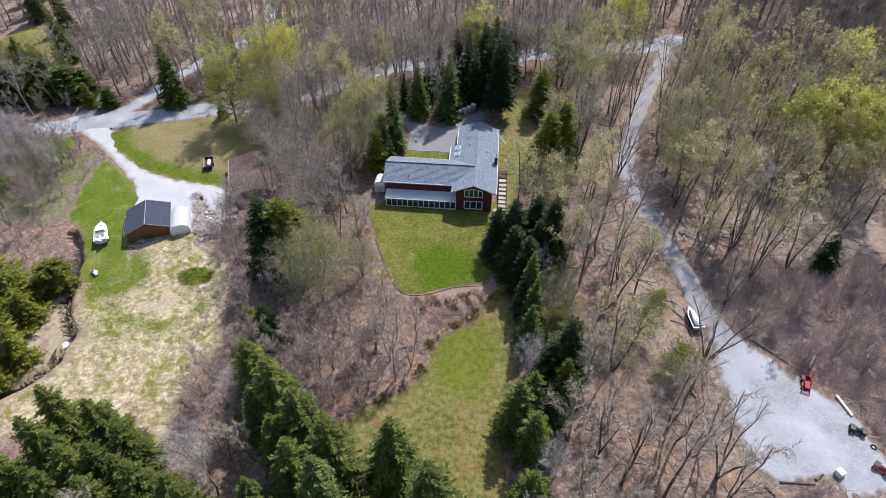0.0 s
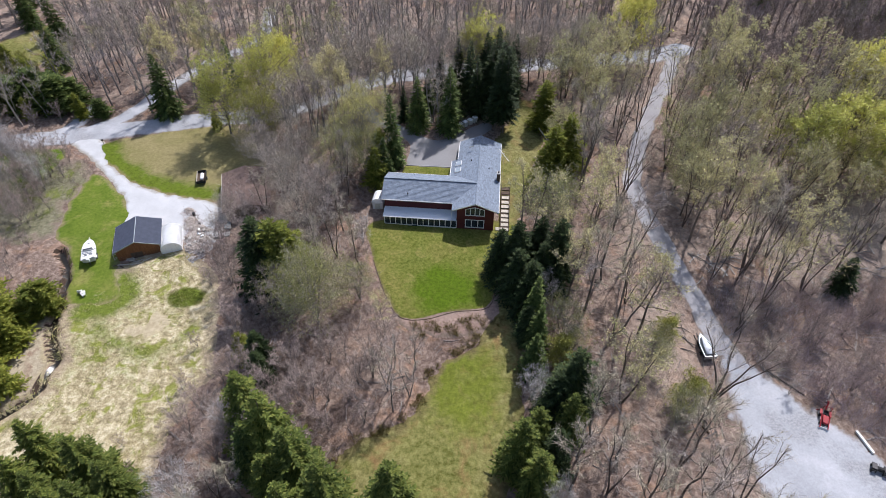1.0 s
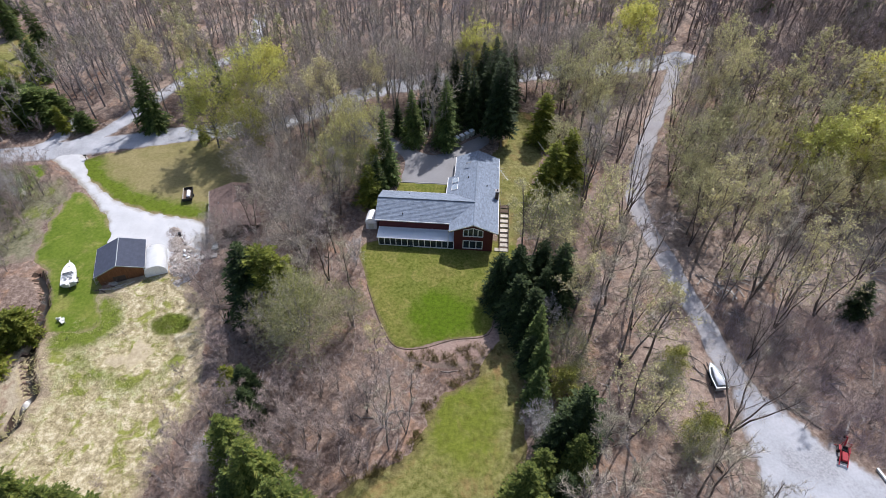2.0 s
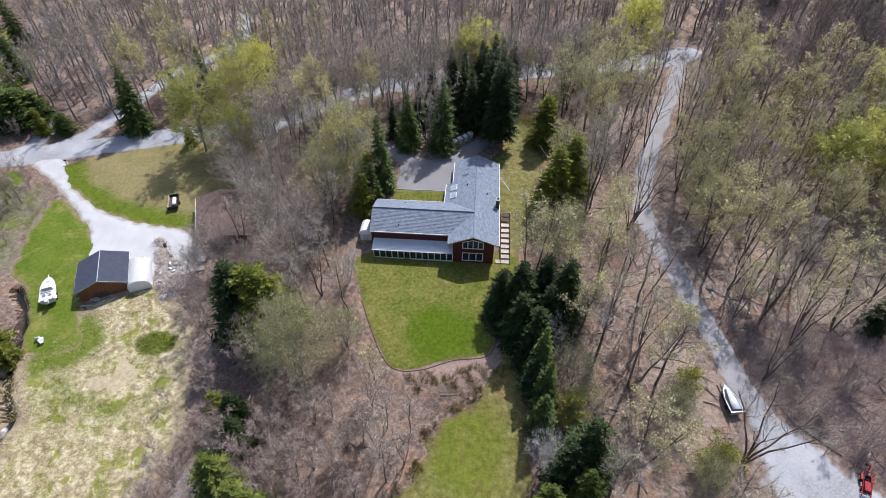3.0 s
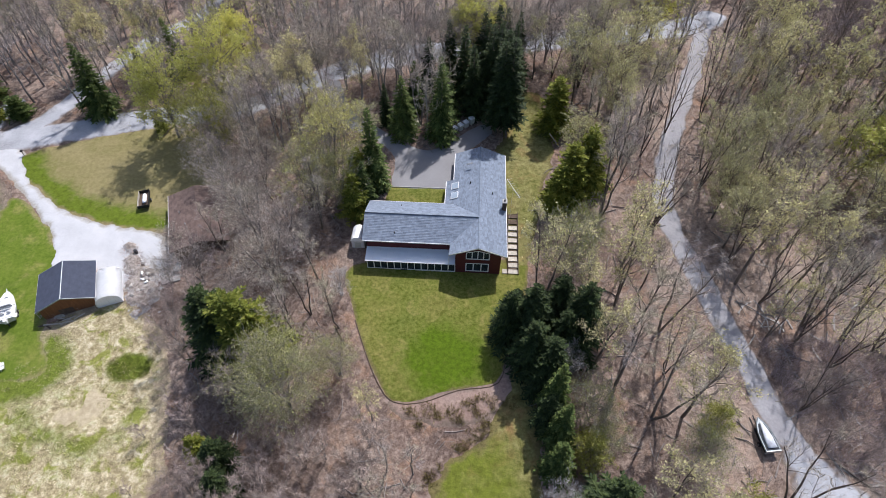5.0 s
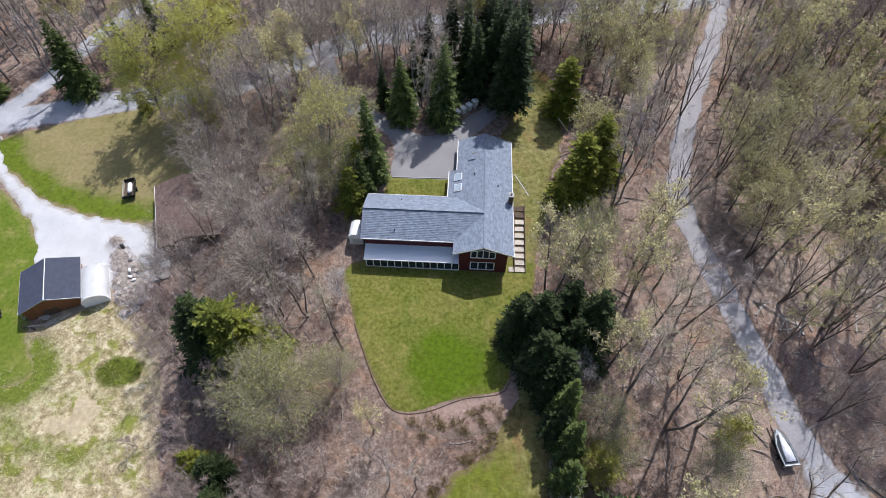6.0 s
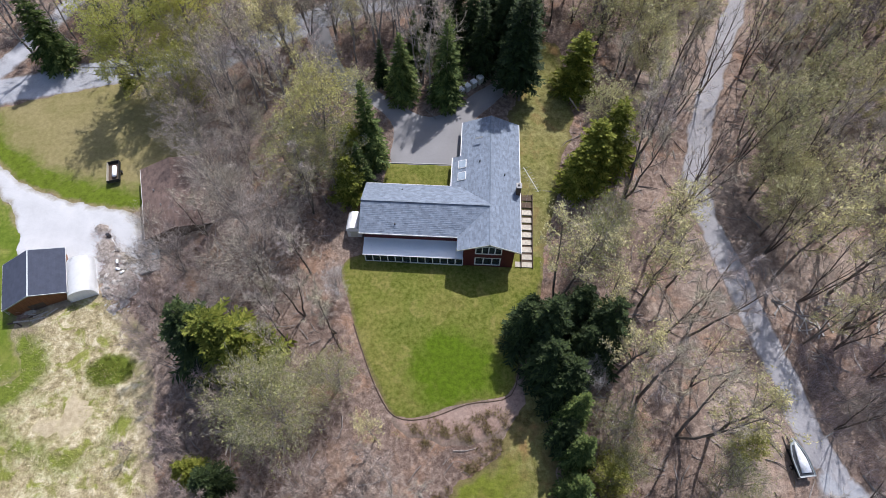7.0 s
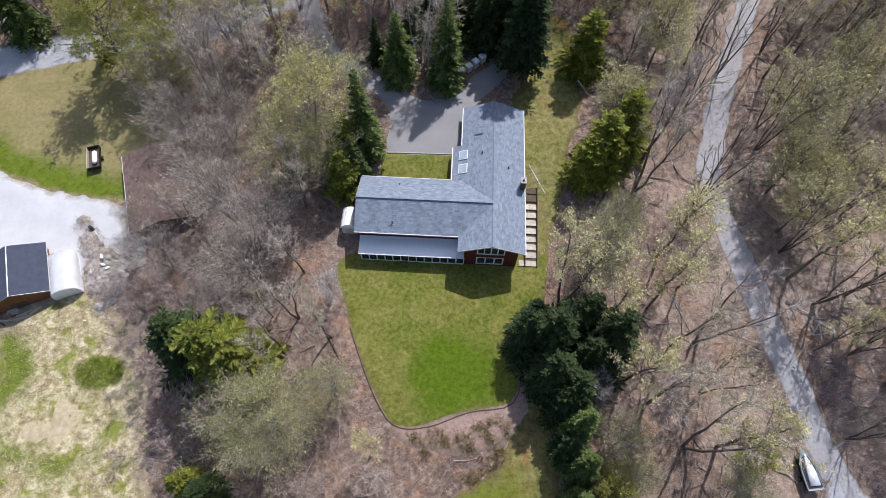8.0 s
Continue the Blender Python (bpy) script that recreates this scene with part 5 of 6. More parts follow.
# rubbish heap of brush, stones and white scraps by the gravel drive
heap_r = random.Random(31)
for i in range(26):
    x, y = -50.3 + heap_r.gauss(0, 1.5), 93.0 + heap_r.gauss(0, 2.6)
    s = heap_r.uniform(0.15, 0.42)
    st = thing("stone", site(x, y, heap_r.uniform(0, 360), 0.55 if area_distance(np.array(x), np.array(y), HEAP) < -0.6 else 0.1), "rough grey-brown stone in the heap", "stone", "heap stones")
    bm = bmesh.new()
    bmesh.ops.create_icosphere(bm, subdivisions=1, radius=s)
    for v in bm.verts:
        v.co = Vector((v.co.x * 1.2, v.co.y, v.co.z * 0.7)) * heap_r.uniform(0.8, 1.2)
    part("rock", bm, STONE, st)
for x, y, yaw in ((-51.0, 94.3, 20), (-50.6, 93.0, 70), (-49.8, 92.4, 130)):
    bag = thing("white_sack", site(x, y, yaw, 0.6), "crumpled white sack on the brush heap", "sack", "sacks")
    part("sack", loft([[(0.22 * math.cos(a) * k + 0.06 * math.sin(3 * a + 6 * y0), y0 * 0.8, 0.14 + 0.13 * math.sin(a) * k + 0.03 * math.sin(4 * a + 9 * y0)) for a in [6.283 * i / 9 for i in range(9)]] for y0, k in ((-0.5, 0.4), (-0.3, 1.0), (0.1, 0.85), (0.45, 0.5))]), FABRIC, bag, smooth=True)
barrel = thing("barrel", site(-53.6, 99.2, 0), "dark steel barrel at the gravel's edge", "barrel")
part("drum", rod((0, 0, 0), (0, 0, 0.9), 0.3, sides=16), DARK_METAL, barrel)
pole = thing("white_pole", site(-53.0, 98.7, 0), "white pole lying beside a dark barrel", "pole")
part("pole", rod((0, 0, 0.3), (1.1, -1.6, 0.1), 0.06), WHITE, pole)
mailbox = thing("mailbox", site(-84.2, 125.6, -60), "dark mailbox on a post by the road", "mailbox")
part("post", box(-0.06, 0.06, -0.06, 0.06, 0, 1.1), WOOD_DARK, mailbox)
part("box", box(-0.13, 0.13, -0.28, 0.28, 1.1, 1.35), BLACK, mailbox, bevel=0.03)

scrap_r = random.Random(57)
for i in range(9):
    at = pose(-60.75, 87.2, 0, 0, 0, 18.5) @ Vector((scrap_r.uniform(-4.2, 1.5), scrap_r.uniform(-1.6, -0.6), 0))
    board = thing("loose_board", site(at.x, at.y, 100 + scrap_r.uniform(-40, 40), 0.03 + 0.008 * i), "weathered loose board dropped beside the barn", "board", "boards beside the barn")
    part("plank", box(-0.12, 0.12, -1.1, 1.1, 0, 0.05), WOOD_PALE if i % 3 else WOOD_DARK, board)


# ---- trees ----
def unit(v):
    return v / np.maximum(np.linalg.norm(v, axis=-1, keepdims=True), 1e-9)


def tube(path, radii, sides=4):
    """Vertices and triangles of a tapered limb along a path."""
    path, radii = np.asarray(path, float), np.asarray(radii, float)
    d = unit(np.gradient(path, axis=0))
    ref = np.array([1.0, 0.3, 0.1])
    s = unit(np.cross(d, ref))
    t = np.cross(d, s)
    a = np.arange(sides) * 2 * np.pi / sides
    ring = path[:, None] + radii[:, None, None] * (np.cos(a)[None, :, None] * s[:, None] + np.sin(a)[None, :, None] * t[:, None])
    n = len(path)
    i = np.arange((n - 1) * sides).reshape(n - 1, sides)
    j = np.roll(i, -1, axis=1)
    tri = np.concatenate([np.stack([i, j, j + sides], -1).reshape(-1, 3), np.stack([i, j + sides, i + sides], -1).reshape(-1, 3)])
    return ring.reshape(-1, 3), tri


def joined(pieces):
    vs, fs, o = [], [], 0
    for v, f in pieces:
        vs.append(v)
        fs.append(f + o)
        o += len(v)
    return np.concatenate(vs), np.concatenate(fs)


def blades(r, base, way, length, width):
    """Thin twigs: one slim triangle each."""
    side = unit(np.cross(way, r.normal(size=way.shape))) * (width[:, None] / 2)
    v = np.stack([base - side, base + side, base + way * length[:, None]], 1).reshape(-1, 3)
    return v, np.arange(len(v)).reshape(-1, 3)


def leaves(r, centre, size):
    """Small leaf clusters: one uneven triangle each."""
    v = centre[:, None, :] + r.normal(size=(len(centre), 3, 3)) * size[:, None, None] * 0.62
    return v.reshape(-1, 3), np.arange(len(centre) * 3).reshape(-1, 3)


def broadleaf(seed, h, clear=0.45, spread=4.0, limbs=13, twigs=1400, buds=0, forks=1, twig_length=0.9, bud_size=0.15, twig_width=0.04, side_limbs=6, low=0.5, fork_out=0.2, girth=0.0085, upright=0.12, dome=None, clumps=80, arms=True):
    """A leafless or budding tree: trunk and limbs, then branches, twigs and buds, as arrays."""
    r = np.random.RandomState(seed)
    wood, sp, sd, sl, bb, bw, bl, bt = [], [], [], [], [], [], [], []
    r0 = h * girth / forks ** 0.4
    n_limbs = max(4, limbs // forks)
    for f in range(forks):
        n = 6
        z = np.linspace(0, 1, n)
        az = f * 6.283 / forks + r.uniform(-0.5, 0.5)
        out = (0.0 if forks == 1 else fork_out) * h
        wander = np.cumsum(r.normal(0, 0.013, (n, 2)), axis=0) * h
        tall = h * r.uniform(0.86, 0.97)
        path = np.stack([wander[:, 0] + np.cos(az) * out * z ** 1.2, wander[:, 1] + np.sin(az) * out * z ** 1.2, z * tall], -1)
        path[0] = 0, 0, -0.4
        wood.append(tube(path, r0 * (1.12 - z) ** 0.9 + 0.012, 5))
        for k in range(n_limbs):
            v = (k + r.uniform(0, 0.9)) / n_limbs
            u = clear + (0.97 - clear) * v
            p = np.array([np.interp(u, z, path[:, c]) for c in range(3)])
            a = k * 2.4 + r.uniform(-0.5, 0.5) + f
            length = spread * (0.45 + 0.75 * math.sin(math.pi * (0.18 + 0.74 * v))) * r.uniform(0.7, 1.2)
            tilt = low + (1.25 - low) * v + r.normal(0, 0.15)
            way = np.array([np.cos(a) * np.cos(tilt), np.sin(a) * np.cos(tilt), np.sin(tilt)])
            pts = [p]
            for s in range(3):
                way = unit(way + r.normal(0, 0.16, 3) + np.array([0, 0, upright]))
                pts.append(pts[-1] + way * length / 3)
            pts = np.array(pts)
            rl = r0 * (1.12 - u) ** 0.9 * 0.5 + 0.014
            wood.append(tube(pts, np.array([rl, rl * 0.75, rl * 0.5, 0.012]), 3))
            for s in range(side_limbs):
                w = 0.5 + 2.45 * (s + r.uniform(0, 1)) / side_limbs
                q = np.array([np.interp(w, range(4), pts[:, c]) for c in range(3)])
                w2 = unit(way + r.normal(0, 0.6, 3))
                l2 = length * r.uniform(0.28, 0.55) * (1.15 - 0.2 * w)
                bb.append(q)
                bw.append(w2)
                bl.append(l2)
                bt.append(rl * 0.6 + 0.014)
                for t in (0.25, 0.5, 0.75, 1.0):
                    sp.append(q + w2 * l2 * t)
                    sd.append(w2)
                    sl.append(0.25 * l2)
    wood.append(blades(r, np.array(bb), np.array(bw), np.array(bl), np.array(bt)))
    crown = []
    sp, sd = np.array(sp), np.array(sd)
    i = r.randint(0, len(sp), twigs)
    way = unit(sd[i] + r.normal(0, 0.75, (twigs, 3)) + np.array([0, 0, 0.15]))
    base = sp[i] - sd[i] * (np.array(sl)[i] * r.uniform(0, 1, twigs))[:, None] + r.normal(0, 0.06, (twigs, 3))
    length = twig_length * r.uniform(0.5, 1.4, twigs)
    if dome:
        # most twigs of a full crown end along its rounded, lumpy outline
        n, (cz, rx, rz) = int(twigs * 0.82), dome
        d = unit(r.normal(size=(clumps, 3)) + np.array([0, 0, 0.3]))
        lumps = 1 + 0.2 * np.sin(d @ r.normal(0, 3.2, (3, 4)) + r.uniform(0, 6, 4)).sum(1) / 1.6
        heart = np.array([0, 0, cz]) + d * np.array([rx, rx, rz]) * (lumps * r.uniform(0.25, 0.95, clumps) ** 0.5)[:, None]
        size = rx * r.uniform(0.14, 0.3, clumps)
        j = r.randint(0, clumps, n)
        o = unit(r.normal(size=(n, 3)))
        base[:n] = heart[j] + o * np.array([1, 1, 0.75]) * (size[j] * r.uniform(0, 1, n) ** 0.5)[:, None]
        way[:n] = unit(0.7 * d[j] + 0.5 * o + r.normal(0, 0.4, (n, 3)) + np.array([0, 0, 0.3]))
        length[:n] *= 0.85
        # a bowed branch runs out to every other clump
        for c in heart[::2] if arms else ():
            foot = np.array([0, 0, clear * h + r.uniform(0.1, 0.75) * max(0.0, c[2] - clear * h)])
            t = np.linspace(0, 1, 5)[:, None]
            arm = foot + (c - foot) * t + np.array([0, 0, -0.08]) * rx * np.sin(np.pi * t) + r.normal(0, 0.12, (5, 3)) * t
            wood.append(tube(arm, r0 * np.array([0.3, 0.24, 0.18, 0.11, 0.04]) + 0.01, 3))
    crown.append(blades(r, base, way, length, twig_width * r.uniform(0.6, 1.3, twigs)))
    bud = None
    if buds:
        k = r.randint(0, twigs, buds)
        c = base[k] + way[k] * (length[k] * r.uniform(0.2, 1.1, buds))[:, None] + r.normal(0, 0.16, (buds, 3))
        bud = leaves(r, c, bud_size * r.uniform(0.6, 1.4, buds))
    return joined(wood), joined(crown), bud


def spruce(seed, h, radius, whorls=26, per=7, droop=0.25, shape=1.0, skirt=0.06, frond=12, irregular=0.15):
    """A conifer: trunk, and whorls of drooping branches feathered with needle sprays."""
    r = np.random.RandomState(seed)
    z = np.linspace(0, 1, 5)
    bend = np.cumsum(r.normal(0, 0.006, (5, 2)), axis=0) * h
    path = np.stack([bend[:, 0], bend[:, 1], z * h * 0.98], -1)
    path[0, 2] = -0.4
    wood = tube(path, h * 0.012 * (1.05 - z) + 0.01, 6)
    base, way, length, width = [], [], [], []
    for k in range(whorls):
        u = skirt + (1 - skirt) * (k / whorls) ** 0.92
        reach = radius * ((1 - u) ** shape) * r.uniform(1 - irregular, 1 + irregular) + 0.12
        n = max(4, int(per * (0.55 + 0.45 * (1 - u))))
        a0 = r.uniform(0, 6.28)
        for j in range(n):
            a = a0 + j * 6.283 / n + r.normal(0, 0.15)
            L = reach * r.uniform(0.75, 1.2)
            dip = droop * r.uniform(0.5, 1.4) * (1 - 0.9 * u) - 0.5 * u * u
            d = unit(np.array([np.cos(a), np.sin(a), -dip]))
            p = np.array([np.interp(u, z, bend[:, 0]), np.interp(u, z, bend[:, 1]), u * h + r.normal(0, 0.08)])
            side = unit(np.cross(d, [0, 0, 1.0]))
            base.append(p)
            way.append(d)
            length.append(L)
            width.append(0.2 * L + 0.16)
            for s in range(frond):
                t = 0.22 + 0.78 * (s // 2 + r.uniform(0.1, 0.9)) / (frond / 2)
                sgn = 1 if s % 2 else -1
                q = p + d * L * t + np.array([0, 0, -0.12 * L * t * t + 0.05])
                base.append(q)
                way.append(unit(d * 0.75 + sgn * side * r.uniform(0.5, 1.0) + np.array([0, 0, r.normal(0.02, 0.22)])))
                length.append(max(0.25, (0.5 - 0.3 * t) * L) * r.uniform(0.7, 1.25))
                width.append(0.16 + 0.05 * L)
    base, way, length, width = np.array(base), np.array(way), np.array(length), np.array(width)
    side = unit(np.cross(way, np.array([0, 0, 1.0]) + r.normal(0, 0.35, way.shape))) * (width[:, None] / 2)
    mid = base + way * (length * 0.45)[:, None]
    v = np.stack([base, mid - side, base + way * length[:, None], mid + side], 1)
    v[:, 2, 2] -= 0.08 * length
    v = v.reshape(-1, 3)
    i = np.arange(len(base)) * 4
    f = np.concatenate([np.stack([i, i + 1, i + 2], -1), np.stack([i, i + 2, i + 3], -1)])
    return wood, (v, f), None


def prototype(name, arrays, wood_mat, crown_mat, bud_mat=None):
    """The meshes of one kind of tree, to be shared by all its trees."""
    wood, crown, bud = arrays
    parts = [("trunk", wood, wood_mat), ("crown", crown, crown_mat)] + ([("foliage", bud, bud_mat)] if bud is not None else [])
    made = []
    for n, (v, f), mat in parts:
        ob = raw_mesh(n, v, f, mat, smooth=n == "trunk")
        made.append((n, ob.data, mat))
        bpy.data.objects.remove(ob)
    return made


def plant(name, meshes, x, y, size, turn, label, category, group, lean=(0, 0), sink=0.1):
    ob = thing(name, pose(x, y, float(terrain(x, y)) - sink, lean[0], lean[1], turn) @ Matrix.Diagonal((size, size, size, 1)), label, category, group)
    for n, me, mat in meshes:
        p = new(n, me)
        p.parent = ob
    return ob


rng = random.Random(7)
SPRUCE = [prototype("spruce", spruce(100 + i, 16, 3.3 + 0.3 * i, 34, 9, 0.3, 0.8), BARK, NEEDLES) for i in range(4)]
SLIM = [prototype("slim_spruce", spruce(120 + i, 16, 3.1, 34, 9, 0.35, 0.8), BARK, NEEDLES_DARK) for i in range(3)]
DARK = [prototype("dark_spruce", spruce(130 + i, 16, 4.5, 30, 10, 0.2, 0.6, irregular=0.3, frond=14), BARK, NEEDLES_DARK) for i in range(3)]
PINE = [prototype("pine", spruce(140 + i, 16, 4.4, 26, 10, 0.05, 0.5, 0.12, 14, 0.35), BARK, NEEDLES_OLIVE) for i in range(3)]
FULL = [prototype("full_spruce", spruce(150 + i, 16, 4.3, 30, 9, 0.22, 0.7, irregular=0.25, frond=12), BARK, NEEDLES_FRESH) for i in range(3)]
TALL = [prototype("tall_spruce", spruce(180 + i, 16, 2.7, 30, 10, 0.35, 0.6, skirt=0.2), BARK, NEEDLES_DARK) for i in range(2)]
BUDDED_PALE = [prototype("pale_budding_tree", broadleaf(280 + i, 18, 0.3, 5.8, 24, 1900, 8000, bud_size=0.17, low=0.5, twig_width=0.034, girth=0.011, dome=(11.2, 5.0, 6.2)), BARK, TWIG, BUDS_OLIVE) for i in range(3)]
SLIM_GREEN = prototype("slim_green_spruce", spruce(190, 16, 2.6, 34, 9, 0.35, 0.75), BARK, NEEDLES)
CEDAR = [prototype("cedar", spruce(160 + i, 12, 3.2, 26, 10, -0.1, 0.5, 0.04, 14, 0.3), BARK, NEEDLES_OLIVE) for i in range(3)]
BUSHY = [prototype("bushy_cedar", spruce(170 + i, 8, 4.2, 22, 12, -0.25, 0.38, 0.02, 14, 0.3), BARK, NEEDLES_OLIVE) for i in range(2)]
HEDGE = [prototype("hedge_cedar", spruce(175 + i, 8, 4.2, 22, 12, -0.25, 0.38, 0.02, 14, 0.3), BARK, NEEDLES) for i in range(2)]
BARE = [prototype("bare_tree", broadleaf(200 + i, 18, 0.34 + 0.06 * (i % 3), 4.4, 13, 2500, twig_width=0.034, low=0.75, girth=0.0115, twig_length=1.0) if i % 2 else broadleaf(200 + i, 18, 0.4, 4.2, 14, 2500, forks=2, twig_width=0.034, low=0.8, girth=0.0135, fork_out=0.12, twig_length=1.0), BARK, TWIG) for i in range(8)]
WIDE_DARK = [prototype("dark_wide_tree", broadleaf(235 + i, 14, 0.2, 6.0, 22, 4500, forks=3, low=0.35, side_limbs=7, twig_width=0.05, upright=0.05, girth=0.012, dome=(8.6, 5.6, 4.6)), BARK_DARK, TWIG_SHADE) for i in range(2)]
WIDE = [prototype("wide_tree", broadleaf(230 + i, 14, 0.2, 6.0, 26, 6500, forks=3, low=0.35, side_limbs=8, twig_width=0.038, upright=0.05, girth=0.012, dome=(8.6, 5.6, 4.6), clumps=130), BARK_GREY, TWIG_TAN) for i in range(3)]
PALE = [prototype("pale_tree", broadleaf(250 + i, 11, 0.15, 3.6, 18, 3000, forks=4, low=0.5, twig_width=0.024, fork_out=0.15, dome=(6.6, 3.0, 3.9)), BARK_PALE, TWIG_ASH) for i in range(2)]
SLIM_BUD = [prototype("slender_budding_tree", broadleaf(260 + i, 18, 0.38, 4.4, 14, 1100, 3000, bud_size=0.15, forks=1 + i % 2, low=0.75, twig_width=0.034, girth=0.0115, fork_out=0.1), BARK, TWIG, BUDS_OLIVE) for i in range(4)]
BUDDED = [prototype("budding_tree", broadleaf(270 + i, 18, 0.22, 6.6, 30, 1800, 11500, bud_size=0.23, low=0.25, twig_width=0.03, girth=0.011, dome=(11.0, 5.6, 6.4)), BARK, TWIG, BUDS) for i in range(4)]
MAPLE = [prototype("maple", broadleaf(275 + i, 21, 0.16, 7.2, 40, 3000, 21000, bud_size=0.17, low=0.1, side_limbs=8, twig_width=0.03, girth=0.012, dome=(12.0, 6.8, 8.2), clumps=95), BARK_GREY, TWIG, BUDS) for i in range(2)]
ROUND = [prototype("round_tree", broadleaf(290 + i, 15, 0.18, 5.6, 30, 2600, 12000, forks=4, low=0.15, side_limbs=8, bud_size=0.105, twig_width=0.028, upright=0.05, dome=(8.6, 5.4, 5.6), clumps=130), BARK_GREY, TWIG_PALE, BUDS_MOSS) for i in range(3)]
BALL = prototype("ball_tree", broadleaf(299, 16, 0.16, 6.6, 46, 11000, 24000, forks=5, low=-0.15, side_limbs=9, bud_size=0.1, twig_width=0.028, upright=0.0, fork_out=0.16, dome=(8.8, 6.2, 6.0), clumps=170), BARK_GREY, TWIG_OLIVE, BUDS_MOSS)

OLIVE = prototype("olive_tree", broadleaf(305, 16, 0.16, 6.4, 30, 3000, 13000, forks=2, low=0.15, side_limbs=8, bud_size=0.15, twig_width=0.03, girth=0.011, fork_out=0.08, dome=(9.6, 5.8, 6.0), clumps=100), BARK_GREY, TWIG_OLIVE, BUDS_FRESH)
GOLDEN = prototype("golden_tree", broadleaf(306, 18, 0.2, 6.6, 32, 3500, 14000, forks=2, low=0.3, side_limbs=8, bud_size=0.14, twig_width=0.03, girth=0.011, fork_out=0.1, dome=(11.0, 5.8, 6.8), clumps=110), BARK_GREY, TWIG_OLIVE, BUDS_GREY)
THICKET = [prototype("thicket_tree", broadleaf(340 + i, 8, 0.2, 2.7, 14, 1800, forks=4, low=0.6, side_limbs=6, twig_width=0.03, twig_length=0.75, fork_out=0.16), BARK_GREY, TWIG_PLUM) for i in range(4)]
OPEN_TREE = [prototype("open_tree", broadleaf(360 + i, 16, 0.35, 4.6, 20, 1200, 1200 * (i % 2), forks=3, low=0.8, side_limbs=7, twig_width=0.026, girth=0.0115, fork_out=0.15, dome=(11.0, 4.2, 5.0), arms=False), BARK_DARK, TWIG, BUDS_OLIVE) for i in range(3)]
FAN_TREE = [prototype("fan_tree", broadleaf(370 + i, 15, 0.5, 3.6, 26, 2200, forks=5, low=0.75, side_limbs=9, twig_width=0.024, girth=0.02, fork_out=0.3), BARK_DARK, TWIG) for i in range(2)]
SHRUB = prototype("shrub", broadleaf(380, 5, 0.1, 2.4, 22, 900, 9000, forks=4, low=0.2, bud_size=0.12, twig_width=0.025), BARK, TWIG, BUDS_FRESH)

taken = [(41.5, 59.5, 6), (40, 55, 5), (5.5, 117, 4), (6, 121, 3)]


def grow(rows, kinds, base_height, name, label, category, group, room=0.0):
    for x, y, h in rows:
        s = h / base_height
        plant(name, rng.choice(kinds), x, y, s, rng.uniform(0, 360), label, category, group, (rng.gauss(0, 1.2), rng.gauss(0, 1.2)))
        taken.append((x, y, max(room, 1.2 + 0.1 * h)))


grow([(-6, 119.2, 13), (-3.6, 126, 11), (1.4, 117.6, 16), (2.2, 124, 13)], SPRUCE, 16, "spruce_tree", "green pointed spruce at the edge of the drive", "spruce tree", "spruces behind the house")
grow([(8, 124.2, 15), (-0.8, 132, 12), (6.5, 129, 16), (11, 127, 17.5), (12.8, 126.5, 18), (9.5, 133.5, 16), (13.2, 133.5, 17), (16, 130.5, 15), (17.5, 136, 14), (15, 139, 14), (-9, 122.5, 9), (3.5, 134.5, 14), (10.8, 130.5, 16)],
     SLIM, 16, "spruce_tree", "dark green narrow spruce behind the house's driveway", "spruce tree", "spruces behind the house")
grow([(11.6, 119, 19), (13.6, 117.6, 20), (12.6, 122.5, 19)], TALL, 16, "spruce_tree", "tall dark spruce beside the garage corner", "spruce tree", "spruces behind the house")
grow([(-9.9, 105.3, 16.5)], [SLIM_GREEN], 16, "spruce_tree", "narrow green spruce beside the wing", "spruce tree", "spruces")
grow([(14.6, 66, 12), (14.2, 57.5, 10), (15, 61.5, 11), (-11.8, 102, 10), (-72, 138.6, 17), (-58.5, 153, 14)], SPRUCE, 16, "spruce_tree", "dark green full spruce with drooping branches", "spruce tree", "spruces")
grow([(-57.2, 44.4, 13), (-49.2, 42.4, 14), (-44.6, 39.7, 12), (-58, 40, 13), (-50.6, 35.6, 13), (-52.6, 32.2, 14), (-45.9, 31.9, 13), (-40.3, 33.1, 13), (-33.3, 30.4, 12), (-63, 36, 13), (-38, 28, 12), (-60, 30, 12), (-54, 38.5, 11), (-47.5, 36.5, 12), (-43.5, 35.5, 11), (-36, 32.5, 11), (-55, 28, 12), (-48, 27, 12)],
     FULL, 16, "spruce_tree", "green spruce below the meadow's lower edge", "spruce tree", "spruces below the meadow")
grow([(-27.6, 48.3, 16), (-23.6, 44.1, 17), (-18.9, 39.5, 17), (-14.5, 35.3, 16), (-19.7, 33.9, 15), (-15.5, 29.7, 17), (-6.4, 35.6, 16), (-0.9, 28.6, 19), (-25, 31, 11), (-22, 27, 15), (-8, 26, 15), (-22.5, 39, 13), (-27, 43, 12)],
     FULL + SPRUCE[2:], 16, "spruce_tree", "green spruce beside the lower grass path", "spruce tree", "spruces by the path")
grow([(10.6, 42.9, 13), (12.6, 39.5, 12), (11.4, 31.5, 12), (13.5, 46, 10), (17.8, 47, 11)], FULL, 16, "spruce_tree", "green spruce beside the lower grass path", "spruce tree", "spruces by the path")
grow([(19, 51.5, 14), (16.3, 50, 11), (4.9, 24, 14), (68.2, 72.2, 8)],
     DARK, 16, "spruce_tree", "dark spruce along the edge of the grass path", "spruce tree", "spruces by the path")
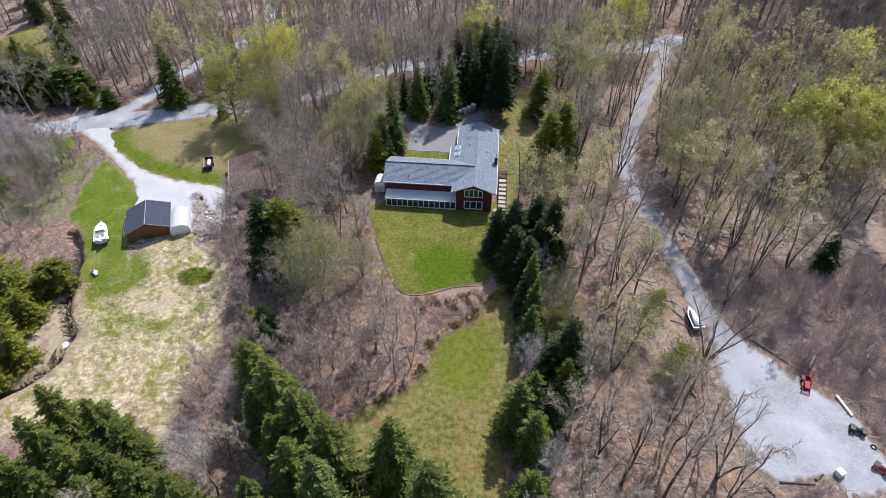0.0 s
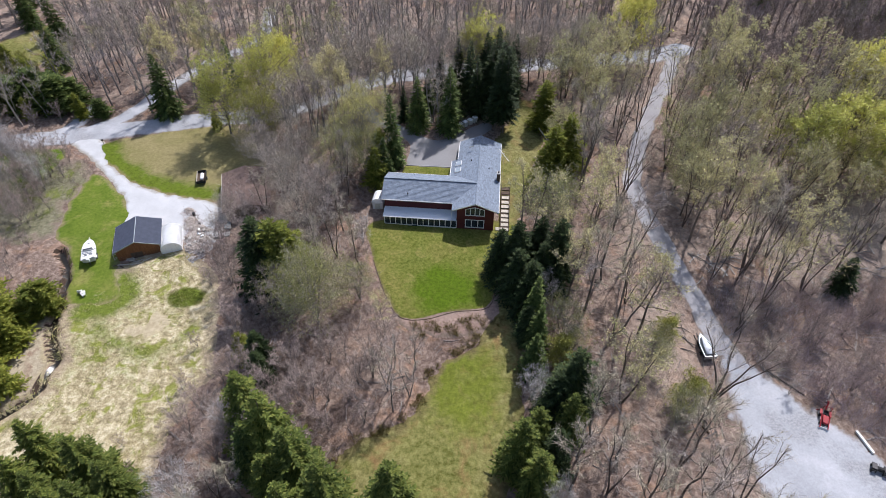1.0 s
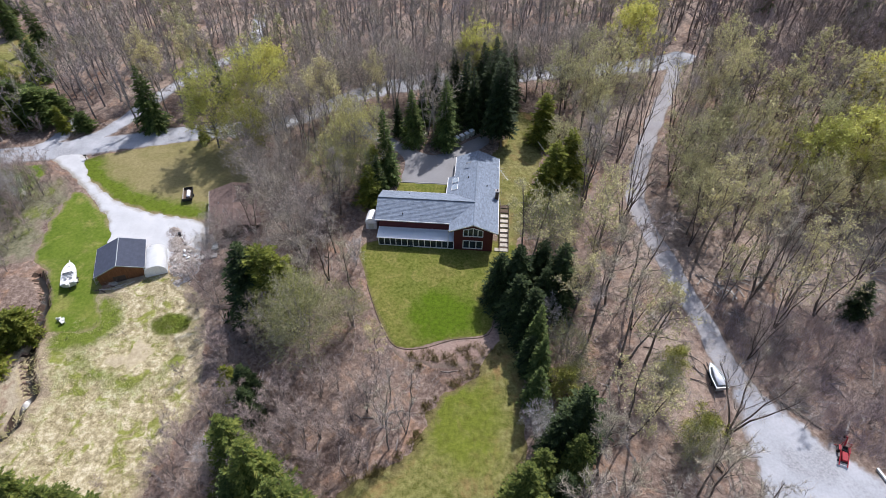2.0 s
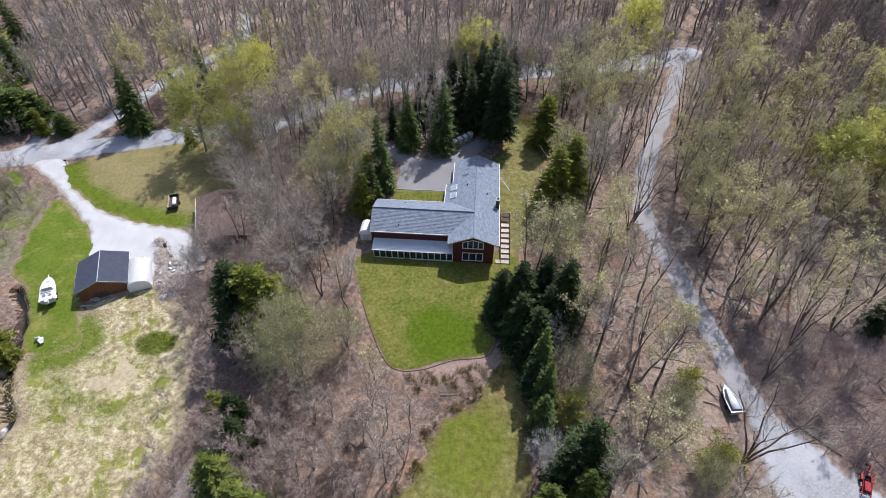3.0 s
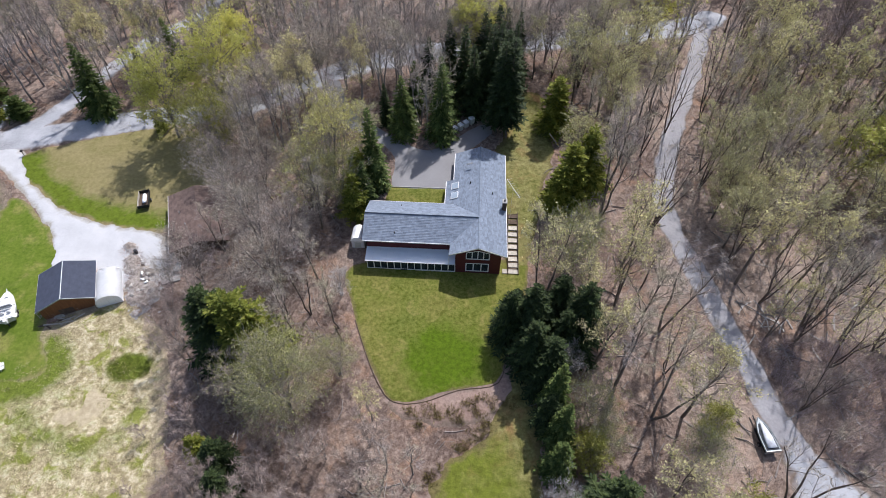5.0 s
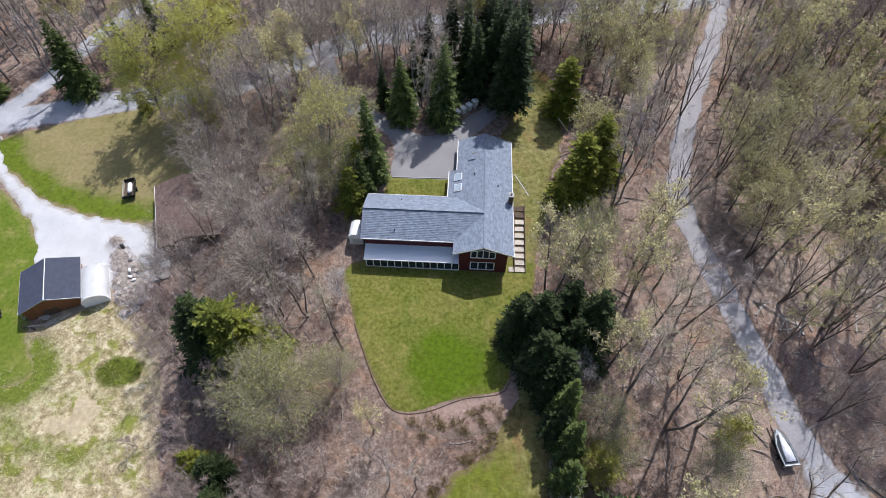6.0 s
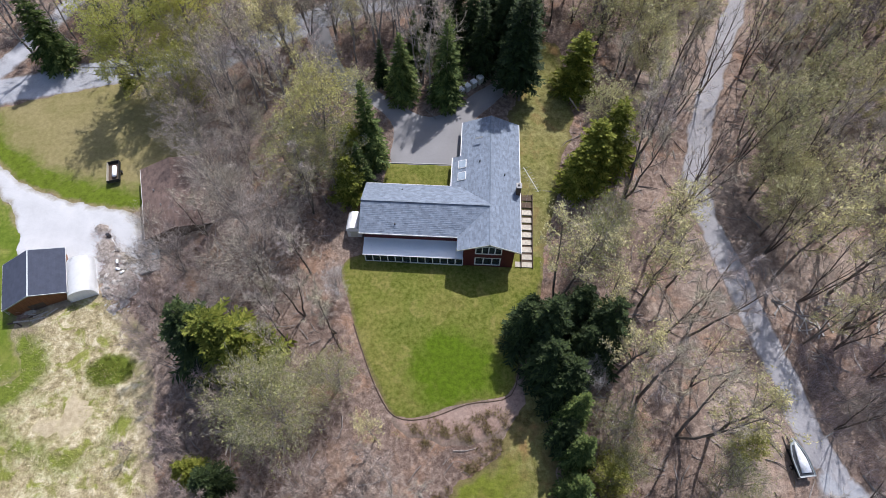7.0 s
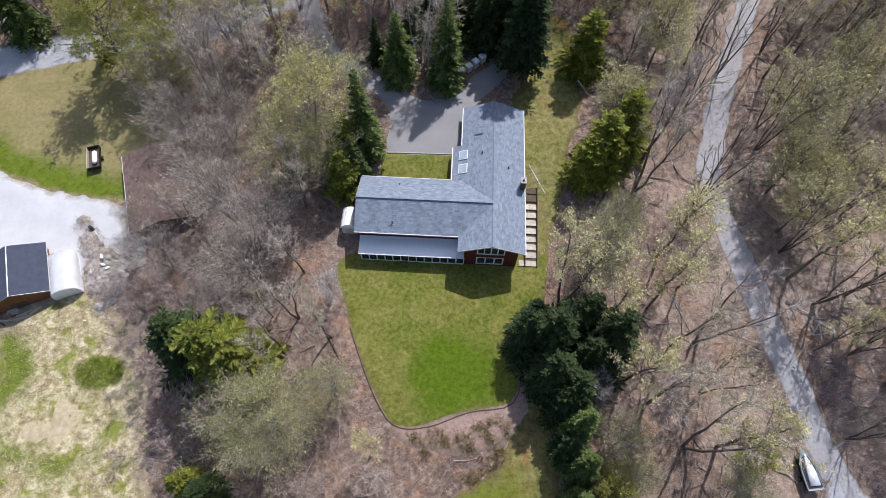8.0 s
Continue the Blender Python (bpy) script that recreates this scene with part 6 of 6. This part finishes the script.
grow([(9.9, 77.4, 10.5), (13.4, 76.2, 13), (19.3, 75.2, 14), (16.4, 78.4, 12), (14.5, 70, 11), (12.6, 72, 11.5)], DARK, 16, "spruce_tree", "very dark broad spruce shading the lawn's side", "spruce tree", "spruces by the lawn")
grow([(16.6, 73.4, 11), (13.4, 68.8, 9), (15.8, 43, 9), (13.9, 63.8, 8), (11.2, 80, 7)], DARK, 16, "spruce_tree", "dark spruce along the edge of the grass path", "spruce tree", "spruces by the path")
grow([(101.8, 147.3, 18), (92, 151, 16), (87, 142, 15), (111, 153, 17), (99, 160, 16), (83, 153, 15), (108, 142, 16), (79, 134, 14), (76, 146, 15)], WIDE_DARK, 15, "bare_tree", "wide leafless tree with purple-grey crown, darkened as in shade", "tree", "bare trees", 6.0)
grow([(97.7, 184, 14), (121, 176, 16), (128, 172, 14), (116, 165, 10)], SPRUCE, 16, "spruce_tree", "dark green spruce standing among bare trees", "spruce tree", "spruces")
grow([(-33 + 5.2 * k, 133.6 + 0.55 * k + (1.5 if k % 3 else -2), 15 + k * 7 % 5) for k in range(14)], WIDE, 15, "bare_tree", "wide leafless tree with grey-brown branching crown", "tree", "bare trees", 4.0)
grow([(-32.0, 77.4, 17)], DARK, 16, "spruce_tree", "broad dark green spruce beside olive pines", "spruce tree", "spruces")
grow([(-28.0, 76.8, 16.5), (-25.8, 75.4, 15)], PINE, 16, "pine_tree", "olive green pine with layered boughs", "pine tree", "pines")
grow([(20.2, 99.8, 10), (22.4, 101.8, 12.5), (25.8, 104.6, 13), (22.8, 119.2, 12), (-74.7, 66, 8), (-72, 57.5, 9), (-73.5, 53, 8), (-76, 61, 9), (-112.4, 149, 11), (-107.5, 152, 10), (-94.7, 137.5, 7), (-104.9, 140.6, 8), (-113.9, 140.6, 8), (-108, 137, 6), (-124, 160, 9), (98, 130, 14), (-57.8, 132.5, 5), (-13.6, 100, 9), (-13.5, 104.5, 10), (-33, 62, 7)],
     CEDAR, 12, "cedar_tree", "olive green bushy cedar", "cedar tree", "cedars")
grow([(-53.8, 130.1, 21), (-44.5, 136.5, 22)], MAPLE, 21, "budding_tree", "large round maple hazed with yellow-green spring leaves", "tree", "budding trees", 7.5)
grow([(80, 103, 18), (72, 102, 17), (84.5, 97, 17), (95, 125, 17), (10, 139, 17), (-42.1, 150, 16), (48.2, 147.5, 18), (56.4, 169.3, 18), (87, 104, 16)],
     BUDDED, 18, "budding_tree", "tall tree hazed with yellow-green spring buds", "tree", "budding trees", 4.8)
grow([(-43.2, 124, 15)], [OLIVE], 16, "budding_tree", "dense dark olive tree with opening leaves", "tree", "budding trees", 4.5)
grow([(-17.8, 107, 18)], [GOLDEN], 18, "budding_tree", "tall spreading tree with golden olive buds", "tree", "budding trees", 5.0)
grow([(64, 108, 15), (-66, 160, 17), (-77.1, 156.3, 17), (50.2, 103.2, 16), (46.5, 97.1, 14), (36.3, 127.5, 19), (27.6, 126.6, 17), (66.1, 133, 19), (46.5, 91, 14), (51, 94.5, 14), (82, 90, 15), (33, 119, 16), (57, 112, 16), (25.5, 107.5, 13), (70, 94, 15), (79, 98, 15)],
     BUDDED_PALE, 18, "budding_tree", "tall tree hazed with pale olive buds", "tree", "budding trees", 4.5)
grow([(-21.5, 102.6, 14), (-15.6, 102.4, 12), (-14.6, 71.5, 9), (19.4, 86.2, 13.5), (23.5, 91.5, 10), (19.6, 64.2, 9), (31.5, 57.5, 9), (33.5, 47.7, 8), (20.5, 60, 7)],
     ROUND, 15, "budding_tree", "round-crowned tree with grey-green opening buds", "tree", "budding trees", 5.0)
grow([(-21.2, 67.2, 16)], [BALL], 16, "budding_tree", "large ball-shaped tree with olive green opening buds", "tree", "budding trees", 8.0)
grow([(-44, 121.5, 13), (-40.5, 114, 12), (-37, 125, 13), (-32, 113, 12), (-30, 97, 15), (-34, 104, 14), (-26, 88, 14), (-24, 94, 13), (-40, 92, 11), (-31, 84, 10), (-46.2, 99.5, 7), (-45.5, 92.5, 7)], WIDE, 15, "bare_tree", "wide leafless tree with grey-brown branching crown", "tree", "bare trees", 5.0)
grow([(-35.5, 38, 12), (-99, 115.5, 11), (-94.5, 112.5, 11), (-103.5, 118.5, 11), (-90, 108, 10), (-97, 106, 10), (-108, 121, 10), (-15.2, 84.5, 7), (17, 70.5, 8), (13.5, 52.5, 9), (-33, 50, 8), (15, 36, 9)], PALE, 11, "bare_tree", "pale grey leafless tree with fine twigs", "tree", "bare trees")

grow([(-48.6, 47.6, 3.2), (-45.4, 43.6, 3), (-42.5, 58, 3.5), (-43, 66, 4), (-44.5, 80, 4), (-48.5, 88.2, 3.5), (-41.5, 51, 4), (-39.5, 44, 5)], THICKET, 8, "bare_bush", "small leafless bush at the meadow's edge", "bush", "bare bushes")
scrub_r = random.Random(44)
grow([(scrub_r.uniform(48, 78), scrub_r.uniform(52, 74), scrub_r.uniform(3.5, 6.5)) for k in range(34)] + [(scrub_r.uniform(63, 78), scrub_r.uniform(32, 52), scrub_r.uniform(3.5, 6)) for k in range(12)],
     THICKET, 8, "bare_bush", "purple-grey leafless bush in the scrub", "bush", "scrub bushes")
grow([(40, 51.3, 15), (36.5, 34, 14), (34.6, 94, 12)], FAN_TREE, 15, "bare_tree", "dark leafless tree fanning out from its base", "tree", "bare trees")
grow([(35.9, 50.5, 5), (35.4, 62.0, 4.2), (18.6, 59.2, 5), (-130, 160, 4.5), (-125.5, 158.5, 5), (-120.5, 160, 4.5), (-123, 163.5, 4), (-133, 165, 4.5), (-117, 158, 4)], [SHRUB], 5, "bush", "fresh yellow-green bush among bare trees", "bush", "green bushes")
grow([(36.6, 96.6, 17), (51.4, 97.8, 16), (56.4, 93.2, 17), (64.9, 88.7, 17), (31, 69.5, 13), (54.4, 69.7, 15), (51, 73.5, 15), (61.9, 71.9, 16), (69.9, 76.6, 16), (46, 88, 16), (48.5, 80.5, 16), (59, 80, 16), (46.5, 104, 16), (44, 118, 17), (52, 122, 17), (37.8, 112, 15), (47.5, 63.5, 12)], OPEN_TREE, 16, "bare_tree", "open leafless tree with dark forked limbs beside gravel", "tree", "bare trees")
grow([(-99, 117, 9), (-95, 114.5, 9), (-91, 112.5, 8.5), (-103, 113, 9), (-97, 109, 9), (-93, 106, 8), (-107, 118, 9), (-96, 102, 7), (-91.4, 99.5, 7), (-87, 95.5, 6), (-85.5, 101, 4.5), (-90, 106, 6), (-101, 109, 6), (-84, 89.5, 4), (-88, 88, 6), (-84, 82, 6), (-80.5, 73, 6), (-100, 117, 6), (-90.5, 108.5, 7), (-88.5, 104, 6), (-88, 112.5, 7), (-91.5, 114.5, 8), (-89.5, 118.5, 7), (-94, 119, 8), (-87.5, 99, 6), (-105, 133.5, 6), (-112, 133, 7), (-119, 131.5, 7), (-99.5, 136, 5)], THICKET, 8, "bare_bush", "wide leafless grey-brown bush", "bush", "bare bushes")
grow([(-73.6, 74.4, 7), (-79, 70, 9), (-80.5, 63, 9), (-76.5, 58.5, 8), (-84, 68, 10), (-86, 75, 8), (-82, 56, 8), (-77.5, 65, 7.5)], BUSHY, 8, "cedar_tree", "dense green bushy cedar by the stream", "cedar tree", "cedars")
grow([(-136 + 2.5 * k, 143.5 - 0.1 * k + (1.6 if k % 2 else -1.2), 7.5 + (k * 7 % 3)) for k in range(16)] + [(-89.4, 138, 5)], HEDGE, 8, "cedar_tree", "dark green hedge cedar grown into its neighbours", "cedar tree", "hedge cedars")
grow([(-112, 163.5, 16), (-137, 162, 13), (-121, 183, 15), (-134, 190, 16), (-144, 206, 18), (-138, 196, 15), (-140, 158, 12), (107, 140, 15), (110, 131, 13), (104, 128.5, 12), (-64, 146.5, 12)], SPRUCE, 16, "spruce_tree", "dark green full spruce with drooping branches", "spruce tree", "spruces")
grow([(-28.5, 56.5, 9), (-29.5, 60.5, 9), (-31.5, 53, 8)], DARK, 16, "spruce_tree", "dark low spruce inside the thicket", "spruce tree", "spruces by the path")

grow([(-101, 117.5, 9), (-94.5, 110, 8), (-99, 107, 9), (-93, 102, 8), (-104, 112, 9), (-90, 97.5, 7), (-106, 122, 8)], WIDE, 15, "bare_tree", "wide leafless grey-brown bushy tree by the road", "tree", "bare trees", 3.0)

# ---- the woods: single trees near the walk, the rest as one growth ----
CLEAR = [(p, 2.0) for p in (FAR_LAWN, HOUSE_LAWN, LOW_LAWN, MEADOW, EAST_STRIP, HOUSE_DRIVE, WEST_LAWN, BANK_AREA, FIELD, STREAM_HEAD)] + [(p, 4.5) for p in (YARD, BARN_DRIVE, BARN_LAWN)]
HOUSE_AREA = [tuple((HOUSE @ Vector((u, v, 0))).xy) for u, v in ((-16.5, 0), (11.5, 0), (11.5, 25), (-1, 25), (-2, 18), (-12, 18), (-12, 12), (-16.5, 11))]
COTTAGE_AREA = [(-51, 113), (-38, 113), (-36, 99), (-48, 94)]
CLEAR += [(HOUSE_AREA, 1.0), (COTTAGE_AREA, 0.5)]
r = np.random.RandomState(5)
cand = np.stack([r.uniform(-175, 180, 14000), r.uniform(20, 240, 14000)], -1)
cx, cy = cand[:, 0], cand[:, 1]
ok = np.abs(cx) < 46 + 0.62 * cy
for pts, pad in CLEAR:
    ok &= area_distance(cx, cy, pts) > pad
for line, width in ((ROAD, 8.5), (SIDE_ROAD, 6), (SPUR, 6), (TRACK, 7.0)):
    ok &= way_distance(cx, cy, line, width) > 0.4
ok &= ~((cx < -66) & (cx > -90) & (cy > 74) & (cy < 118))
ok &= ~((cx > -9) & (cx < 9) & (cy > 60) & (cy < 68))
ok &= ~((cx > 43) & (cx < 76) & (cy < 72))
ok &= (way_distance(cx, cy, [(x - 5.0, y) for x, y in TRACK], 9.0) > 0) | (cy < 62) | (cy > 112)
ok &= ~((cx > 38) & (cx < 62) & (cy < 34))
ok &= ~((cx > -145) & (cx < -104) & (cy > 144) & (cy < 176))
ok &= ~((cx > 36) & (cx < 44) & (cy > 47) & (cy < 62))
cand = cand[ok]
grid = {}
for x, y, q in taken:
    grid.setdefault((int(x // 6), int(y // 6)), []).append((x, y, q))
spots = []
for x, y in cand:
    gap = 2.4 if (-36 < x < 2 and 40 < y < 67) else 3.9 if (24 < x < 58 and 80 < y < 142) else 5.2 if (x > 58 and 72 < y < 98) else 3.0 if 116 < y < 139 else 3.7 if y < 140 else 3.6
    i, j = int(x // 6), int(y // 6)
    if all((x - a) ** 2 + (y - b) ** 2 > max(gap, q) ** 2 for di in (-1, 0, 1) for dj in (-1, 0, 1) for a, b, q in grid.get((i + di, j + dj), ())):
        grid.setdefault((i, j), []).append((x, y, gap))
        spots.append((x, y))
near, far = [], []
for x, y in spots:
    (near if (14 < x < 62 and 40 < y < 128) or (-46 < x < -10 and 36 < y < 112) else far).append((x, y))
rng.shuffle(near)
near.sort(key=lambda q: not (-36 < q[0] < -7 and 40 < q[1] < 72))
far += near[280:]


def budding(x, y):
    """Where the woods are already greening."""
    return float(ripple(np.array(x), np.array(y), 28, 77)) + 0.22 * (x > 20) * (60 < y < 135) + 0.15 * (y > 120)


for x, y in near[:280]:
    h = rng.uniform(13, 20) if x > 0 else rng.uniform(9, 14)
    if -36 < x < -7 and 40 < y < 72 or -46 < x < -34 and y < 92:
        plant("bare_tree", rng.choice(THICKET), x, y, rng.uniform(0.75, 1.3), rng.uniform(0, 360), "low leafless pinkish grey thicket tree", "tree", "thicket trees", (rng.gauss(0, 3), rng.gauss(0, 3)))
        continue
    kind = SLIM_BUD if rng.random() < 0.25 + 0.7 * budding(x, y) else BARE
    plant("bare_tree" if kind is BARE else "budding_tree", rng.choice(kind), x, y, h / 18, rng.uniform(0, 360),
          "slender leafless tree with grey-brown twigs" if kind is BARE else "slender tree hazed with yellow-green buds", "tree", "woodland trees", (rng.gauss(0, 2.5), rng.gauss(0, 2.5)))

THIN = [broadleaf(300 + i, 18, 0.36, 4.6, 10, 800, twig_width=0.07, side_limbs=5, twig_length=1.1, girth=0.012, low=0.7) for i in range(5)]
THIN_BUD = [broadleaf(320 + i, 18, 0.33, 4.8, 10, 500, 900, bud_size=0.28, twig_width=0.07, side_limbs=5, girth=0.012, low=0.6) for i in range(3)]


NEAR_BARE = [broadleaf(400 + i, 17, 0.36, 4.3, 12, 1450, twig_width=0.036, side_limbs=6, girth=0.0115, low=0.75, forks=1 + i % 2, fork_out=0.12) for i in range(5)]
NEAR_BUD = [broadleaf(410 + i, 17, 0.36, 4.4, 12, 900, 2400, bud_size=0.16, twig_width=0.034, side_limbs=6, girth=0.0115, low=0.7) for i in range(3)]


def woods(name, spots_here, label, twig=TWIG, bare=NEAR_BARE, budded=NEAR_BUD, bark=BARK):
    """Trees of one stretch of woodland, joined: trunks, twigs and buds."""
    sets = {"trunks": [], "crowns": [], "foliage": []}
    for x, y in spots_here:
        wood, crown, bud = rng.choice(budded if rng.random() < (0.12 if y < 138 else -0.1) + 0.6 * budding(x, y) else bare)
        s, a = rng.uniform(0.72, 1.1) * (0.6 if -12 < x < 10 and y < 70 else 1.0), rng.uniform(0, 6.28)
        m = np.array([[math.cos(a), -math.sin(a), 0], [math.sin(a), math.cos(a), 0], [rng.gauss(0, 0.04), rng.gauss(0, 0.04), 1]]) * s
        o = np.array([x, y, float(terrain(x, y)) - 0.1])
        for key, arr in (("trunks", wood), ("crowns", crown), ("foliage", bud)):
            if arr is not None:
                sets[key].append((arr[0] @ m.T + o, arr[1]))
    top = thing(name, Matrix.Identity(4), label, "woodland", kind="stuff")
    for key, mat in (("trunks", bark), ("crowns", twig), ("foliage", BUDS_OLIVE)):
        if sets[key]:
            tagged(raw_mesh(key, *joined(sets[key]), mat, top), kind="stuff")
    


far = [p for k, p in enumerate(far) if p[1] < 195 or k % 2]
deep = [p for p in far if p[1] >= 138 or (p[0] > 42 and p[1] > 112)]
dropped = set(deep)
far = [p for p in far if p not in dropped]
# the far east gets the darker twigs, whose colour stands in for shade
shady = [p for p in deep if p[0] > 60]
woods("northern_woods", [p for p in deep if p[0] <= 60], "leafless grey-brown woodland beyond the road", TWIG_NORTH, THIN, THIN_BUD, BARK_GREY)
woods("far_eastern_woods", shady, "dense leafless purple-grey woodland beyond the track, shade in its twig colour", TWIG_SHADE, THIN, THIN_BUD)
woods("eastern_woods", [p for p in far if p[0] > 5], "leafless woodland on both sides of the track")
woods("western_woods", [p for p in far if p[0] <= 5], "leafless woodland round the lawns and meadow", bark=BARK_GREY)


# ---- brush, reeds and meadow tufts ----
def scatter(count, seed, where, box_):
    q = np.random.RandomState(seed)
    p = np.stack([q.uniform(box_[0], box_[1], count), q.uniform(box_[2], box_[3], count)], -1)
    return p[where(p[:, 0], p[:, 1])]


def outside(x, y):
    good = np.ones(x.shape, bool)
    for pts, pad in CLEAR:
        good &= area_distance(x, y, pts) > 0.4
    for line, width in ((ROAD, 7.5), (SIDE_ROAD, 5), (SPUR, 5), (TRACK, 4.6)):
        good &= way_distance(x, y, line, width) > 0.2
    return good


def tufts(name, spots_here, per, height, width, mat, label, category, seed, splay=0.5):
    """Bundles of thin upright stems growing from the ground."""
    q = np.random.RandomState(seed)
    n = len(spots_here) * per
    base = np.repeat(spots_here, per, axis=0) + q.normal(0, 0.25 * height ** 0.5, (n, 2))
    base = np.column_stack([base, terrain(base[:, 0], base[:, 1]) - 0.03])
    way = unit(np.column_stack([q.normal(0, splay, (n, 2)), np.ones(n)]))
    v, f = blades(q, base, way, height * q.uniform(0.4, 1.3, n), np.full(n, width))
    return tagged(raw_mesh(name, v, f, mat), label, category, kind="stuff")


brush_spots = scatter(26000, 51, lambda x, y: outside(x, y) & (area_distance(x, y, BED) > 0.3) & (ripple(x, y, 14, 52) > -0.3 + 0.5 * (x > 20)), (-95, 80, 26, 150))
tufts("brush", brush_spots, 9, 1.35, 0.034, TWIG_PLUM, "low leafless grey-brown brush under the trees", "brush", 53)
tufts("yard_brush", scatter(2600, 71, lambda x, y: outside(x, y) & (area_distance(x, y, YARD) > 1.0), (46, 80, 30, 74)), 20, 1.9, 0.036, TWIG_PURPLE, "dense purple-grey leafless scrub beside the yard", "scrub", 72)
tufts("meadow_grass", scatter(12000, 54, lambda x, y: (area_distance(x, y, MEADOW) < -0.3) & (ripple(x, y, 5, 63) > 0.05), (-80, -38, 33, 92)), 4, 0.5, 0.1, STRAW_BLADE, "flattened pale straw grass of the meadow", "grass", 55, 1.4)
tufts("heap_brushwood", scatter(2200, 74, lambda x, y: area_distance(x, y, HEAP) < -0.2, (-58, -45, 85, 103)), 6, 1.3, 0.06, TWIG_PLUM, "tangled dead brushwood on the heap", "brushwood", 75, 1.6)
tufts("juniper", scatter(700, 61, lambda x, y: np.hypot((x + 48.6) / 1.5, y - 77.4) < 2.4, (-54, -43, 74, 81)), 20, 0.3, 0.09, NEEDLES_OLIVE, "low spreading green juniper in the meadow", "juniper", 62, 1.2)
tufts("reeds", scatter(7000, 56, lambda x, y: (((area_distance(x, y, BED) < 0.8) & (ripple(x, y, 2.6, 91) > 0.1) & (y < 67.2 + 0.12 * x)) | ((np.abs(area_distance(x, y, LOW_LAWN) - 0.4) < 0.8) & (x < 7) & (ripple(x, y, 3.2, 93) > 0.15))), (-16, 11, 42, 72)), 14, 0.7, 0.06, REED, "olive brown dead reeds in the wet bed", "reeds", 57, 0.6)


def fallen(name, spots_here, length, width, mat, label, seed):
    """Dead branches lying on the woodland floor."""
    q = np.random.RandomState(seed)
    n = len(spots_here)
    base = np.column_stack([spots_here, terrain(spots_here[:, 0], spots_here[:, 1]) + 0.12])
    pieces = []
    for p, a, k in zip(base, q.uniform(0, 6.283, n), q.uniform(0.4, 1.5, n)):
        d = np.array([math.cos(a), math.sin(a), 0.0]) * length * k
        bend = np.array([-d[1], d[0], 0.3]) * q.uniform(-0.12, 0.12)
        pieces.append(tube([p, p + d * 0.5 + bend, p + d], width * k * np.array([1.0, 0.8, 0.4]), 3))
    return tagged(raw_mesh(name, *joined(pieces), mat), label, "branches", kind="stuff")


fallen("fallen_branches", scatter(2600, 81, lambda x, y: outside(x, y) & (area_distance(x, y, BED) > 0.3) & (area_distance(x, y, HOUSE_LAWN) > 3.5), (-46, 80, 28, 128)), 2.2, 0.075, BARK_GREY, "grey dead branches lying in the leaf litter", 82)
fallen("pale_deadwood", scatter(420, 83, lambda x, y: outside(x, y) & (area_distance(x, y, YARD) > 1.0), (44, 80, 32, 82)), 2.6, 0.1, BARK_PALE, "pale broken branches scattered through the scrub", 84)
